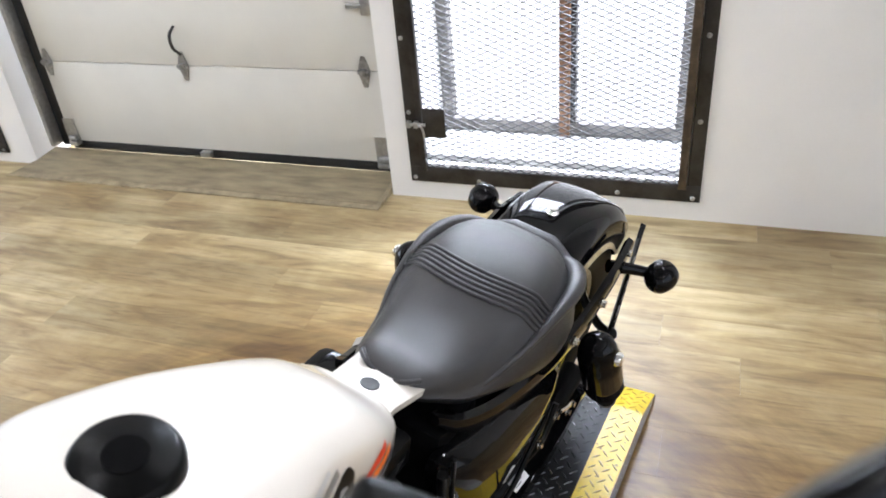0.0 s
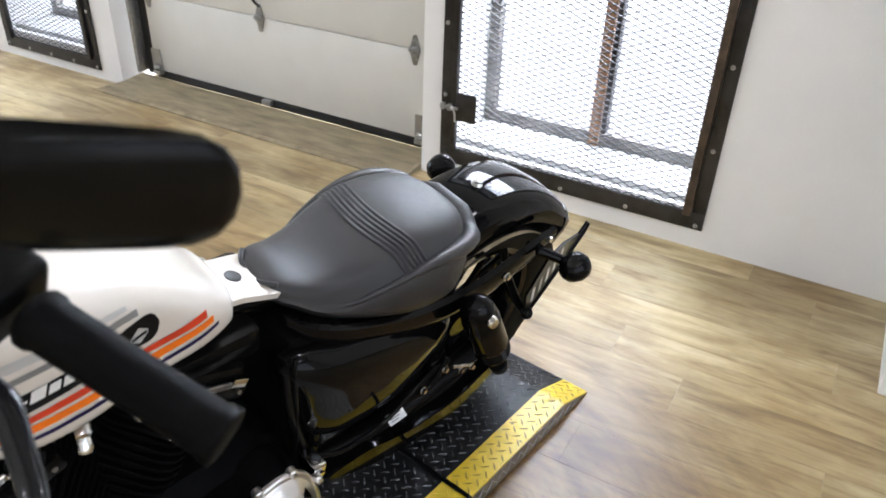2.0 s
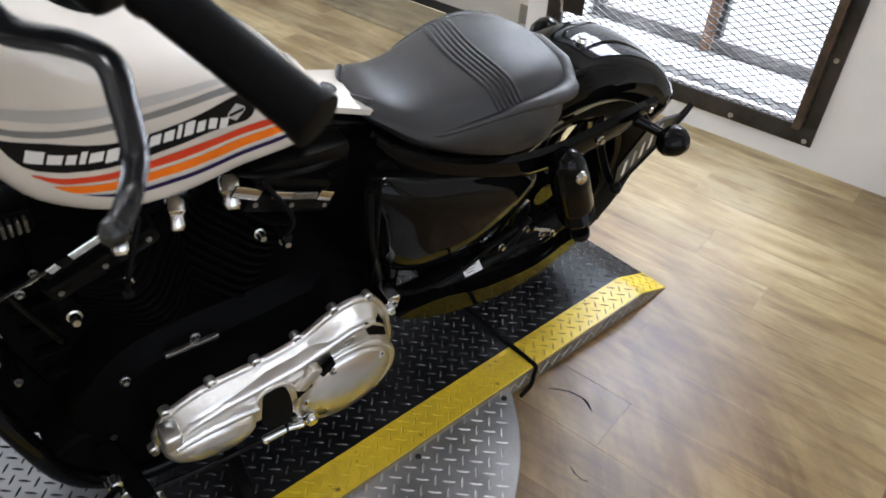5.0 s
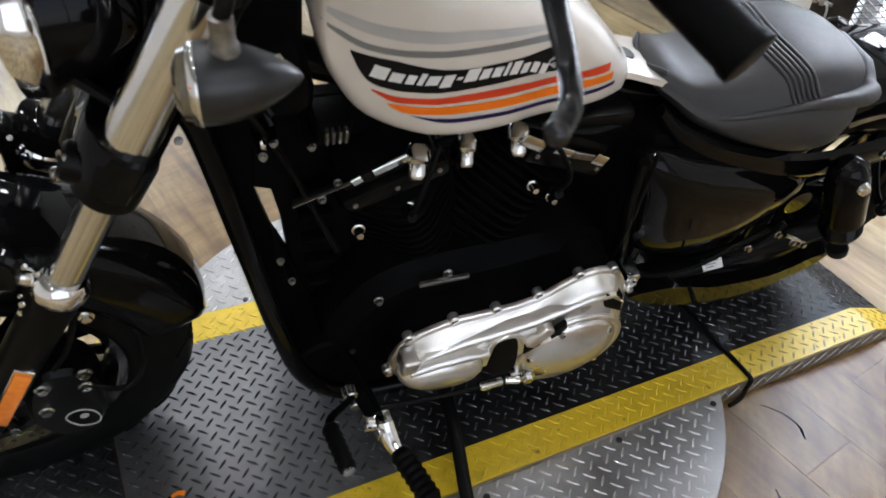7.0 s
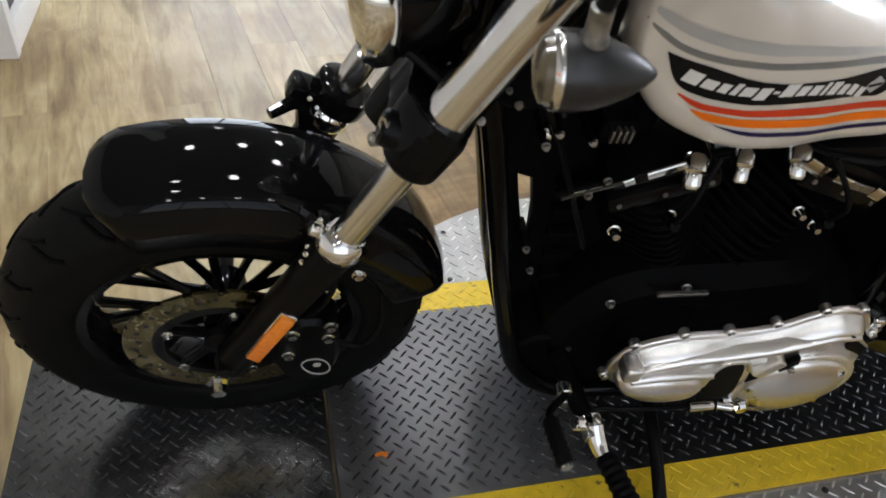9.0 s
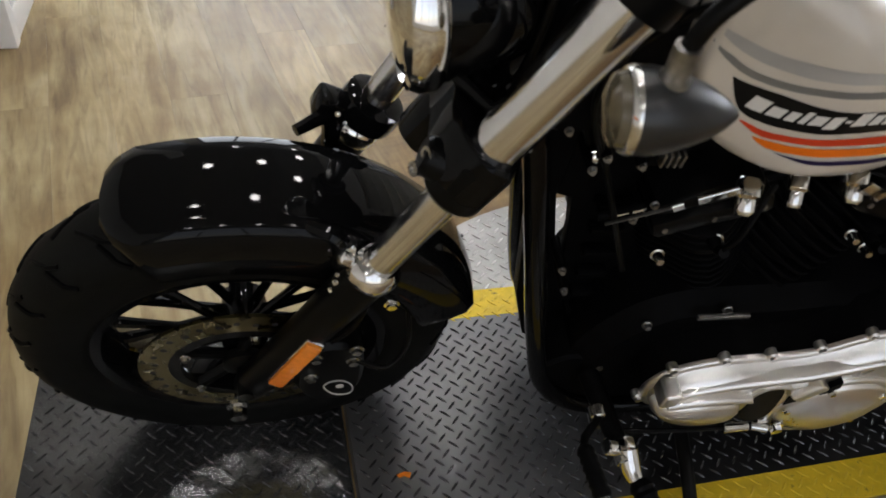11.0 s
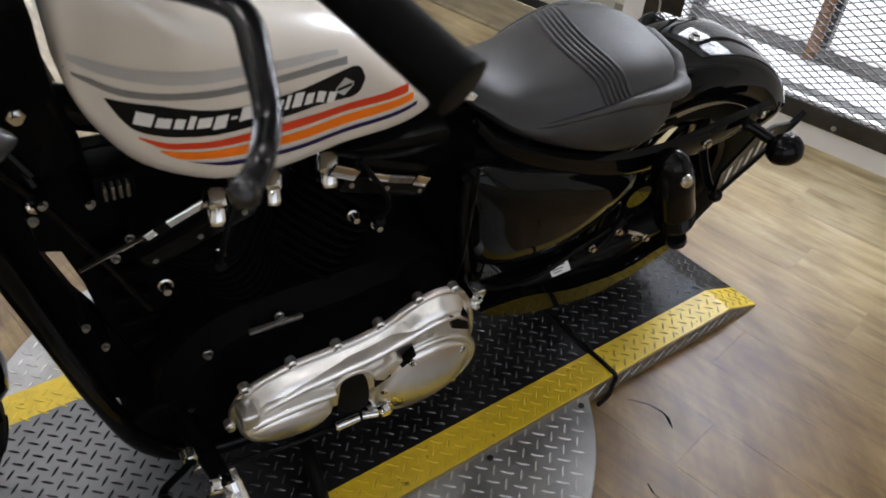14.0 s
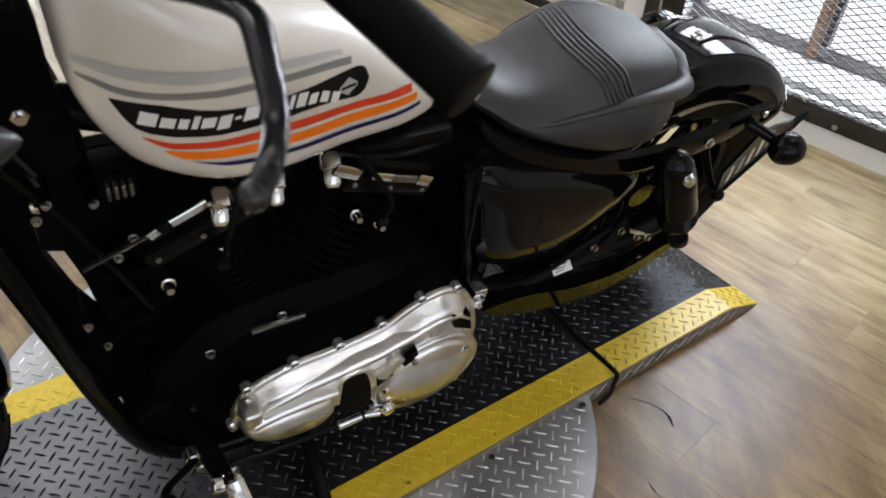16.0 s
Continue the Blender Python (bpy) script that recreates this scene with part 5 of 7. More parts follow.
    for k in range(6):
        q = on_leg(y * 0.9, 0.505 + 0.017 * k) + V(0.040 + rr.uniform(-0.012, 0.012), 0.016, 0)
        fpart("bracket_bolt", bolt(B(), q, (0.3, 1, 0.5), rr.uniform(0.0018, 0.0034), 0.003), CHROME, bracket)
bm = B()
plate(bm, rounded([(0.0, -0.15), (0.05, -0.11), (0.03, 0.0), (0.05, 0.11), (0.0, 0.15), (-0.055, 0.06), (-0.075, 0.0), (-0.055, -0.06)], 3), -0.028, 0.028, 0.004, axes=(0, 1, 2))
bmesh.ops.transform(bm, matrix=Matrix.Translation(on_leg(0, 0.725) + V(-0.01, 0, 0)) @ Matrix.Rotation(-RAKE, 4, "Y"), verts=bm.verts)
fpart("lower_triple_tree", bm, GLOSS_BLACK, None, "gloss black lower triple tree")
bm = B()
plate(bm, rounded([(0.0, -0.145), (0.045, -0.11), (0.03, 0.0), (0.045, 0.11), (0.0, 0.145), (-0.045, 0.1), (-0.07, 0.0), (-0.045, -0.1)], 3), -0.016, 0.016, 0.004, axes=(0, 1, 2))
bmesh.ops.transform(bm, matrix=Matrix.Translation(on_leg(0, 0.935) + V(-0.008, 0, 0)) @ Matrix.Rotation(-RAKE, 4, "Y"), verts=bm.verts)
fpart("upper_triple_tree", bm, SATIN_BLACK, None, "satin black upper triple tree")
bm = B()
cyl(bm, V(FW.x, -0.14, FW.z - 0.0), V(FW.x, 0.14, FW.z), 0.012, seg=16)
fpart("front_axle", bm, SATIN_BLACK)
# brake caliper behind the left slider
bm = B()
cal = rounded([(1.30, 0.335), (1.345, 0.345), (1.375, 0.30), (1.385, 0.225), (1.36, 0.165), (1.315, 0.16), (1.288, 0.20), (1.283, 0.28)], 3)
plate(bm, cal, 0.060, 0.118, 0.008)
caliper = fpart("brake_caliper", bm, SATIN_BLACK, None, "satin black brake caliper")
bolts("caliper_bolt", ZINC, caliper, [((x, 0.118, z), (0, 1, 0), 0.008, 0.006) for x, z in ((1.352, 0.318), (1.360, 0.255), (1.300, 0.300), (1.296, 0.335))], fpart)
bm = B()
oval = rounded([(1.302, 0.218), (1.316, 0.233), (1.334, 0.231), (1.342, 0.214), (1.328, 0.186), (1.307, 0.180), (1.298, 0.194)], 3)
line = [V(x, 0.119, z) for x, z in oval]
tube(bm, line + [line[0]], 0.0013, 5, 1)
lathe(bm, [(0.0062, 0.0), (0.0062, 0.0012), (0.0, 0.0012)], (1.318, 0.118, 0.212), (0, 1, 0), seg=16)
fpart("caliper_emblem", bm, DECAL_PALE, caliper, "pale oval outline")
bm = B()
tube(bm, [(1.33, 0.11, 0.35), (1.298, 0.118, 0.42), (1.258, 0.092, 0.55), (1.208, 0.086, 0.66), (1.150, 0.060, 0.78), (1.13, 0.05, 0.93)], 0.0045, 8, 6)
tube(bm, [(1.30, 0.118, 0.30), (1.25, 0.12, 0.27), (1.22, 0.10, 0.30), (1.22, 0.075, 0.36)], 0.004, 8, 6)
fpart("brake_hose", bm, SATIN_BLACK, None, "black brake hose")

# headlight
bm = B()
hc, hx = V(1.240, 0, 0.835), V(1, 0, -0.06)
lathe(bm, [(0.0001, -0.115), (0.03, -0.112), (0.058, -0.092), (0.074, -0.055), (0.079, -0.01), (0.079, 0.0)], hc, hx, seg=48)
headlight = fpart("headlight", bm, GLOSS_BLACK, None, "round gloss black headlight with a chrome rim")
bm = B()
lathe(bm, [(0.080, -0.012), (0.086, -0.006), (0.088, 0.010), (0.084, 0.022), (0.076, 0.026), (0.074, 0.020)], hc, hx, seg=48)
fpart("headlight_rim", bm, CHROME, headlight, "chrome headlight rim")
bm = B()
lathe(bm, [(0.074, 0.020), (0.06, 0.030), (0.03, 0.036), (0.0001, 0.038)], hc, hx, seg=40)
fpart("headlight_lens", bm, MIRROR_GLASS, headlight, "silvery headlight lens")
bm = B()
box(bm, (1.17, -0.02, 0.79), (1.23, 0.02, 0.83), 0.005)
tube(bm, [(1.205, 0.0, 0.80), (1.19, 0, 0.775), (1.19, 0, 0.755)], 0.014, 10, 3)
fpart("headlight_mount", bm, SATIN_BLACK, headlight)
# wiring and cables at the head
bm = B()
rr = random.Random(11)
for k in range(9):
    y0 = rr.uniform(-0.06, 0.07)
    bm = B()
    tube(bm, [(1.20 + rr.uniform(-0.02, 0.02), y0, 0.80 + rr.uniform(-0.02, 0.03)), (1.15, y0 + rr.uniform(-0.03, 0.03), 0.77 + rr.uniform(-0.02, 0.04)), (1.10 + rr.uniform(-0.02, 0.02), y0 * 0.6, 0.74 + rr.uniform(-0.04, 0.08)), (1.02, rr.uniform(-0.04, 0.06), 0.68 + rr.uniform(-0.05, 0.05))], rr.uniform(0.003, 0.006), 7, 5)
    bpart("wiring_cable", bm, SATIN_BLACK, None, "black cable at the steering head")
for k in range(14):
    q = V(rr.uniform(1.08, 1.22), rr.uniform(0.02, 0.08), rr.uniform(0.70, 0.84))
    bpart("loom_clip", bolt(B(), q, (rr.uniform(-0.4, 0.4), 1, rr.uniform(0, 0.6)), rr.uniform(0.002, 0.004), 0.005), DULL_BOLT)

# chrome nut and clip beside the steering head
bm = B()
cyl(bm, (1.019, 0.060, 0.802), (1.019, 0.074, 0.802), 0.0095, seg=6, bevel=0.001)
cyl(bm, (1.019, 0.073, 0.802), (1.019, 0.079, 0.802), 0.0055, seg=12)
bpart("head_nut", bm, CHROME, None, "chrome nut beside the steering head")
bm = B()
tube(bm, [(1.030, 0.038, 0.668), (1.030, 0.050, 0.664), (1.029, 0.053, 0.655), (1.028, 0.048, 0.645), (1.028, 0.036, 0.642)], 0.0042, 8, 4)
bpart("cable_clip", bm, CHROME, None, "bright bent cable clip")
# handlebar, grips, levers, mirrors, signals
bm = B()
bar = [(0.865, 0.285, 1.090), (0.90, 0.215, 1.098), (0.955, 0.15, 1.082), (1.03, 0.085, 1.02), (1.055, 0.0, 1.0)]
tube(bm, bar + [(x, -y, z) for x, y, z in bar[-2::-1]], 0.0128, 14, 6)
handlebar = bpart("handlebar", bm, GLOSS_BLACK, None, "gloss black handlebar")
bm = B()
for s in (1, -1):
    cyl(bm, (1.062, s * 0.045, 0.94), (1.055, s * 0.045, 1.0), 0.020, 0.022, seg=18, bevel=0.002)
    box(bm, (1.03, s * 0.045 - 0.02, 0.985), (1.08, s * 0.045 + 0.02, 1.022), 0.006)
bpart("riser", bm, SATIN_BLACK, handlebar, "black riser clamps")
for s in (1, -1):
    def P(x, y, z, s=s):
        return V(x, s * y, z)
    bm = B()
    a, b = P(0.856, 0.298, 1.089), P(0.800, 0.428, 1.058)
    d = (b - a).normalized()
    n = (b - a).length
    prof = [(0.0175, 0.0), (0.0205, 0.004), (0.0205, 0.010), (0.0185, 0.014), (0.0182, n * 0.5), (0.0185, n - 0.012), (0.0202, n - 0.008), (0.0202, n - 0.001), (0.0175, n), (0.0, n)]
    lathe(bm, prof, a, d, seg=28)
    bpart("grip", bm, GRIP_RUBBER, handlebar, "black rubber grip")
    bm = B()
    m = Matrix.Translation(P(0.872, 0.262, 1.094)) @ d.to_track_quat("Y", "Z").to_matrix().to_4x4()
    box(bm, (-0.030, -0.034, -0.027), (0.027, 0.030, 0.025), 0.009, m, 3)
    box(bm, (-0.005, -0.014, 0.018), (0.02, 0.012, 0.03), 0.004, m)
    bpart("switch_housing", bm, SATIN_BLACK, handlebar, "black switch housing")
    bm = B()
    tube(bm, [P(0.948, 0.222, 1.068), P(0.934, 0.252, 1.043), P(0.905, 0.284, 1.046), P(0.889, 0.315, 1.048), P(0.893, 0.350, 1.040), P(0.901, 0.388, 1.032), P(0.918, 0.424, 1.037), P(0.930, 0.438, 1.032)], [0.012, 0.013, 0.0122, 0.0102, 0.009, 0.0082, 0.0076, 0.0078], 12, 5, flat=0.5)
    lever = bpart("clutch_lever" if s > 0 else "brake_lever", bm, LEVER_BLACK, handlebar, "dark satin hand lever with a ball end")
    bm = B()
    bmesh.ops.create_uvsphere(bm, u_segments=16, v_segments=10, radius=0.0088, matrix=Matrix.Translation(P(0.933, 0.440, 1.030)))
    bpart("lever_ball", bm, LEVER_BLACK, lever)
    bm = B()
    m = Matrix.Translation(P(0.918, 0.232, 1.092)) @ d.to_track_quat("Y", "Z").to_matrix().to_4x4()
    box(bm, (-0.036, -0.024, -0.020), (0.038, 0.022, 0.019), 0.008, m, 3)
    bolt(bm, P(0.940, 0.235, 1.105), (0, 0, 1), 0.006, 0.006)
    bpart("lever_perch", bm, GLOSS_BLACK, handlebar, "black lever perch")
    # mirror
    bm = B()
    mc = P(0.851, 0.386, 1.244)
    md = P(-0.86, 0.50, -0.04).normalized()
    nrm = P(-0.42, -0.62, 0.02)
    nrm = (nrm - md * nrm.dot(md)).normalized()
    nrm = (nrm + md.cross(nrm) * 0.11).normalized()
    up = md.cross(nrm)
    rings = []
    for q in range(13):
        t = -math.cos(math.pi * q / 12)
        wdt = 0.0375 * (1 - abs(t) ** (6 if t > 0 else 3.6)) ** 0.5 * (1 - 0.03 * t) + 0.0008
        dep = 0.017 * (1 - abs(t) ** (4 if t > 0 else 2.4)) ** 0.5 * (1 - 0.25 * t) + 0.0006
        rings.append([mc + md * (0.070 * t) + up * (wdt * math.cos(a)) - nrm * (dep * math.sin(a) if math.sin(a) > 0 else 0.004 * math.sin(a)) for a in (2 * math.pi * k / 28 for k in range(28))])
    bpart("mirror", loft(bm, rings), MIRROR_SHELL, handlebar, "satin black rounded mirror housing", 50)
    bm = B()
    rings = []
    for q in range(13):
        t = -math.cos(math.pi * q / 12)
        wdt = 0.029 * (1 - abs(t) ** (6 if t > 0 else 3.6)) ** 0.5 * (1 - 0.03 * t) + 0.0005
        rings.append([mc + md * (0.066 * t) + up * (wdt * c) + nrm * h for c, h in ((-1, 0.0030), (1, 0.0030), (1, 0.0044), (-1, 0.0044))])
    bpart("mirror_glass", loft(bm, rings), MIRROR_GLASS, handlebar, "mirror glass")
    bm = B()
    tube(bm, [P(0.912, 0.235, 1.105), P(0.915, 0.262, 1.145), P(0.908, 0.305, 1.19), P(0.900, 0.350, 1.228)], [0.010, 0.0085, 0.0085, 0.011], 10, 5)
    bpart("mirror_stem", bm, GLOSS_BLACK, handlebar, "black mirror stem")
    # front signal, a bullet on a short stalk
    bm = B()
    sd = P(-1, 0.10, 0.06).normalized()
    sc = P(1.102, 0.206, 0.892)
    lathe(bm, [(0.031, -0.012), (0.0345, -0.004), (0.0345, 0.008), (0.0325, 0.022), (0.0275, 0.038), (0.0205, 0.054), (0.0125, 0.067), (0.005, 0.076), (0.0001, 0.079)], sc, sd, seg=36)
    signal = bpart("front_signal", bm, SIGNAL_GREY, None, "dark grey bullet turn signal with a smoked lens")
    bm = B()
    lathe(bm, [(0.0305, -0.013), (0.028, -0.020), (0.018, -0.025), (0.0001, -0.027)], sc, sd, seg=32)
    bpart("signal_lens", bm, SMOKE_LENS, signal, "smoked amber lens")
    bm = B()
    lathe(bm, [(0.0318, -0.013), (0.0335, -0.0115), (0.0352, -0.008), (0.0352, -0.006)], sc, sd, seg=36)
    bpart("signal_rim", bm, CHROME_BRUSHED, signal, "thin bright rim")
    bm = B()
    lathe(bm, [(0.0001, -0.022), (0.0045, -0.018), (0.0058, 0.0), (0.0045, 0.018), (0.0001, 0.022)], sc - sd * 0.012 + P(0, 0.0205, 0.002), (0, 0.25, 1), seg=14)
    bpart("signal_bulb", bm, AMBER, signal, "amber bulb behind the lens")
    bm = B()
    lathe(bm, [(0.0125, 0.0), (0.0125, 0.006), (0.010, 0.010), (0.010, 0.034), (0.0, 0.036)], P(1.086, 0.207, 0.922), (0.05, 0, 1), seg=18)
    bpart("signal_stalk", bm, DULL_BOLT, signal, "dull grey signal stalk")
    bm = B()
    tube(bm, [P(1.087, 0.207, 0.955), P(1.075, 0.205, 0.985), P(1.03, 0.2, 1.03), P(0.965, 0.195, 1.075)], 0.0075, 10, 5)
    bpart("signal_arm", bm, SATIN_BLACK, signal, "black signal arm")
    bm = B()
    tube(bm, [P(0.94, 0.22, 1.08), P(1.00, 0.20, 1.02), P(1.06, 0.12, 0.90), P(1.06, 0.06, 0.76), P(1.00, 0.05, 0.62), P(0.93, 0.07, 0.45)], 0.0045, 8, 6)
    bpart("control_cable", bm, SATIN_BLACK, None, "black control cable")

# frame
for s in (1, -1):
    bm = B()
    tube(bm, [(1.115, s * 0.028, 0.72), (1.095, s * 0.035, 0.66), (1.055, s * 0.060, 0.47), (1.015, s * 0.085, 0.28), (0.975, s * 0.098, 0.15), (0.90, s * 0.105, 0.075), (0.78, s * 0.108, 0.06), (0.50, s * 0.108, 0.07)], 0.0165, 14, 6)
    tube(bm, [(0.50, s * 0.108, 0.07), (0.43, s * 0.105, 0.12), (0.40, s * 0.100, 0.25), (0.41, s * 0.095, 0.45), (0.43, s * 0.07, 0.62)], 0.015, 14, 6)
    bpart("frame_tube", bm, GLOSS_BLACK, None, "gloss black frame tube")
    # seat rail that runs on as the fender strut
    bm = B()
    top = [(0.47, 0.070, 0.665), (0.43, 0.086, 0.632), (0.36, 0.100, 0.600), (0.27, 0.108, 0.570), (0.18, 0.114, 0.552), (0.10, 0.118, 0.552), (0.02, 0.120, 0.562), (-0.08, 0.120, 0.582), (-0.165, 0.112, 0.585)]
    hts = [0.02, 0.03, 0.040, 0.045, 0.045, 0.048, 0.055, 0.050, 0.022]
    rings = []
    sp = smooth_path([V(*q) for q in top], 4)
    for i, p in enumerate(sp):
        h = lerp_table([(k * 4, v) for k, v in enumerate(hts)], i)[0]
        rings.append([V(p.x, s * (p.y + dy), p.z + dz * h) for dy, dz in ((0, 0.15), (0.010, 0.0), (0.012, -0.3), (0.012, -0.7), (0.008, -0.95), (-0.002, -1.0), (-0.006, -0.5))])
    strut = bpart("fender_strut", loft(bm, rings), GLOSS_BLACK, None, "gloss black fender strut below the seat", 45)
    bolts("strut_bolt", ZINC, strut, [((x, s * y, z), (0, s, 0.1), 0.007, 0.006) for x, y, z in ((0.432, 0.056, 0.612), (-0.008, 0.134, 0.545), (0.10, 0.131, 0.535), (-0.14, 0.124, 0.572))])
bm = B()
tube(bm, [(1.15, 0, 0.80), (1.05, 0, 0.78), (0.85, 0, 0.70), (0.60, 0, 0.655), (0.43, 0, 0.63)], 0.024, 14, 5)
cyl(bm, HEAD - AXIS * 0.09, HEAD + AXIS * 0.19, 0.034, seg=24, bevel=0.003)
bpart("backbone", bm, GLOSS_BLACK, None, "gloss black frame backbone")
bm = B()
box(bm, (0.12, -0.085, 0.40), (0.42, 0.085, 0.60), 0.02)
box(bm, (0.36, -0.09, 0.20), (0.47, 0.09, 0.62), 0.02)
bpart("battery_tray", bm, ENGINE_BLACK, None, "black electrics tray below the seat")

# side covers
for s in (1, -1):
    bm = B()
    o = rounded([(0.482, 0.598), (0.466, 0.50), (0.432, 0.385), (0.36, 0.338), (0.255, 0.335), (0.165, 0.378), (0.105, 0.448), (0.112, 0.500), (0.22, 0.535), (0.36, 0.575)], 4)
    c = (0.30, 0.455)
    rings = []
    for k, dy in ((1.0, 0.080), (1.0, 0.096), (0.985, 0.106), (0.94, 0.117), (0.84, 0.129), (0.66, 0.138), (0.40, 0.143), (0.15, 0.144)):
        rings.append([V(c[0] + (x - c[0]) * k, s * (dy + 0.012 * (z - 0.45)), c[1] + (z - c[1]) * k) for x, z in o])
    bpart("side_cover", loft(bm, rings), GLOSS_BLACK, None, "gloss black side cover", 40)
    bm = B()
    tube(bm, [(0.488, s * 0.108, 0.59), (0.476, s * 0.113, 0.50), (0.445, s * 0.113, 0.39), (0.42, s * 0.11, 0.32)], 0.008, 10, 5)
    tube(bm, [(0.478, s * 0.115, 0.615), (0.462, s * 0.12, 0.45), (0.45, s * 0.11, 0.34)], 0.0035, 8, 5)
    bpart("cover_hose", bm, SATIN_BLACK, None, "black hose along the side cover")
    # shock absorber
    bm = B()
    a, b = V(0.130, s * 0.178, 0.568), V(0.022, s * 0.200, 0.368)
    d = (b - a).normalized()
    n = (b - a).length
    lathe(bm, [(0.0001, -0.034), (0.012, -0.032), (0.022, -0.025), (0.029, -0.013), (0.0325, 0.002), (0.033, 0.02), (0.035, 0.024), (0.0355, 0.05), (0.0355, 0.115)] + [(0.0355 - 0.004 * (k % 2), 0.117 + 0.0055 * k) for k in range(8)] + [(0.031, 0.163), (0.022, 0.170), (0.0001, 0.173)], a, d, seg=36)
    shock = bpart("shock_absorber", bm, GLOSS_BLACK, None, "black rear shock absorber with a domed top and ribbed shroud")
    bm = B()
    lathe(bm, [(0.012, -0.004), (0.012, 0.004), (0.009, 0.009), (0.0001, 0.011)], a + V(-0.004, s * 0.031, -0.002), V(0.1, s, 0.15), seg=20)
    bpart("shock_bolt", bm, CHROME_BRUSHED, shock, "bright shock bolt cap")
    bm = B()
    cyl(bm, b - d * 0.012, b + d * 0.004, 0.019, seg=20, bevel=0.003)
    bpart("shock_eye", bm, SATIN_BLACK, shock)
    # rear signal
    bm = B()
    tube(bm, [(-0.10, s * 0.105, 0.555), (-0.13, s * 0.14, 0.548), (-0.152, s * 0.172, 0.541)], [0.013, 0.011, 0.010], 12, 4)
    rs = bpart("rear_signal", bm, GLOSS_BLACK, None, "gloss black bullet turn signal at the rear")
    bm = B()
    lathe(bm, [(0.0001, -0.036), (0.014, -0.032), (0.025, -0.020), (0.0305, 0.0), (0.0295, 0.015), (0.025, 0.022), (0.016, 0.027), (0.0001, 0.029)], (-0.156, s * 0.193, 0.540), (-1, s * 0.1, 0.02), seg=32)
    bpart("signal_shell", bm, GLOSS_BLACK, rs)

# side-mounted plate holder, upright on the left behind the wheel
def holder_y(x):
    return 0.098 + (x + 0.34) * 0.20


bm = B()
o = [(-0.118, 0.384), (-0.135, 0.380), (-0.335, 0.472), (-0.358, 0.502), (-0.352, 0.506), (-0.318, 0.490), (-0.225, 0.520), (-0.150, 0.525), (-0.085, 0.462)]
loft(bm, [[V(x, holder_y(x) - 0.004, z) for x, z in o], [V(x, holder_y(x) + 0.002, z) for x, z in o]])
holder = bpart("plate_holder", bm, SATIN_BLACK, None, "black side-mounted plate holder")
bm = B()
tube(bm, [(x, holder_y(x) + 0.002, z) for x, z in ((-0.120, 0.384), (-0.23, 0.427), (-0.33, 0.474), (-0.355, 0.503))], 0.0055, 8, 3)
bpart("holder_rim", bm, SATIN_BLACK, holder)
for k in range(5):
    bm = B()
    x, z = -0.130 - 0.026 * k, 0.420 + 0.0115 * k
    loft(bm, [[V(x + dx, holder_y(x + dx) + e, z + dz) for dx, dz in ((-0.005, 0.0), (0.004, -0.004), (0.020, 0.042), (0.011, 0.046))] for e in (0.0022, 0.0036)])
    bpart("holder_slot", bm, LABEL_WHITE if k in (0, 2, 3) else DECAL_PALE, holder, "pale slot")
bm = B()
tube(bm, [(-0.125, 0.137, 0.386), (-0.125, 0.11, 0.40), (-0.12, 0.07, 0.45), (-0.10, 0.05, 0.53)], 0.009, 8, 4)
bmesh.ops.create_uvsphere(bm, u_segments=14, v_segments=8, radius=0.014, matrix=Matrix.Translation((-0.124, 0.145, 0.386)))
bpart("plate_bracket", bm, SATIN_BLACK, holder)

# swing arm, belt guard, label tag
bm = B()
for s in (1, -1):
    tube(bm, [(0.42, s * 0.085, 0.24), (0.25, s * 0.105, 0.26), (0.08, s * 0.112, 0.29), (-0.06, s * 0.112, 0.318)], [0.022, 0.022, 0.021, 0.024], 12, 5, flat=0.7)
bpart("swing_arm", bm, SATIN_BLACK, None, "black swing arm")
bm = B()
o = rounded([(0.40, 0.262), (0.32, 0.212), (0.20, 0.172), (0.06, 0.168), (-0.06, 0.222), (-0.085, 0.262), (-0.05, 0.262), (0.04, 0.222), (0.18, 0.226), (0.30, 0.262)], 4)
plate(bm, o, 0.115, 0.146, 0.006)
bpart("belt_guard", bm, GLOSS_BLACK, None, "gloss black belt guard")
bm = B()
tube(bm, [(0.43, 0.12, 0.33), (0.36, 0.135, 0.305), (0.27, 0.14, 0.315), (0.20, 0.135, 0.345), (0.13, 0.13, 0.37)], 0.005, 8, 5)
tube(bm, [(0.21, 0.135, 0.33), (0.15, 0.14, 0.335), (0.11, 0.135, 0.39)], 0.006, 8, 5)
bpart("sensor_cable", bm, SATIN_BLACK, None, "black cable along the swing arm")
bm = B()
face = V(0.30, 0.62, 0.72).normalized()
long = V(-0.90, 0.10, 0.28)
long = (long - face * long.dot(face)).normalized()
m = Matrix.Translation((0.234, 0.140, 0.310)) @ Matrix((long, face, long.cross(face))).transposed().to_4x4()
box(bm, (-0.019, -0.0015, -0.011), (0.019, 0.0015, 0.011), 0.0006, m)
tag = bpart("cable_tag", bm, LABEL_WHITE, None, "small white paper tag on a cable")
bm = B()
for k in range(3):
    box(bm, (-0.014, 0.0016, -0.006 + 0.005 * k), (0.012 - 0.005 * k, 0.0021, -0.004 + 0.005 * k), 0, m)
bpart("tag_bars", bm, DECAL_GREY, tag)
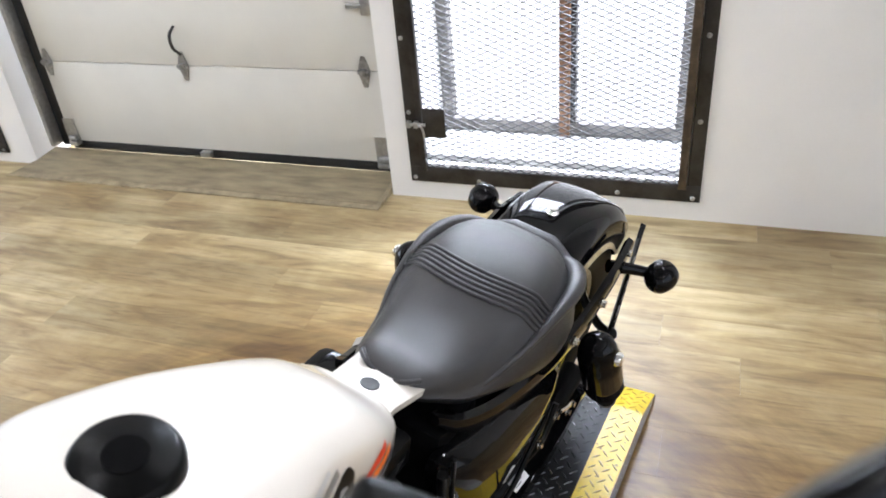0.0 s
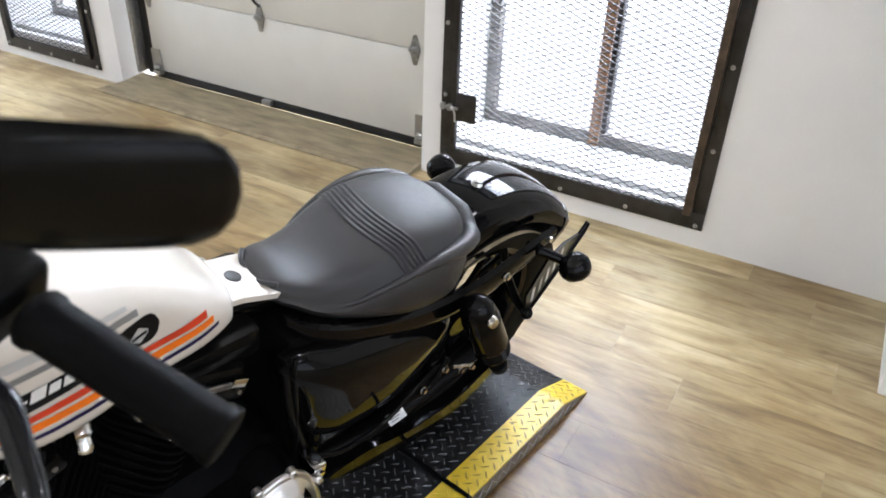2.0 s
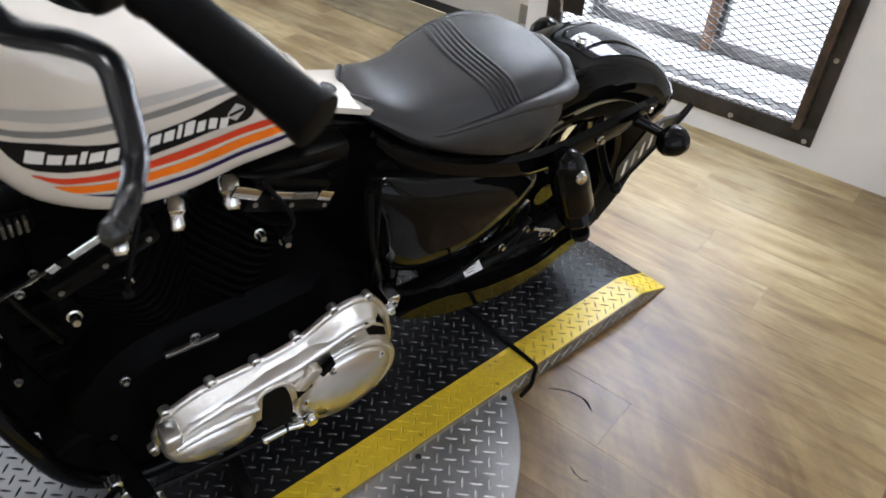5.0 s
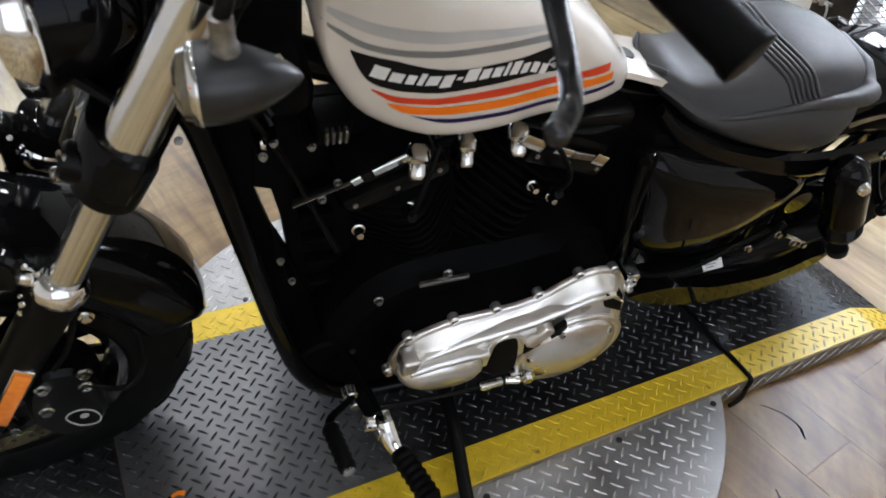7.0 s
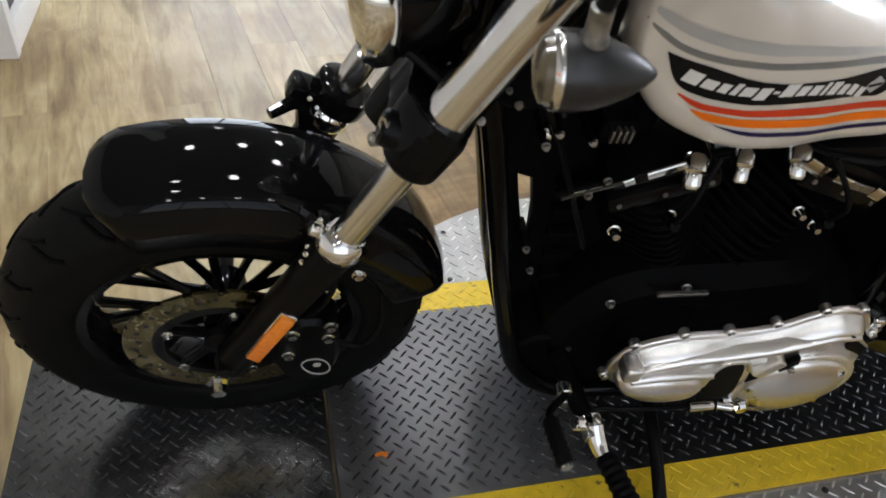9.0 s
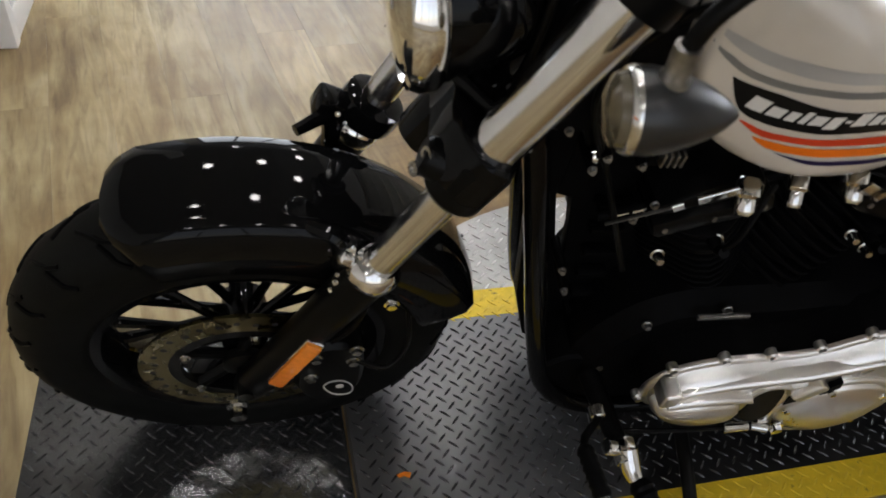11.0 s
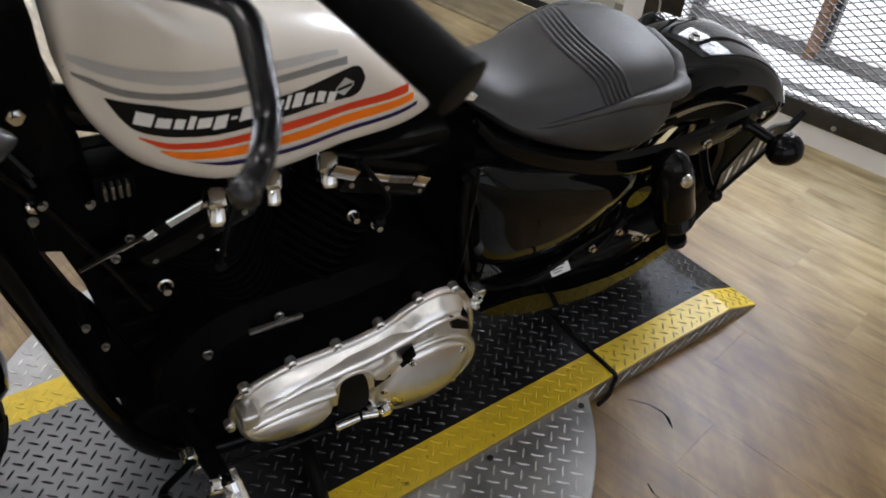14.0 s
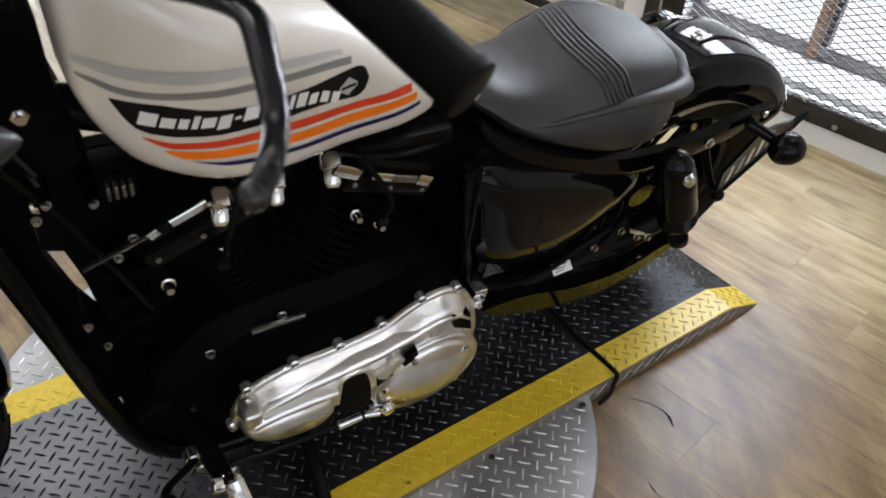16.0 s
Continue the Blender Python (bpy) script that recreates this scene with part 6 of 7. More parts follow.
bolts("swing_arm_bolt", ZINC, None, [(q, (0, 1, 0.2), 0.006, 0.006) for q in ((0.12, 0.142, 0.37), (0.075, 0.15, 0.345), (0.03, 0.145, 0.32), (0.17, 0.140, 0.34))])
bm = B()
tube(bm, [(0.10, 0.145, 0.365), (0.07, 0.148, 0.35), (0.045, 0.146, 0.335)], 0.004, 7, 3)
bpart("swing_arm_clip", bm, ZINC, None, "zinc clip on the swing arm")

# engine: crankcase, two finned cylinders, rocker boxes
bm = B()
case = rounded([(0.93, 0.18), (0.945, 0.26), (0.90, 0.36), (0.82, 0.41), (0.66, 0.42), (0.52, 0.42), (0.45, 0.36), (0.44, 0.22), (0.50, 0.12), (0.70, 0.09), (0.88, 0.10)], 4)
plate(bm, case, -0.115, 0.112, 0.03)
engine = bpart("engine_case", bm, ENGINE_BLACK, None, "black wrinkle-finish engine case")
VEE = V(0.735, 0.0, 0.28)
for sgn in (1, -1):
    ax = V(math.sin(radians(22.5)) * sgn, 0, math.cos(radians(22.5)))
    side = V(0, 1, 0)
    fwd = ax.cross(side) * -1
    for k in range(11):
        bm = B()
        h0 = 0.13 + 0.0165 * k
        rr = 0.078 if k < 8 else 0.084
        pts = [(math.cos(a) * rr * (1 + 0.10 * math.cos(4 * a)), math.sin(a) * rr * (1 + 0.10 * math.cos(4 * a))) for a in (2 * math.pi * q / 28 for q in range(28))]
        loft(bm, [[VEE + ax * (h0 + dh) + fwd * px * kk + side * py * kk for px, py in pts] for dh, kk in ((0, 0.985), (0.001, 1), (0.005, 1), (0.006, 0.985))])
        bpart("cylinder_fin", bm, ENGINE_BLACK, engine)
    bm = B()
    cyl(bm, VEE + ax * 0.10, VEE + ax * 0.33, 0.064, seg=24)
    cylinder = bpart("cylinder", bm, ENGINE_BLACK, None, "black finned cylinder")
    bm = B()
    base = VEE + ax * 0.318
    m = Matrix.Translation(base) @ Matrix(((fwd.x, 0, ax.x), (fwd.y, 1, ax.y), (fwd.z, 0, ax.z))).to_4x4()
    box(bm, (-0.075, -0.088, 0.0), (0.075, 0.088, 0.032), 0.008, m)
    box(bm, (-0.066, -0.080, 0.033), (0.066, 0.080, 0.058), 0.010, m)
    rocker = bpart("rocker_box", bm, SATIN_BLACK, None, "black rocker box")
    bolts("rocker_bolt", DULL_BOLT, rocker, [(m @ V(px, 0.083, 0.016), (0, 1, 0.3), 0.0042, 0.006) for px in (-0.06, 0.0, 0.06)])
    bm = B()
    q = m @ V(0.0, 0.088, -0.03)
    cyl(bm, q - V(0, 0.02, 0), q + V(0, 0.02, 0.006), 0.009, seg=12, bevel=0.002)
    cyl(bm, q + V(0, 0.02, 0.006), q + V(0.005, 0.035, 0.02), 0.008, 0.007, seg=12)
    tube(bm, [q + V(0.005, 0.03, 0.02), q + V(0.0, 0.035, 0.06), q + V(-0.03 * sgn, 0.0, 0.11)], 0.004, 8, 4)
    bpart("spark_lead", bm, GRIP_RUBBER, cylinder, "black spark plug lead")
# chrome and zinc bits on the engine's left side
for nm, q, r, h in (("engine_bolt", (0.911, 0.090, 0.519), 0.010, 0.018), ("engine_bolt", (0.843, 0.090, 0.550), 0.010, 0.020), ("engine_bolt", (0.87, 0.107, 0.358), 0.008, 0.010), ("engine_bolt", (0.616, 0.090, 0.524), 0.009, 0.018), ("engine_bolt", (0.766, 0.112, 0.404), 0.008, 0.010), ("engine_bolt", (0.656, 0.090, 0.556), 0.009, 0.018), ("engine_bolt", (0.902, 0.106, 0.225), 0.008, 0.010), ("engine_bolt", (0.96, 0.075, 0.575), 0.006, 0.008), ("engine_bolt", (0.94, 0.072, 0.60), 0.006, 0.008)):
    bm = B()
    r *= 0.72
    lathe(bm, [(r * 1.3, 0.0), (r * 1.35, 0.003), (r, 0.004), (r * 0.95, h * 0.6), (r * 0.7, h), (0.0, h)], q, (0.1, 1, 0.25), seg=14)
    bpart(nm, bm, ZINC if r > 0.006 else DULL_BOLT, None, "bright zinc engine bolt" if r > 0.006 else "dull steel engine bolt")
bm = B()
box(bm, (0.735, 0.120, 0.399), (0.815, 0.127, 0.407), 0.001, None)
bpart("case_ridge", bm, DULL_BOLT, engine, "dull grey ridge")
for q, sc in (((0.841, 0.088, 0.634), 1.05), ((0.765, 0.07, 0.625), 0.9), ((0.691, 0.072, 0.634), 1.0)):
    bm = B()
    lathe(bm, [(0.012 * sc, -0.022), (0.016 * sc, -0.016), (0.017 * sc, 0.0), (0.013 * sc, 0.004), (0.013 * sc, 0.018), (0.009 * sc, 0.024), (0.0, 0.024)], q, (0.2, 0.75, -0.6), seg=18)
    bpart("breather_fitting", bm, CHROME_BRUSHED, None, "bright metal breather fitting")
bm = B()
tube(bm, [(0.70, 0.05, 0.655), (0.64, 0.07, 0.645), (0.58, 0.072, 0.635), (0.52, 0.06, 0.63)], 0.008, 8, 4, flat=0.4)
bpart("coil_bracket", bm, SATIN_BLACK, None, "black coil bracket below the tank")
bm = B()
box(bm, (0.50, 0.02, 0.60), (0.66, 0.068, 0.655), 0.012)
bpart("ignition_coil", bm, SATIN_BLACK, None, "black ignition coil")
# flat black sheets added where the engine bay only reads as dark
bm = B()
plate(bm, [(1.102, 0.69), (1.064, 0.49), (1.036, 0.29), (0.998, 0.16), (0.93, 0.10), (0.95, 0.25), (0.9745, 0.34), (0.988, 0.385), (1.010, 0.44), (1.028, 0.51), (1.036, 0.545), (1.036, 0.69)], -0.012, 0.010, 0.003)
shroud = bpart("front_dark_fill", bm, ENGINE_BLACK, None, "black sheet added to fill the dark behind the down tubes")
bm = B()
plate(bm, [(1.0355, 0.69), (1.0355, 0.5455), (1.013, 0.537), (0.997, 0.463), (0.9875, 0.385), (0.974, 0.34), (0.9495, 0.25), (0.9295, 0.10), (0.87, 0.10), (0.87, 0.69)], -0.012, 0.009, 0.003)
bpart("engine_dark_fill", bm, ENGINE_BLACK, None, "black sheet added to fill the dark before the engine")
for k in range(7):
    bpart("fill_rib", box(B(), (0.905 + 0.004 * k, 0.0095, 0.20 + 0.055 * k), (0.945 + 0.006 * k, 0.030, 0.212 + 0.055 * k), 0.003), ENGINE_BLACK, shroud)
# black block added to fill the dark at the steering head
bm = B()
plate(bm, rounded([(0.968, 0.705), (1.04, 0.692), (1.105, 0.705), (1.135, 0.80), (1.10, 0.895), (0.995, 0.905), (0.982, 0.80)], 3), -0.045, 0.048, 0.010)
bpart("head_dark_fill", bm, ENGINE_BLACK, None, "black block added to fill the dark at the steering head")
for q in ((1.018, 0.669), (1.031, 0.650), (1.010, 0.437), (0.993, 0.383), (0.972, 0.655)):
    bpart("bolt_boss", cyl(B(), (q[0], 0.005, q[1]), (q[0], 0.0585, q[1]), 0.007, seg=10), ENGINE_BLACK, shroud)
bpart("coil_block", box(B(), (0.922, 0.0085, 0.652), (0.966, 0.058, 0.690), 0.004), ENGINE_BLACK, None, "black coil block")
for k in range(4):
    bpart("coil_fin", box(B(), (0.930 + 0.008 * k, 0.0585, 0.664), (0.934 + 0.008 * k, 0.070, 0.684), 0.001), DULL_BOLT)
# chrome strips stand in for bright floor showing through a gap
for a, b, w in (((0.950, 0.052, 0.562), (0.903, 0.052, 0.581), 0.0055), ((0.893, 0.052, 0.587), (0.838, 0.052, 0.610), 0.0065), ((0.976, 0.052, 0.551), (0.954, 0.052, 0.560), 0.004)):
    bpart("bright_gap_strip", tube(B(), [a, b], w, 10, 2, flat=0.6), CHROME_BRUSHED, None, "bright strip for the floor showing through a gap")
bpart("rail_hose", tube(B(), [(0.99, 0.048, 0.545), (0.92, 0.048, 0.573), (0.83, 0.048, 0.612), (0.76, 0.05, 0.635)], 0.0075, 10, 4), ENGINE_BLACK, None, "black fuel hose")
bolts("shroud_bolt", DULL_BOLT, shroud, [(q, (0.2, 1, 0.3), 0.0042, 0.006) for q in ((1.018, 0.058, 0.669), (1.031, 0.060, 0.650), (1.010, 0.060, 0.437), (0.993, 0.060, 0.383), (0.972, 0.058, 0.655))])

# machined joint faces of the rocker boxes
for (xa, za), (xb, zb), h, mt in (((0.8985, 0.6245), (0.8555, 0.645), 0.0125, CHROME_BRUSHED), ((0.925, 0.6105), (0.9135, 0.6175), 0.012, CHROME_BRUSHED), ((1.001, 0.582), (0.928, 0.612), 0.0025, DULL_BOLT), ((0.6935, 0.649), (0.657, 0.629), 0.019, CHROME_BRUSHED), ((0.637, 0.6205), (0.6065, 0.607), 0.014, CHROME_BRUSHED), ((0.606, 0.6065), (0.566, 0.592), 0.012, DULL_BOLT), ((0.5635, 0.591), (0.541, 0.579), 0.019, CHROME_BRUSHED)):
    d = V(xb - xa, 0, zb - za).normalized()
    up = V(-d.z, 0, d.x) * (h / 2 if d.x > 0 else -h / 2)
    bm = B()
    loft(bm, [[V(x, y, z) + up * k for y, k in ((0.0855, -1), (0.0885, -1), (0.0895, -0.8), (0.0895, 0.8), (0.0885, 1), (0.0855, 1))] for x, z in ((xa, za), (xb, zb))])
    bpart("rocker_joint_face", bm, mt, None, "bright machined rocker joint face")

# primary cover
RIM_OUT = rounded([(0.862, 0.262), (0.854, 0.304), (0.838, 0.328), (0.809, 0.345), (0.770, 0.357), (0.707, 0.361), (0.662, 0.365), (0.620, 0.378), (0.586, 0.402), (0.555, 0.417), (0.525, 0.420), (0.493, 0.408), (0.465, 0.370), (0.446, 0.325), (0.430, 0.252), (0.449, 0.185), (0.505, 0.142), (0.575, 0.142), (0.635, 0.175), (0.690, 0.212), (0.760, 0.205), (0.835, 0.212)], 4)


def inset(o, d):
    out = []
    for k in range(len(o)):
        (ax, az), (bx, bz) = o[k - 1], o[(k + 1) % len(o)]
        tx, tz = bx - ax, bz - az
        n = math.hypot(tx, tz) or 1.0
        out.append((o[k][0] + d * INWARD * -tz / n, o[k][1] + d * INWARD * tx / n))
    return out


INWARD = 1 if sum(a[0] * b[1] - b[0] * a[1] for a, b in zip(RIM_OUT, RIM_OUT[1:] + RIM_OUT[:1])) > 0 else -1
rings = []
for d, y in ((0.0, 0.164), (0.0, 0.169), (0.0015, 0.172), (0.005, 0.1735), (0.009, 0.1738), (0.0105, 0.1755), (0.015, 0.186), (0.020, 0.195), (0.026, 0.2005), (0.031, 0.2015), (0.036, 0.200), (0.040, 0.196)):
    rings.append([V(x, y, z) for x, z in inset(RIM_OUT, d)])
primary = bpart("primary_cover", loft(B(), rings), POLISHED, None, "polished primary drive cover", 42)
bpart("inner_primary", loft(B(), [[V(x, y, z) for x, z in inset(RIM_OUT, 0.006)] for y in (0.10, 0.1635)]), ENGINE_BLACK, None, "black inner primary case")
# a ridge that runs from the front boss to the rear lobe, and a flat panel below it
for drop, high, w in ((0.0050, 0.0075, 0.0090),):
    rings = []
    for x, z, k in ((0.836, 0.303, 0.5), (0.815, 0.318, 0.9), (0.76, 0.334, 1.0), (0.70, 0.342, 1.0), (0.64, 0.352, 1.0), (0.59, 0.371, 1.0), (0.55, 0.388, 1.0), (0.51, 0.391, 0.9), (0.482, 0.366, 0.5)):
        rings.append([V(x, 0.1985 + dy * high, z - drop + dz * w * k) for dy, dz in ((-2.0, -1.0), (0.1, -0.95), (0.75, -0.55), (1.0, 0.0), (0.75, 0.55), (0.1, 0.95), (-2.0, 1.0))])
    bpart("cover_ridge", loft(B(), rings), POLISHED, primary, "raised polished ridge", 60)
bm = B()
plate(bm, [(0.742, 0.250), (0.748, 0.306), (0.70, 0.313), (0.645, 0.322), (0.612, 0.333), (0.628, 0.268), (0.66, 0.236)], 0.19, 0.2035, 0.004)
bpart("cover_panel", bm, POLISHED, primary, "flat polished panel", 30)
rings = []
for x, z, w in ((0.842, 0.292, 0.006), (0.80, 0.300, 0.009), (0.75, 0.303, 0.009), (0.712, 0.301, 0.005)):
    rings.append([V(x, 0.2055 + dy * 0.010, z + dz * w) for dy, dz in ((-1.5, -1.1), (0.3, -0.9), (1.0, -0.3), (1.0, 0.3), (0.3, 0.9), (-1.5, 1.1))])
bpart("cap_ridge", loft(B(), rings), POLISHED, primary, "ridge over the oval cap", 60)
# clutch dome
bm = B()
lathe(bm, [(0.102, -0.025), (0.101, 0.002), (0.098, 0.006), (0.091, 0.0065), (0.0885, 0.004), (0.087, 0.004), (0.086, 0.0075), (0.080, 0.012), (0.065, 0.0185), (0.045, 0.0235), (0.022, 0.0262), (0.0001, 0.027)], (0.538, 0.196, 0.229), (0, 1, 0.0), seg=72)
bpart("clutch_cover", bm, POLISHED, primary, "round polished clutch dome", 50)
# oval cap in front
ov = [(0.778 + 0.071 * math.cos(a) * (1 + 0.06 * math.cos(a)), 0.264 + 0.037 * math.sin(a) + 0.007 * math.cos(a)) for a in (2 * math.pi * k / 48 for k in range(48))]
bm = B()
loft(bm, [[V(0.778 + (x - 0.778) * k, y, 0.264 + (z - 0.264) * k) for x, z in ov] for k, y in ((1.06, 0.185), (1.04, 0.200), (1.0, 0.206), (0.92, 0.214), (0.75, 0.2205), (0.5, 0.2235), (0.2, 0.2245))])
bpart("alternator_cover", bm, POLISHED, primary, "oval polished alternator cap", 60)
bm = B()
box(bm, (0.829, 0.175, 0.290), (0.857, 0.212, 0.326), 0.006, None, 3)
bpart("cover_boss", bm, POLISHED, primary)
bm = B()
box(bm, (0.612, 0.190, 0.288), (0.636, 0.214, 0.340), 0.005, Matrix.Translation((0.624, 0, 0.314)) @ Matrix.Rotation(radians(-34), 4, "Y") @ Matrix.Translation((-0.624, 0, -0.314)), 3)
bpart("cover_boss", bm, POLISHED, primary)
# raised black plate stands for the shade inside the recess
bm = B()
plate(bm, rounded([(0.697, 0.226), (0.701, 0.285), (0.698, 0.326), (0.668, 0.322), (0.651, 0.275), (0.644, 0.215), (0.665, 0.200)], 3), 0.19, 0.2052, 0.001)
bpart("recess_dark_plate", bm, ENGINE_BLACK, primary, "black plate for the shade in a recess")
# flat black patches for the shade round the clutch dome and in the rear lobe
for o, y in (([(0.644, 0.294), (0.620, 0.303), (0.611, 0.279), (0.637, 0.259)], 0.2056), ([(0.602, 0.307), (0.578, 0.334), (0.572, 0.315), (0.592, 0.288)], 0.2056), ([(0.526, 0.394), (0.490, 0.381), (0.475, 0.331), (0.513, 0.354)], 0.2035)):
    bm = B()
    plate(bm, o, 0.185, y, 0.001)
    bpart("cover_dark_patch", bm, ENGINE_BLACK, primary, "black patch for a shaded hollow in the cover")
bm = B()
tube(bm, [(0.709, 0.203, 0.300), (0.704, 0.206, 0.330), (0.683, 0.206, 0.336), (0.664, 0.206, 0.329), (0.648, 0.203, 0.300)], 0.0045, 8, 4)
bpart("recess_rim", bm, POLISHED, primary)
for x, z in ((0.839, 0.335), (0.769, 0.361), (0.698, 0.366), (0.630, 0.384), (0.568, 0.418), (0.505, 0.415), (0.448, 0.345), (0.862, 0.245)):
    bm = B()
    cyl(bm, (x, 0.160, z), (x, 0.1745, z), 0.0085, seg=18, bevel=0.002)
    cyl(bm, (x, 0.1745, z), (x, 0.1790, z), 0.0060, seg=6)
    bpart("cover_bolt", bm, POLISHED, primary)
bolts("clutch_screw", CHROME, primary, [((0.540 + 0.079 * math.cos(radians(a)), 0.206, 0.229 + 0.079 * math.sin(radians(a))), (0, 1, 0), 0.0055, 0.004) for a in (62, 140, 5, 215, 325)])
bm = B()
box(bm, (0.425, 0.12, 0.335), (0.452, 0.165, 0.365), 0.004)
bolt(bm, (0.44, 0.165, 0.35), (0, 1, 0), 0.007)
bpart("cover_lug", bm, CHROME, primary)

# left foot controls and side stand
bm = B()
tube(bm, [(0.915, 0.11, 0.205), (0.905, 0.17, 0.205), (0.895, 0.225, 0.205)], [0.018, 0.017, 0.015], 12, 4)
footpeg = bpart("footpeg_mount", bm, ENGINE_BLACK, None, "black forward control mount")
bm = B()
box(bm, (0.872, 0.222, 0.188), (0.902, 0.262, 0.220), 0.006)
cyl(bm, (0.90, 0.235, 0.205), (0.918, 0.235, 0.212), 0.013, seg=14, bevel=0.002)
tube(bm, [(0.885, 0.24, 0.215), (0.882, 0.262, 0.20), (0.876, 0.285, 0.195)], [0.016, 0.017, 0.012], 10, 3)
bpart("footpeg_hinge", bm, CHROME, footpeg, "chrome peg hinge")
bm = B()
a, b = V(0.874, 0.285, 0.196), V(0.845, 0.385, 0.192)
d = (b - a)
lathe(bm, [(0.012, 0)] + [(0.019 if k % 2 else 0.0165, 0.006 + 0.0062 * k) for k in range(15)] + [(0.012, 0.102), (0.0, 0.104)], a, d, seg=18)
bpart("footpeg_rubber", bm, GRIP_RUBBER, footpeg, "ribbed black rubber footpeg")
bm = B()
tube(bm, [(0.905, 0.175, 0.215), (0.945, 0.215, 0.255), (0.975, 0.245, 0.29), (0.985, 0.262, 0.300)], 0.006, 10, 4, flat=0.5)
shifter = bpart("shift_lever", bm, ENGINE_BLACK, None, "black shift lever")
bm = B()
a, d = V(0.985, 0.262, 0.302), V(-0.10, 0.94, 0.1)
lathe(bm, [(0.008, 0)] + [(0.0135 if k % 2 else 0.0115, 0.004 + 0.0058 * k) for k in range(12)] + [(0.012, 0.075), (0.0, 0.078)], a, d, seg=16)
bpart("shift_rubber", bm, GRIP_RUBBER, shifter, "ribbed rubber toe peg")
bm = B()
q = a + d.normalized() * 0.077
lathe(bm, [(0.009, 0), (0.009, 0.003), (0.0, 0.004)], q, d, seg=14)
bpart("toe_cap", bm, ZINC, shifter)
bm = B()
tube(bm, [(0.90, 0.20, 0.185), (0.78, 0.205, 0.178), (0.66, 0.205, 0.175)], 0.0045, 8, 3)
bpart("shift_rod", bm, SATIN_BLACK, shifter)
bm = B()
cyl(bm, (0.70, 0.205, 0.176), (0.655, 0.205, 0.176), 0.010, 0.008, seg=12, bevel=0.002)
cyl(bm, (0.650, 0.205, 0.176), (0.625, 0.212, 0.178), 0.0075, seg=12)
bolt(bm, (0.61, 0.21, 0.178), (0, 1, 0), 0.011, 0.008)
tube(bm, [(0.64, 0.20, 0.178), (0.60, 0.195, 0.175), (0.575, 0.17, 0.18)], 0.007, 8, 3)
bpart("shift_linkage", bm, CHROME, shifter, "chrome shift linkage")
bm = B()
cyl(bm, (0.93, 0.18, 0.24), (0.93, 0.20, 0.24), 0.012, seg=14, bevel=0.002)
bpart("control_bolt", bm, ZINC, footpeg)
bm = B()
cyl(bm, (0.915, 0.172, 0.19), (0.915, 0.196, 0.19), 0.012, seg=14, bevel=0.002)
bpart("control_bolt", bm, ZINC, footpeg)
bm = B()
tube(bm, [(0.80, 0.10, 0.115), (0.742, 0.14, 0.112), (0.746, 0.239, 0.109), (0.766, 0.367, 0.099), (0.776, 0.442, 0.098)], [0.014, 0.013, 0.0125, 0.012, 0.013], 12, 5, flat=0.6)
cyl(bm, (0.758, 0.12, 0.112), (0.758, 0.146, 0.112), 0.017, seg=16, bevel=0.003)
bpart("side_stand", bm, SATIN_BLACK, None, "black side stand propping the motorcycle")

# right side: air cleaner, exhaust, rear exhaust shield
bm = B()
lathe(bm, [(0.095, 0.0), (0.098, 0.012), (0.098, 0.05), (0.088, 0.066), (0.04, 0.07), (0.0001, 0.07)], (0.77, -0.115, 0.52), (0, -1, 0), seg=44)
bpart("air_cleaner", bm, GLOSS_BLACK, None, "round black air cleaner")
# filler for the dark between the lower tubes, not a known part
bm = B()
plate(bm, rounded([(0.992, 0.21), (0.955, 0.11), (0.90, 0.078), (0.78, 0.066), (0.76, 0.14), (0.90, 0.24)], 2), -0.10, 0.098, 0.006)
bpart("lower_dark_fill", bm, ENGINE_BLACK, None, "black plate added to fill the dark between the lower frame tubes")
for dz, x0 in ((0.0, 0.86), (0.07, 0.62)):
    bm = B()
    tube(bm, [(x0, -0.09, 0.48), (x0 + 0.06, -0.14, 0.40), (x0 - 0.02, -0.165, 0.26 + dz), (0.45, -0.175, 0.22 + dz), (0.20, -0.18, 0.22 + dz)], 0.022, 14, 6)
    pipe = bpart("exhaust_pipe", bm, SATIN_BLACK, None, "black exhaust pipe")
    bm = B()
    cyl(bm, (0.22, -0.18, 0.22 + dz), (-0.30, -0.185, 0.235 + dz), 0.041, 0.044, seg=28, bevel=0.006)
    bpart("muffler", bm, SATIN_BLACK, pipe, "black muffler")
bm = B()
box(bm, (0.40, -0.155, 0.50), (0.54, -0.10, 0.60), 0.02)
bpart("oil_tank", bm, GLOSS_BLACK, None, "gloss black oil tank")
bm = B()
lathe(bm, [(0.021, -0.004), (0.024, 0.0), (0.024, 0.014), (0.018, 0.022), (0.0001, 0.024)], (0.49, -0.125, 0.60), (0, -0.2, 1), seg=24)
bpart("oil_cap", bm, CHROME, None, "chrome oil filler")
bm = B()
plate(bm, [(0.456, -0.088), (0.412, -0.106), (0.380, -0.113), (0.362, -0.098), (0.380, -0.074), (0.422, -0.066)], 0.560, 0.616, 0.005, axes=(0, 1, 2))
bpart("oil_tank_bracket", bm, CHROME_BRUSHED, None, "bright bracket plate above the oil tank")
bm = B()
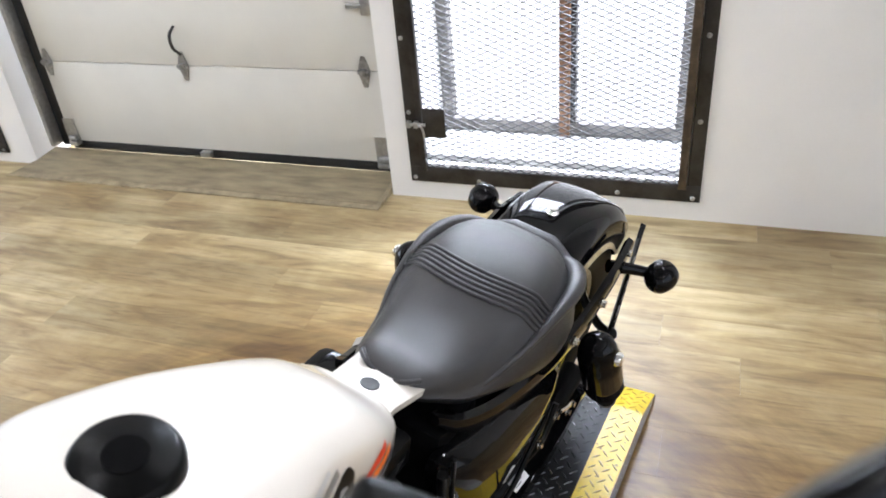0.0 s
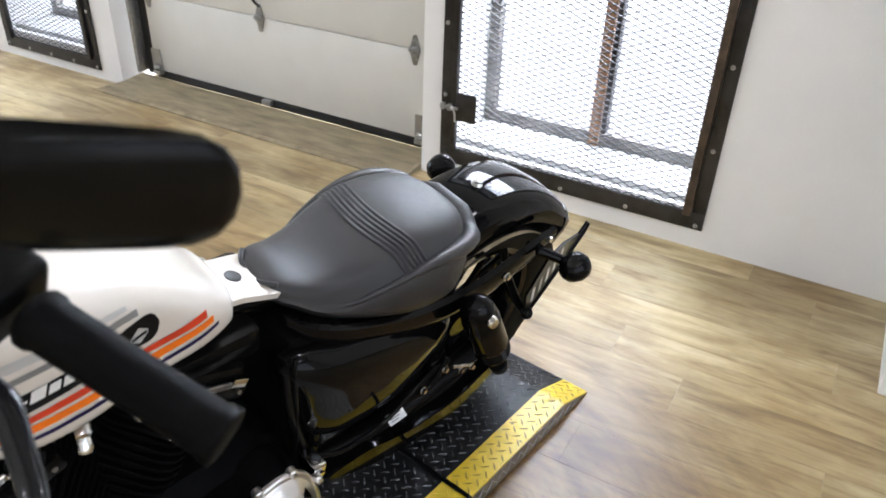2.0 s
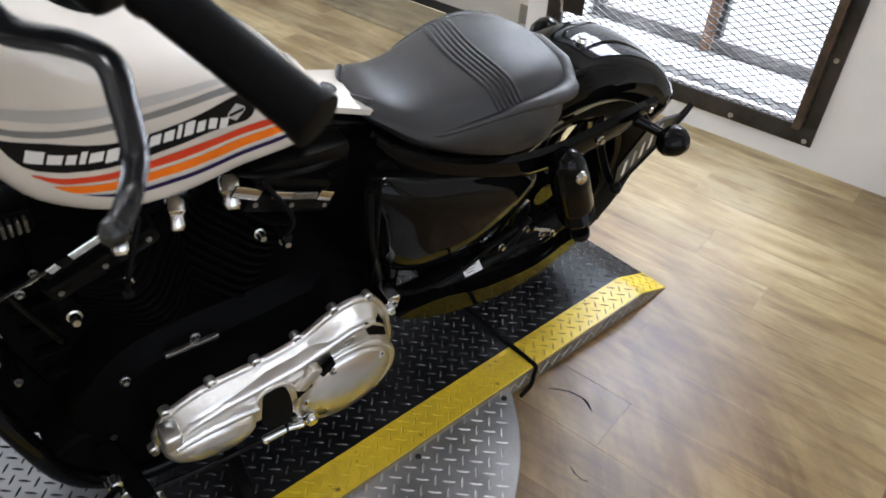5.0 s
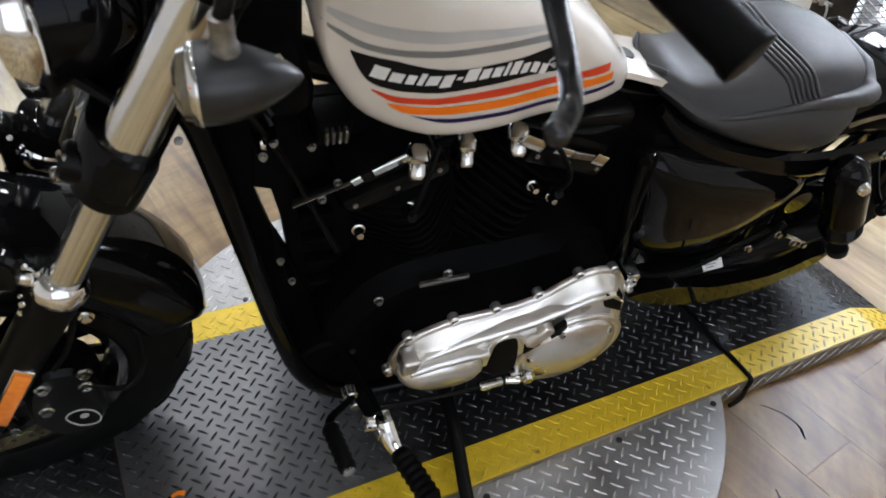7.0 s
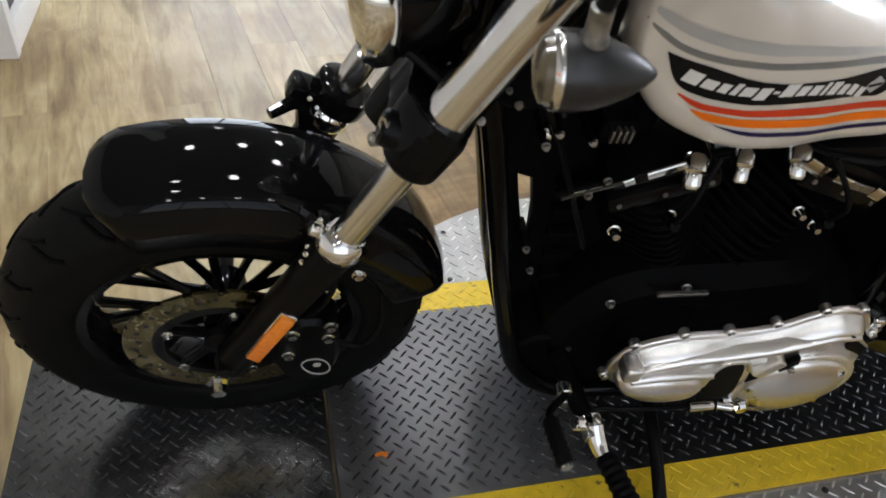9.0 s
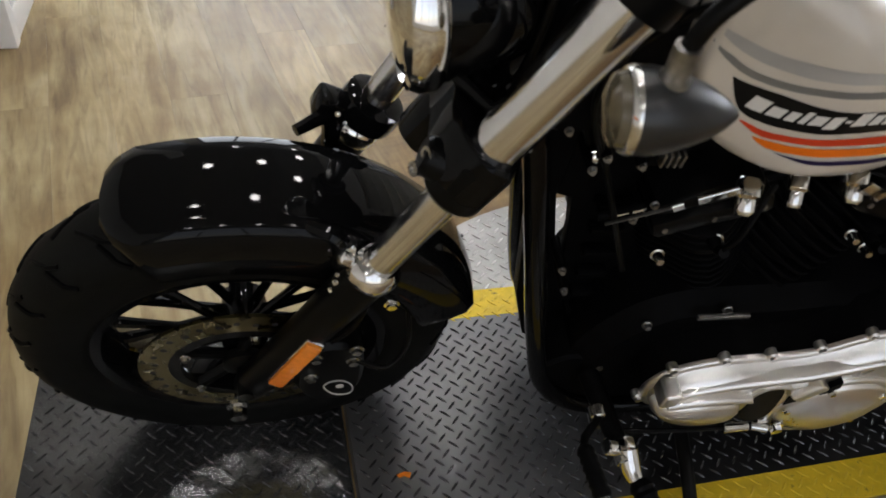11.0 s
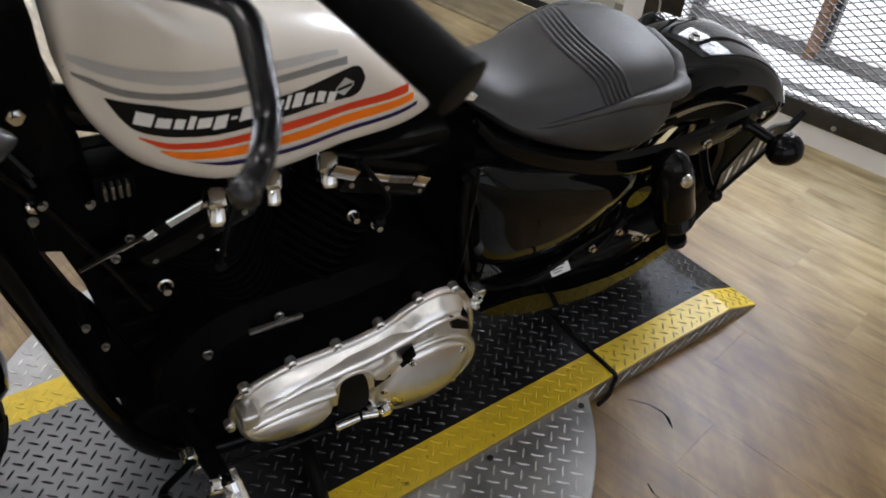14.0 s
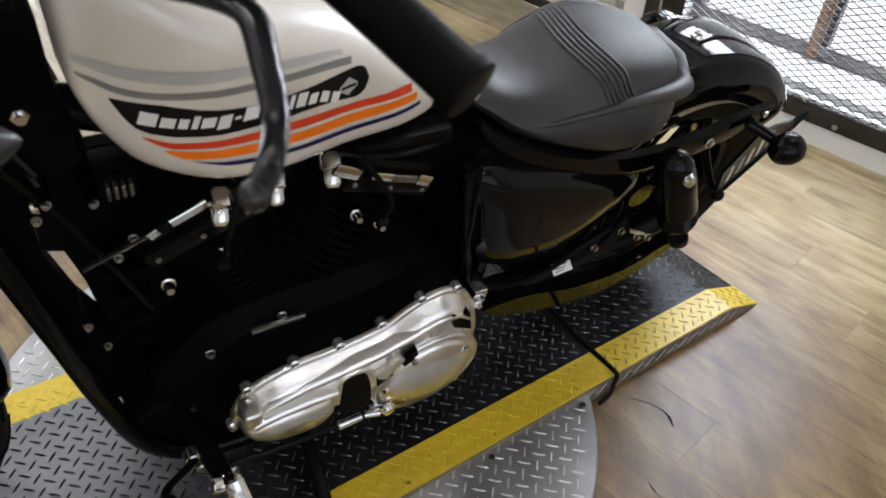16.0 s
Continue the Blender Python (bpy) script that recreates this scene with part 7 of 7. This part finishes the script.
plate(bm, rounded([(0.366, -0.110), (0.30, -0.126), (0.235, -0.134), (0.16, -0.130), (0.16, -0.08), (0.30, -0.08), (0.36, -0.085)], 2), 0.520, 0.606, 0.010, axes=(0, 1, 2))
bpart("oil_tank", bm, GLOSS_BLACK, None, "gloss black oil tank shoulder")


# ---- floor planks, laid along the garage wall ----
plank_meshes = {}


def plank_mesh(length, width):
    key = (round(length, 3), round(width, 3))
    if key not in plank_meshes:
        bm = B()
        box(bm, (0, 0, -0.004), (length, width, 0.0), 0.0)
        for v in bm.verts:
            if v.co.z > -0.001:
                v.co.x += 0.0002 if v.co.x < length / 2 else -0.0002
                v.co.y += 0.0002 if v.co.y < width / 2 else -0.0002
        me = bpy.data.meshes.new("plank")
        bm.to_mesh(me)
        bm.free()
        me.materials.append(PLANK)
        plank_meshes[key] = me
    return plank_meshes[key]


rng = random.Random(7)
PW, PL = 0.152, 1.22
y = 1.16
while y > -3.0:
    x = -4.2 - rng.random() * PL
    while x < 2.4:
        ob = new("plank", plank_mesh(PL - 0.0001, PW - 0.0001))
        ob.parent = floor
        ob.matrix_local = pose(x, y, 0)
        x += PL
    y -= PW

# two dark scuffs in the vinyl
for nm, line in (("scuff", [(0.109, 0.325), (0.081, 0.357), (0.071, 0.396), (0.086, 0.428)]), ("scuff", [(0.23, 0.488), (0.237, 0.512), (0.230, 0.534)])):
    pts = smooth_path([V(x, y, 0.0) for x, y in line], 8)
    ring = []
    for k, p in enumerate(pts):
        p = p + V((rng.random() - 0.5) * 0.004, (rng.random() - 0.5) * 0.004, 0)
        wob = 0.0007 + 0.0016 * rng.random() * math.sin(math.pi * (k + 0.5) / len(pts))
        ring.append((p, wob))
    bm = B()
    side = lambda s, up: [V(p.x + s * w * 0.5, p.y + s * w, up) for p, w in (ring if s > 0 else ring[::-1])]
    loft(bm, [side(1, 0.0001) + side(-1, 0.0001), side(1, 0.0007) + side(-1, 0.0007)])
    bmesh.ops.transform(bm, matrix=ROOM.inverted(), verts=bm.verts)
    part(nm, bm, GAP_BLACK, floor, "dark gouge in the vinyl")
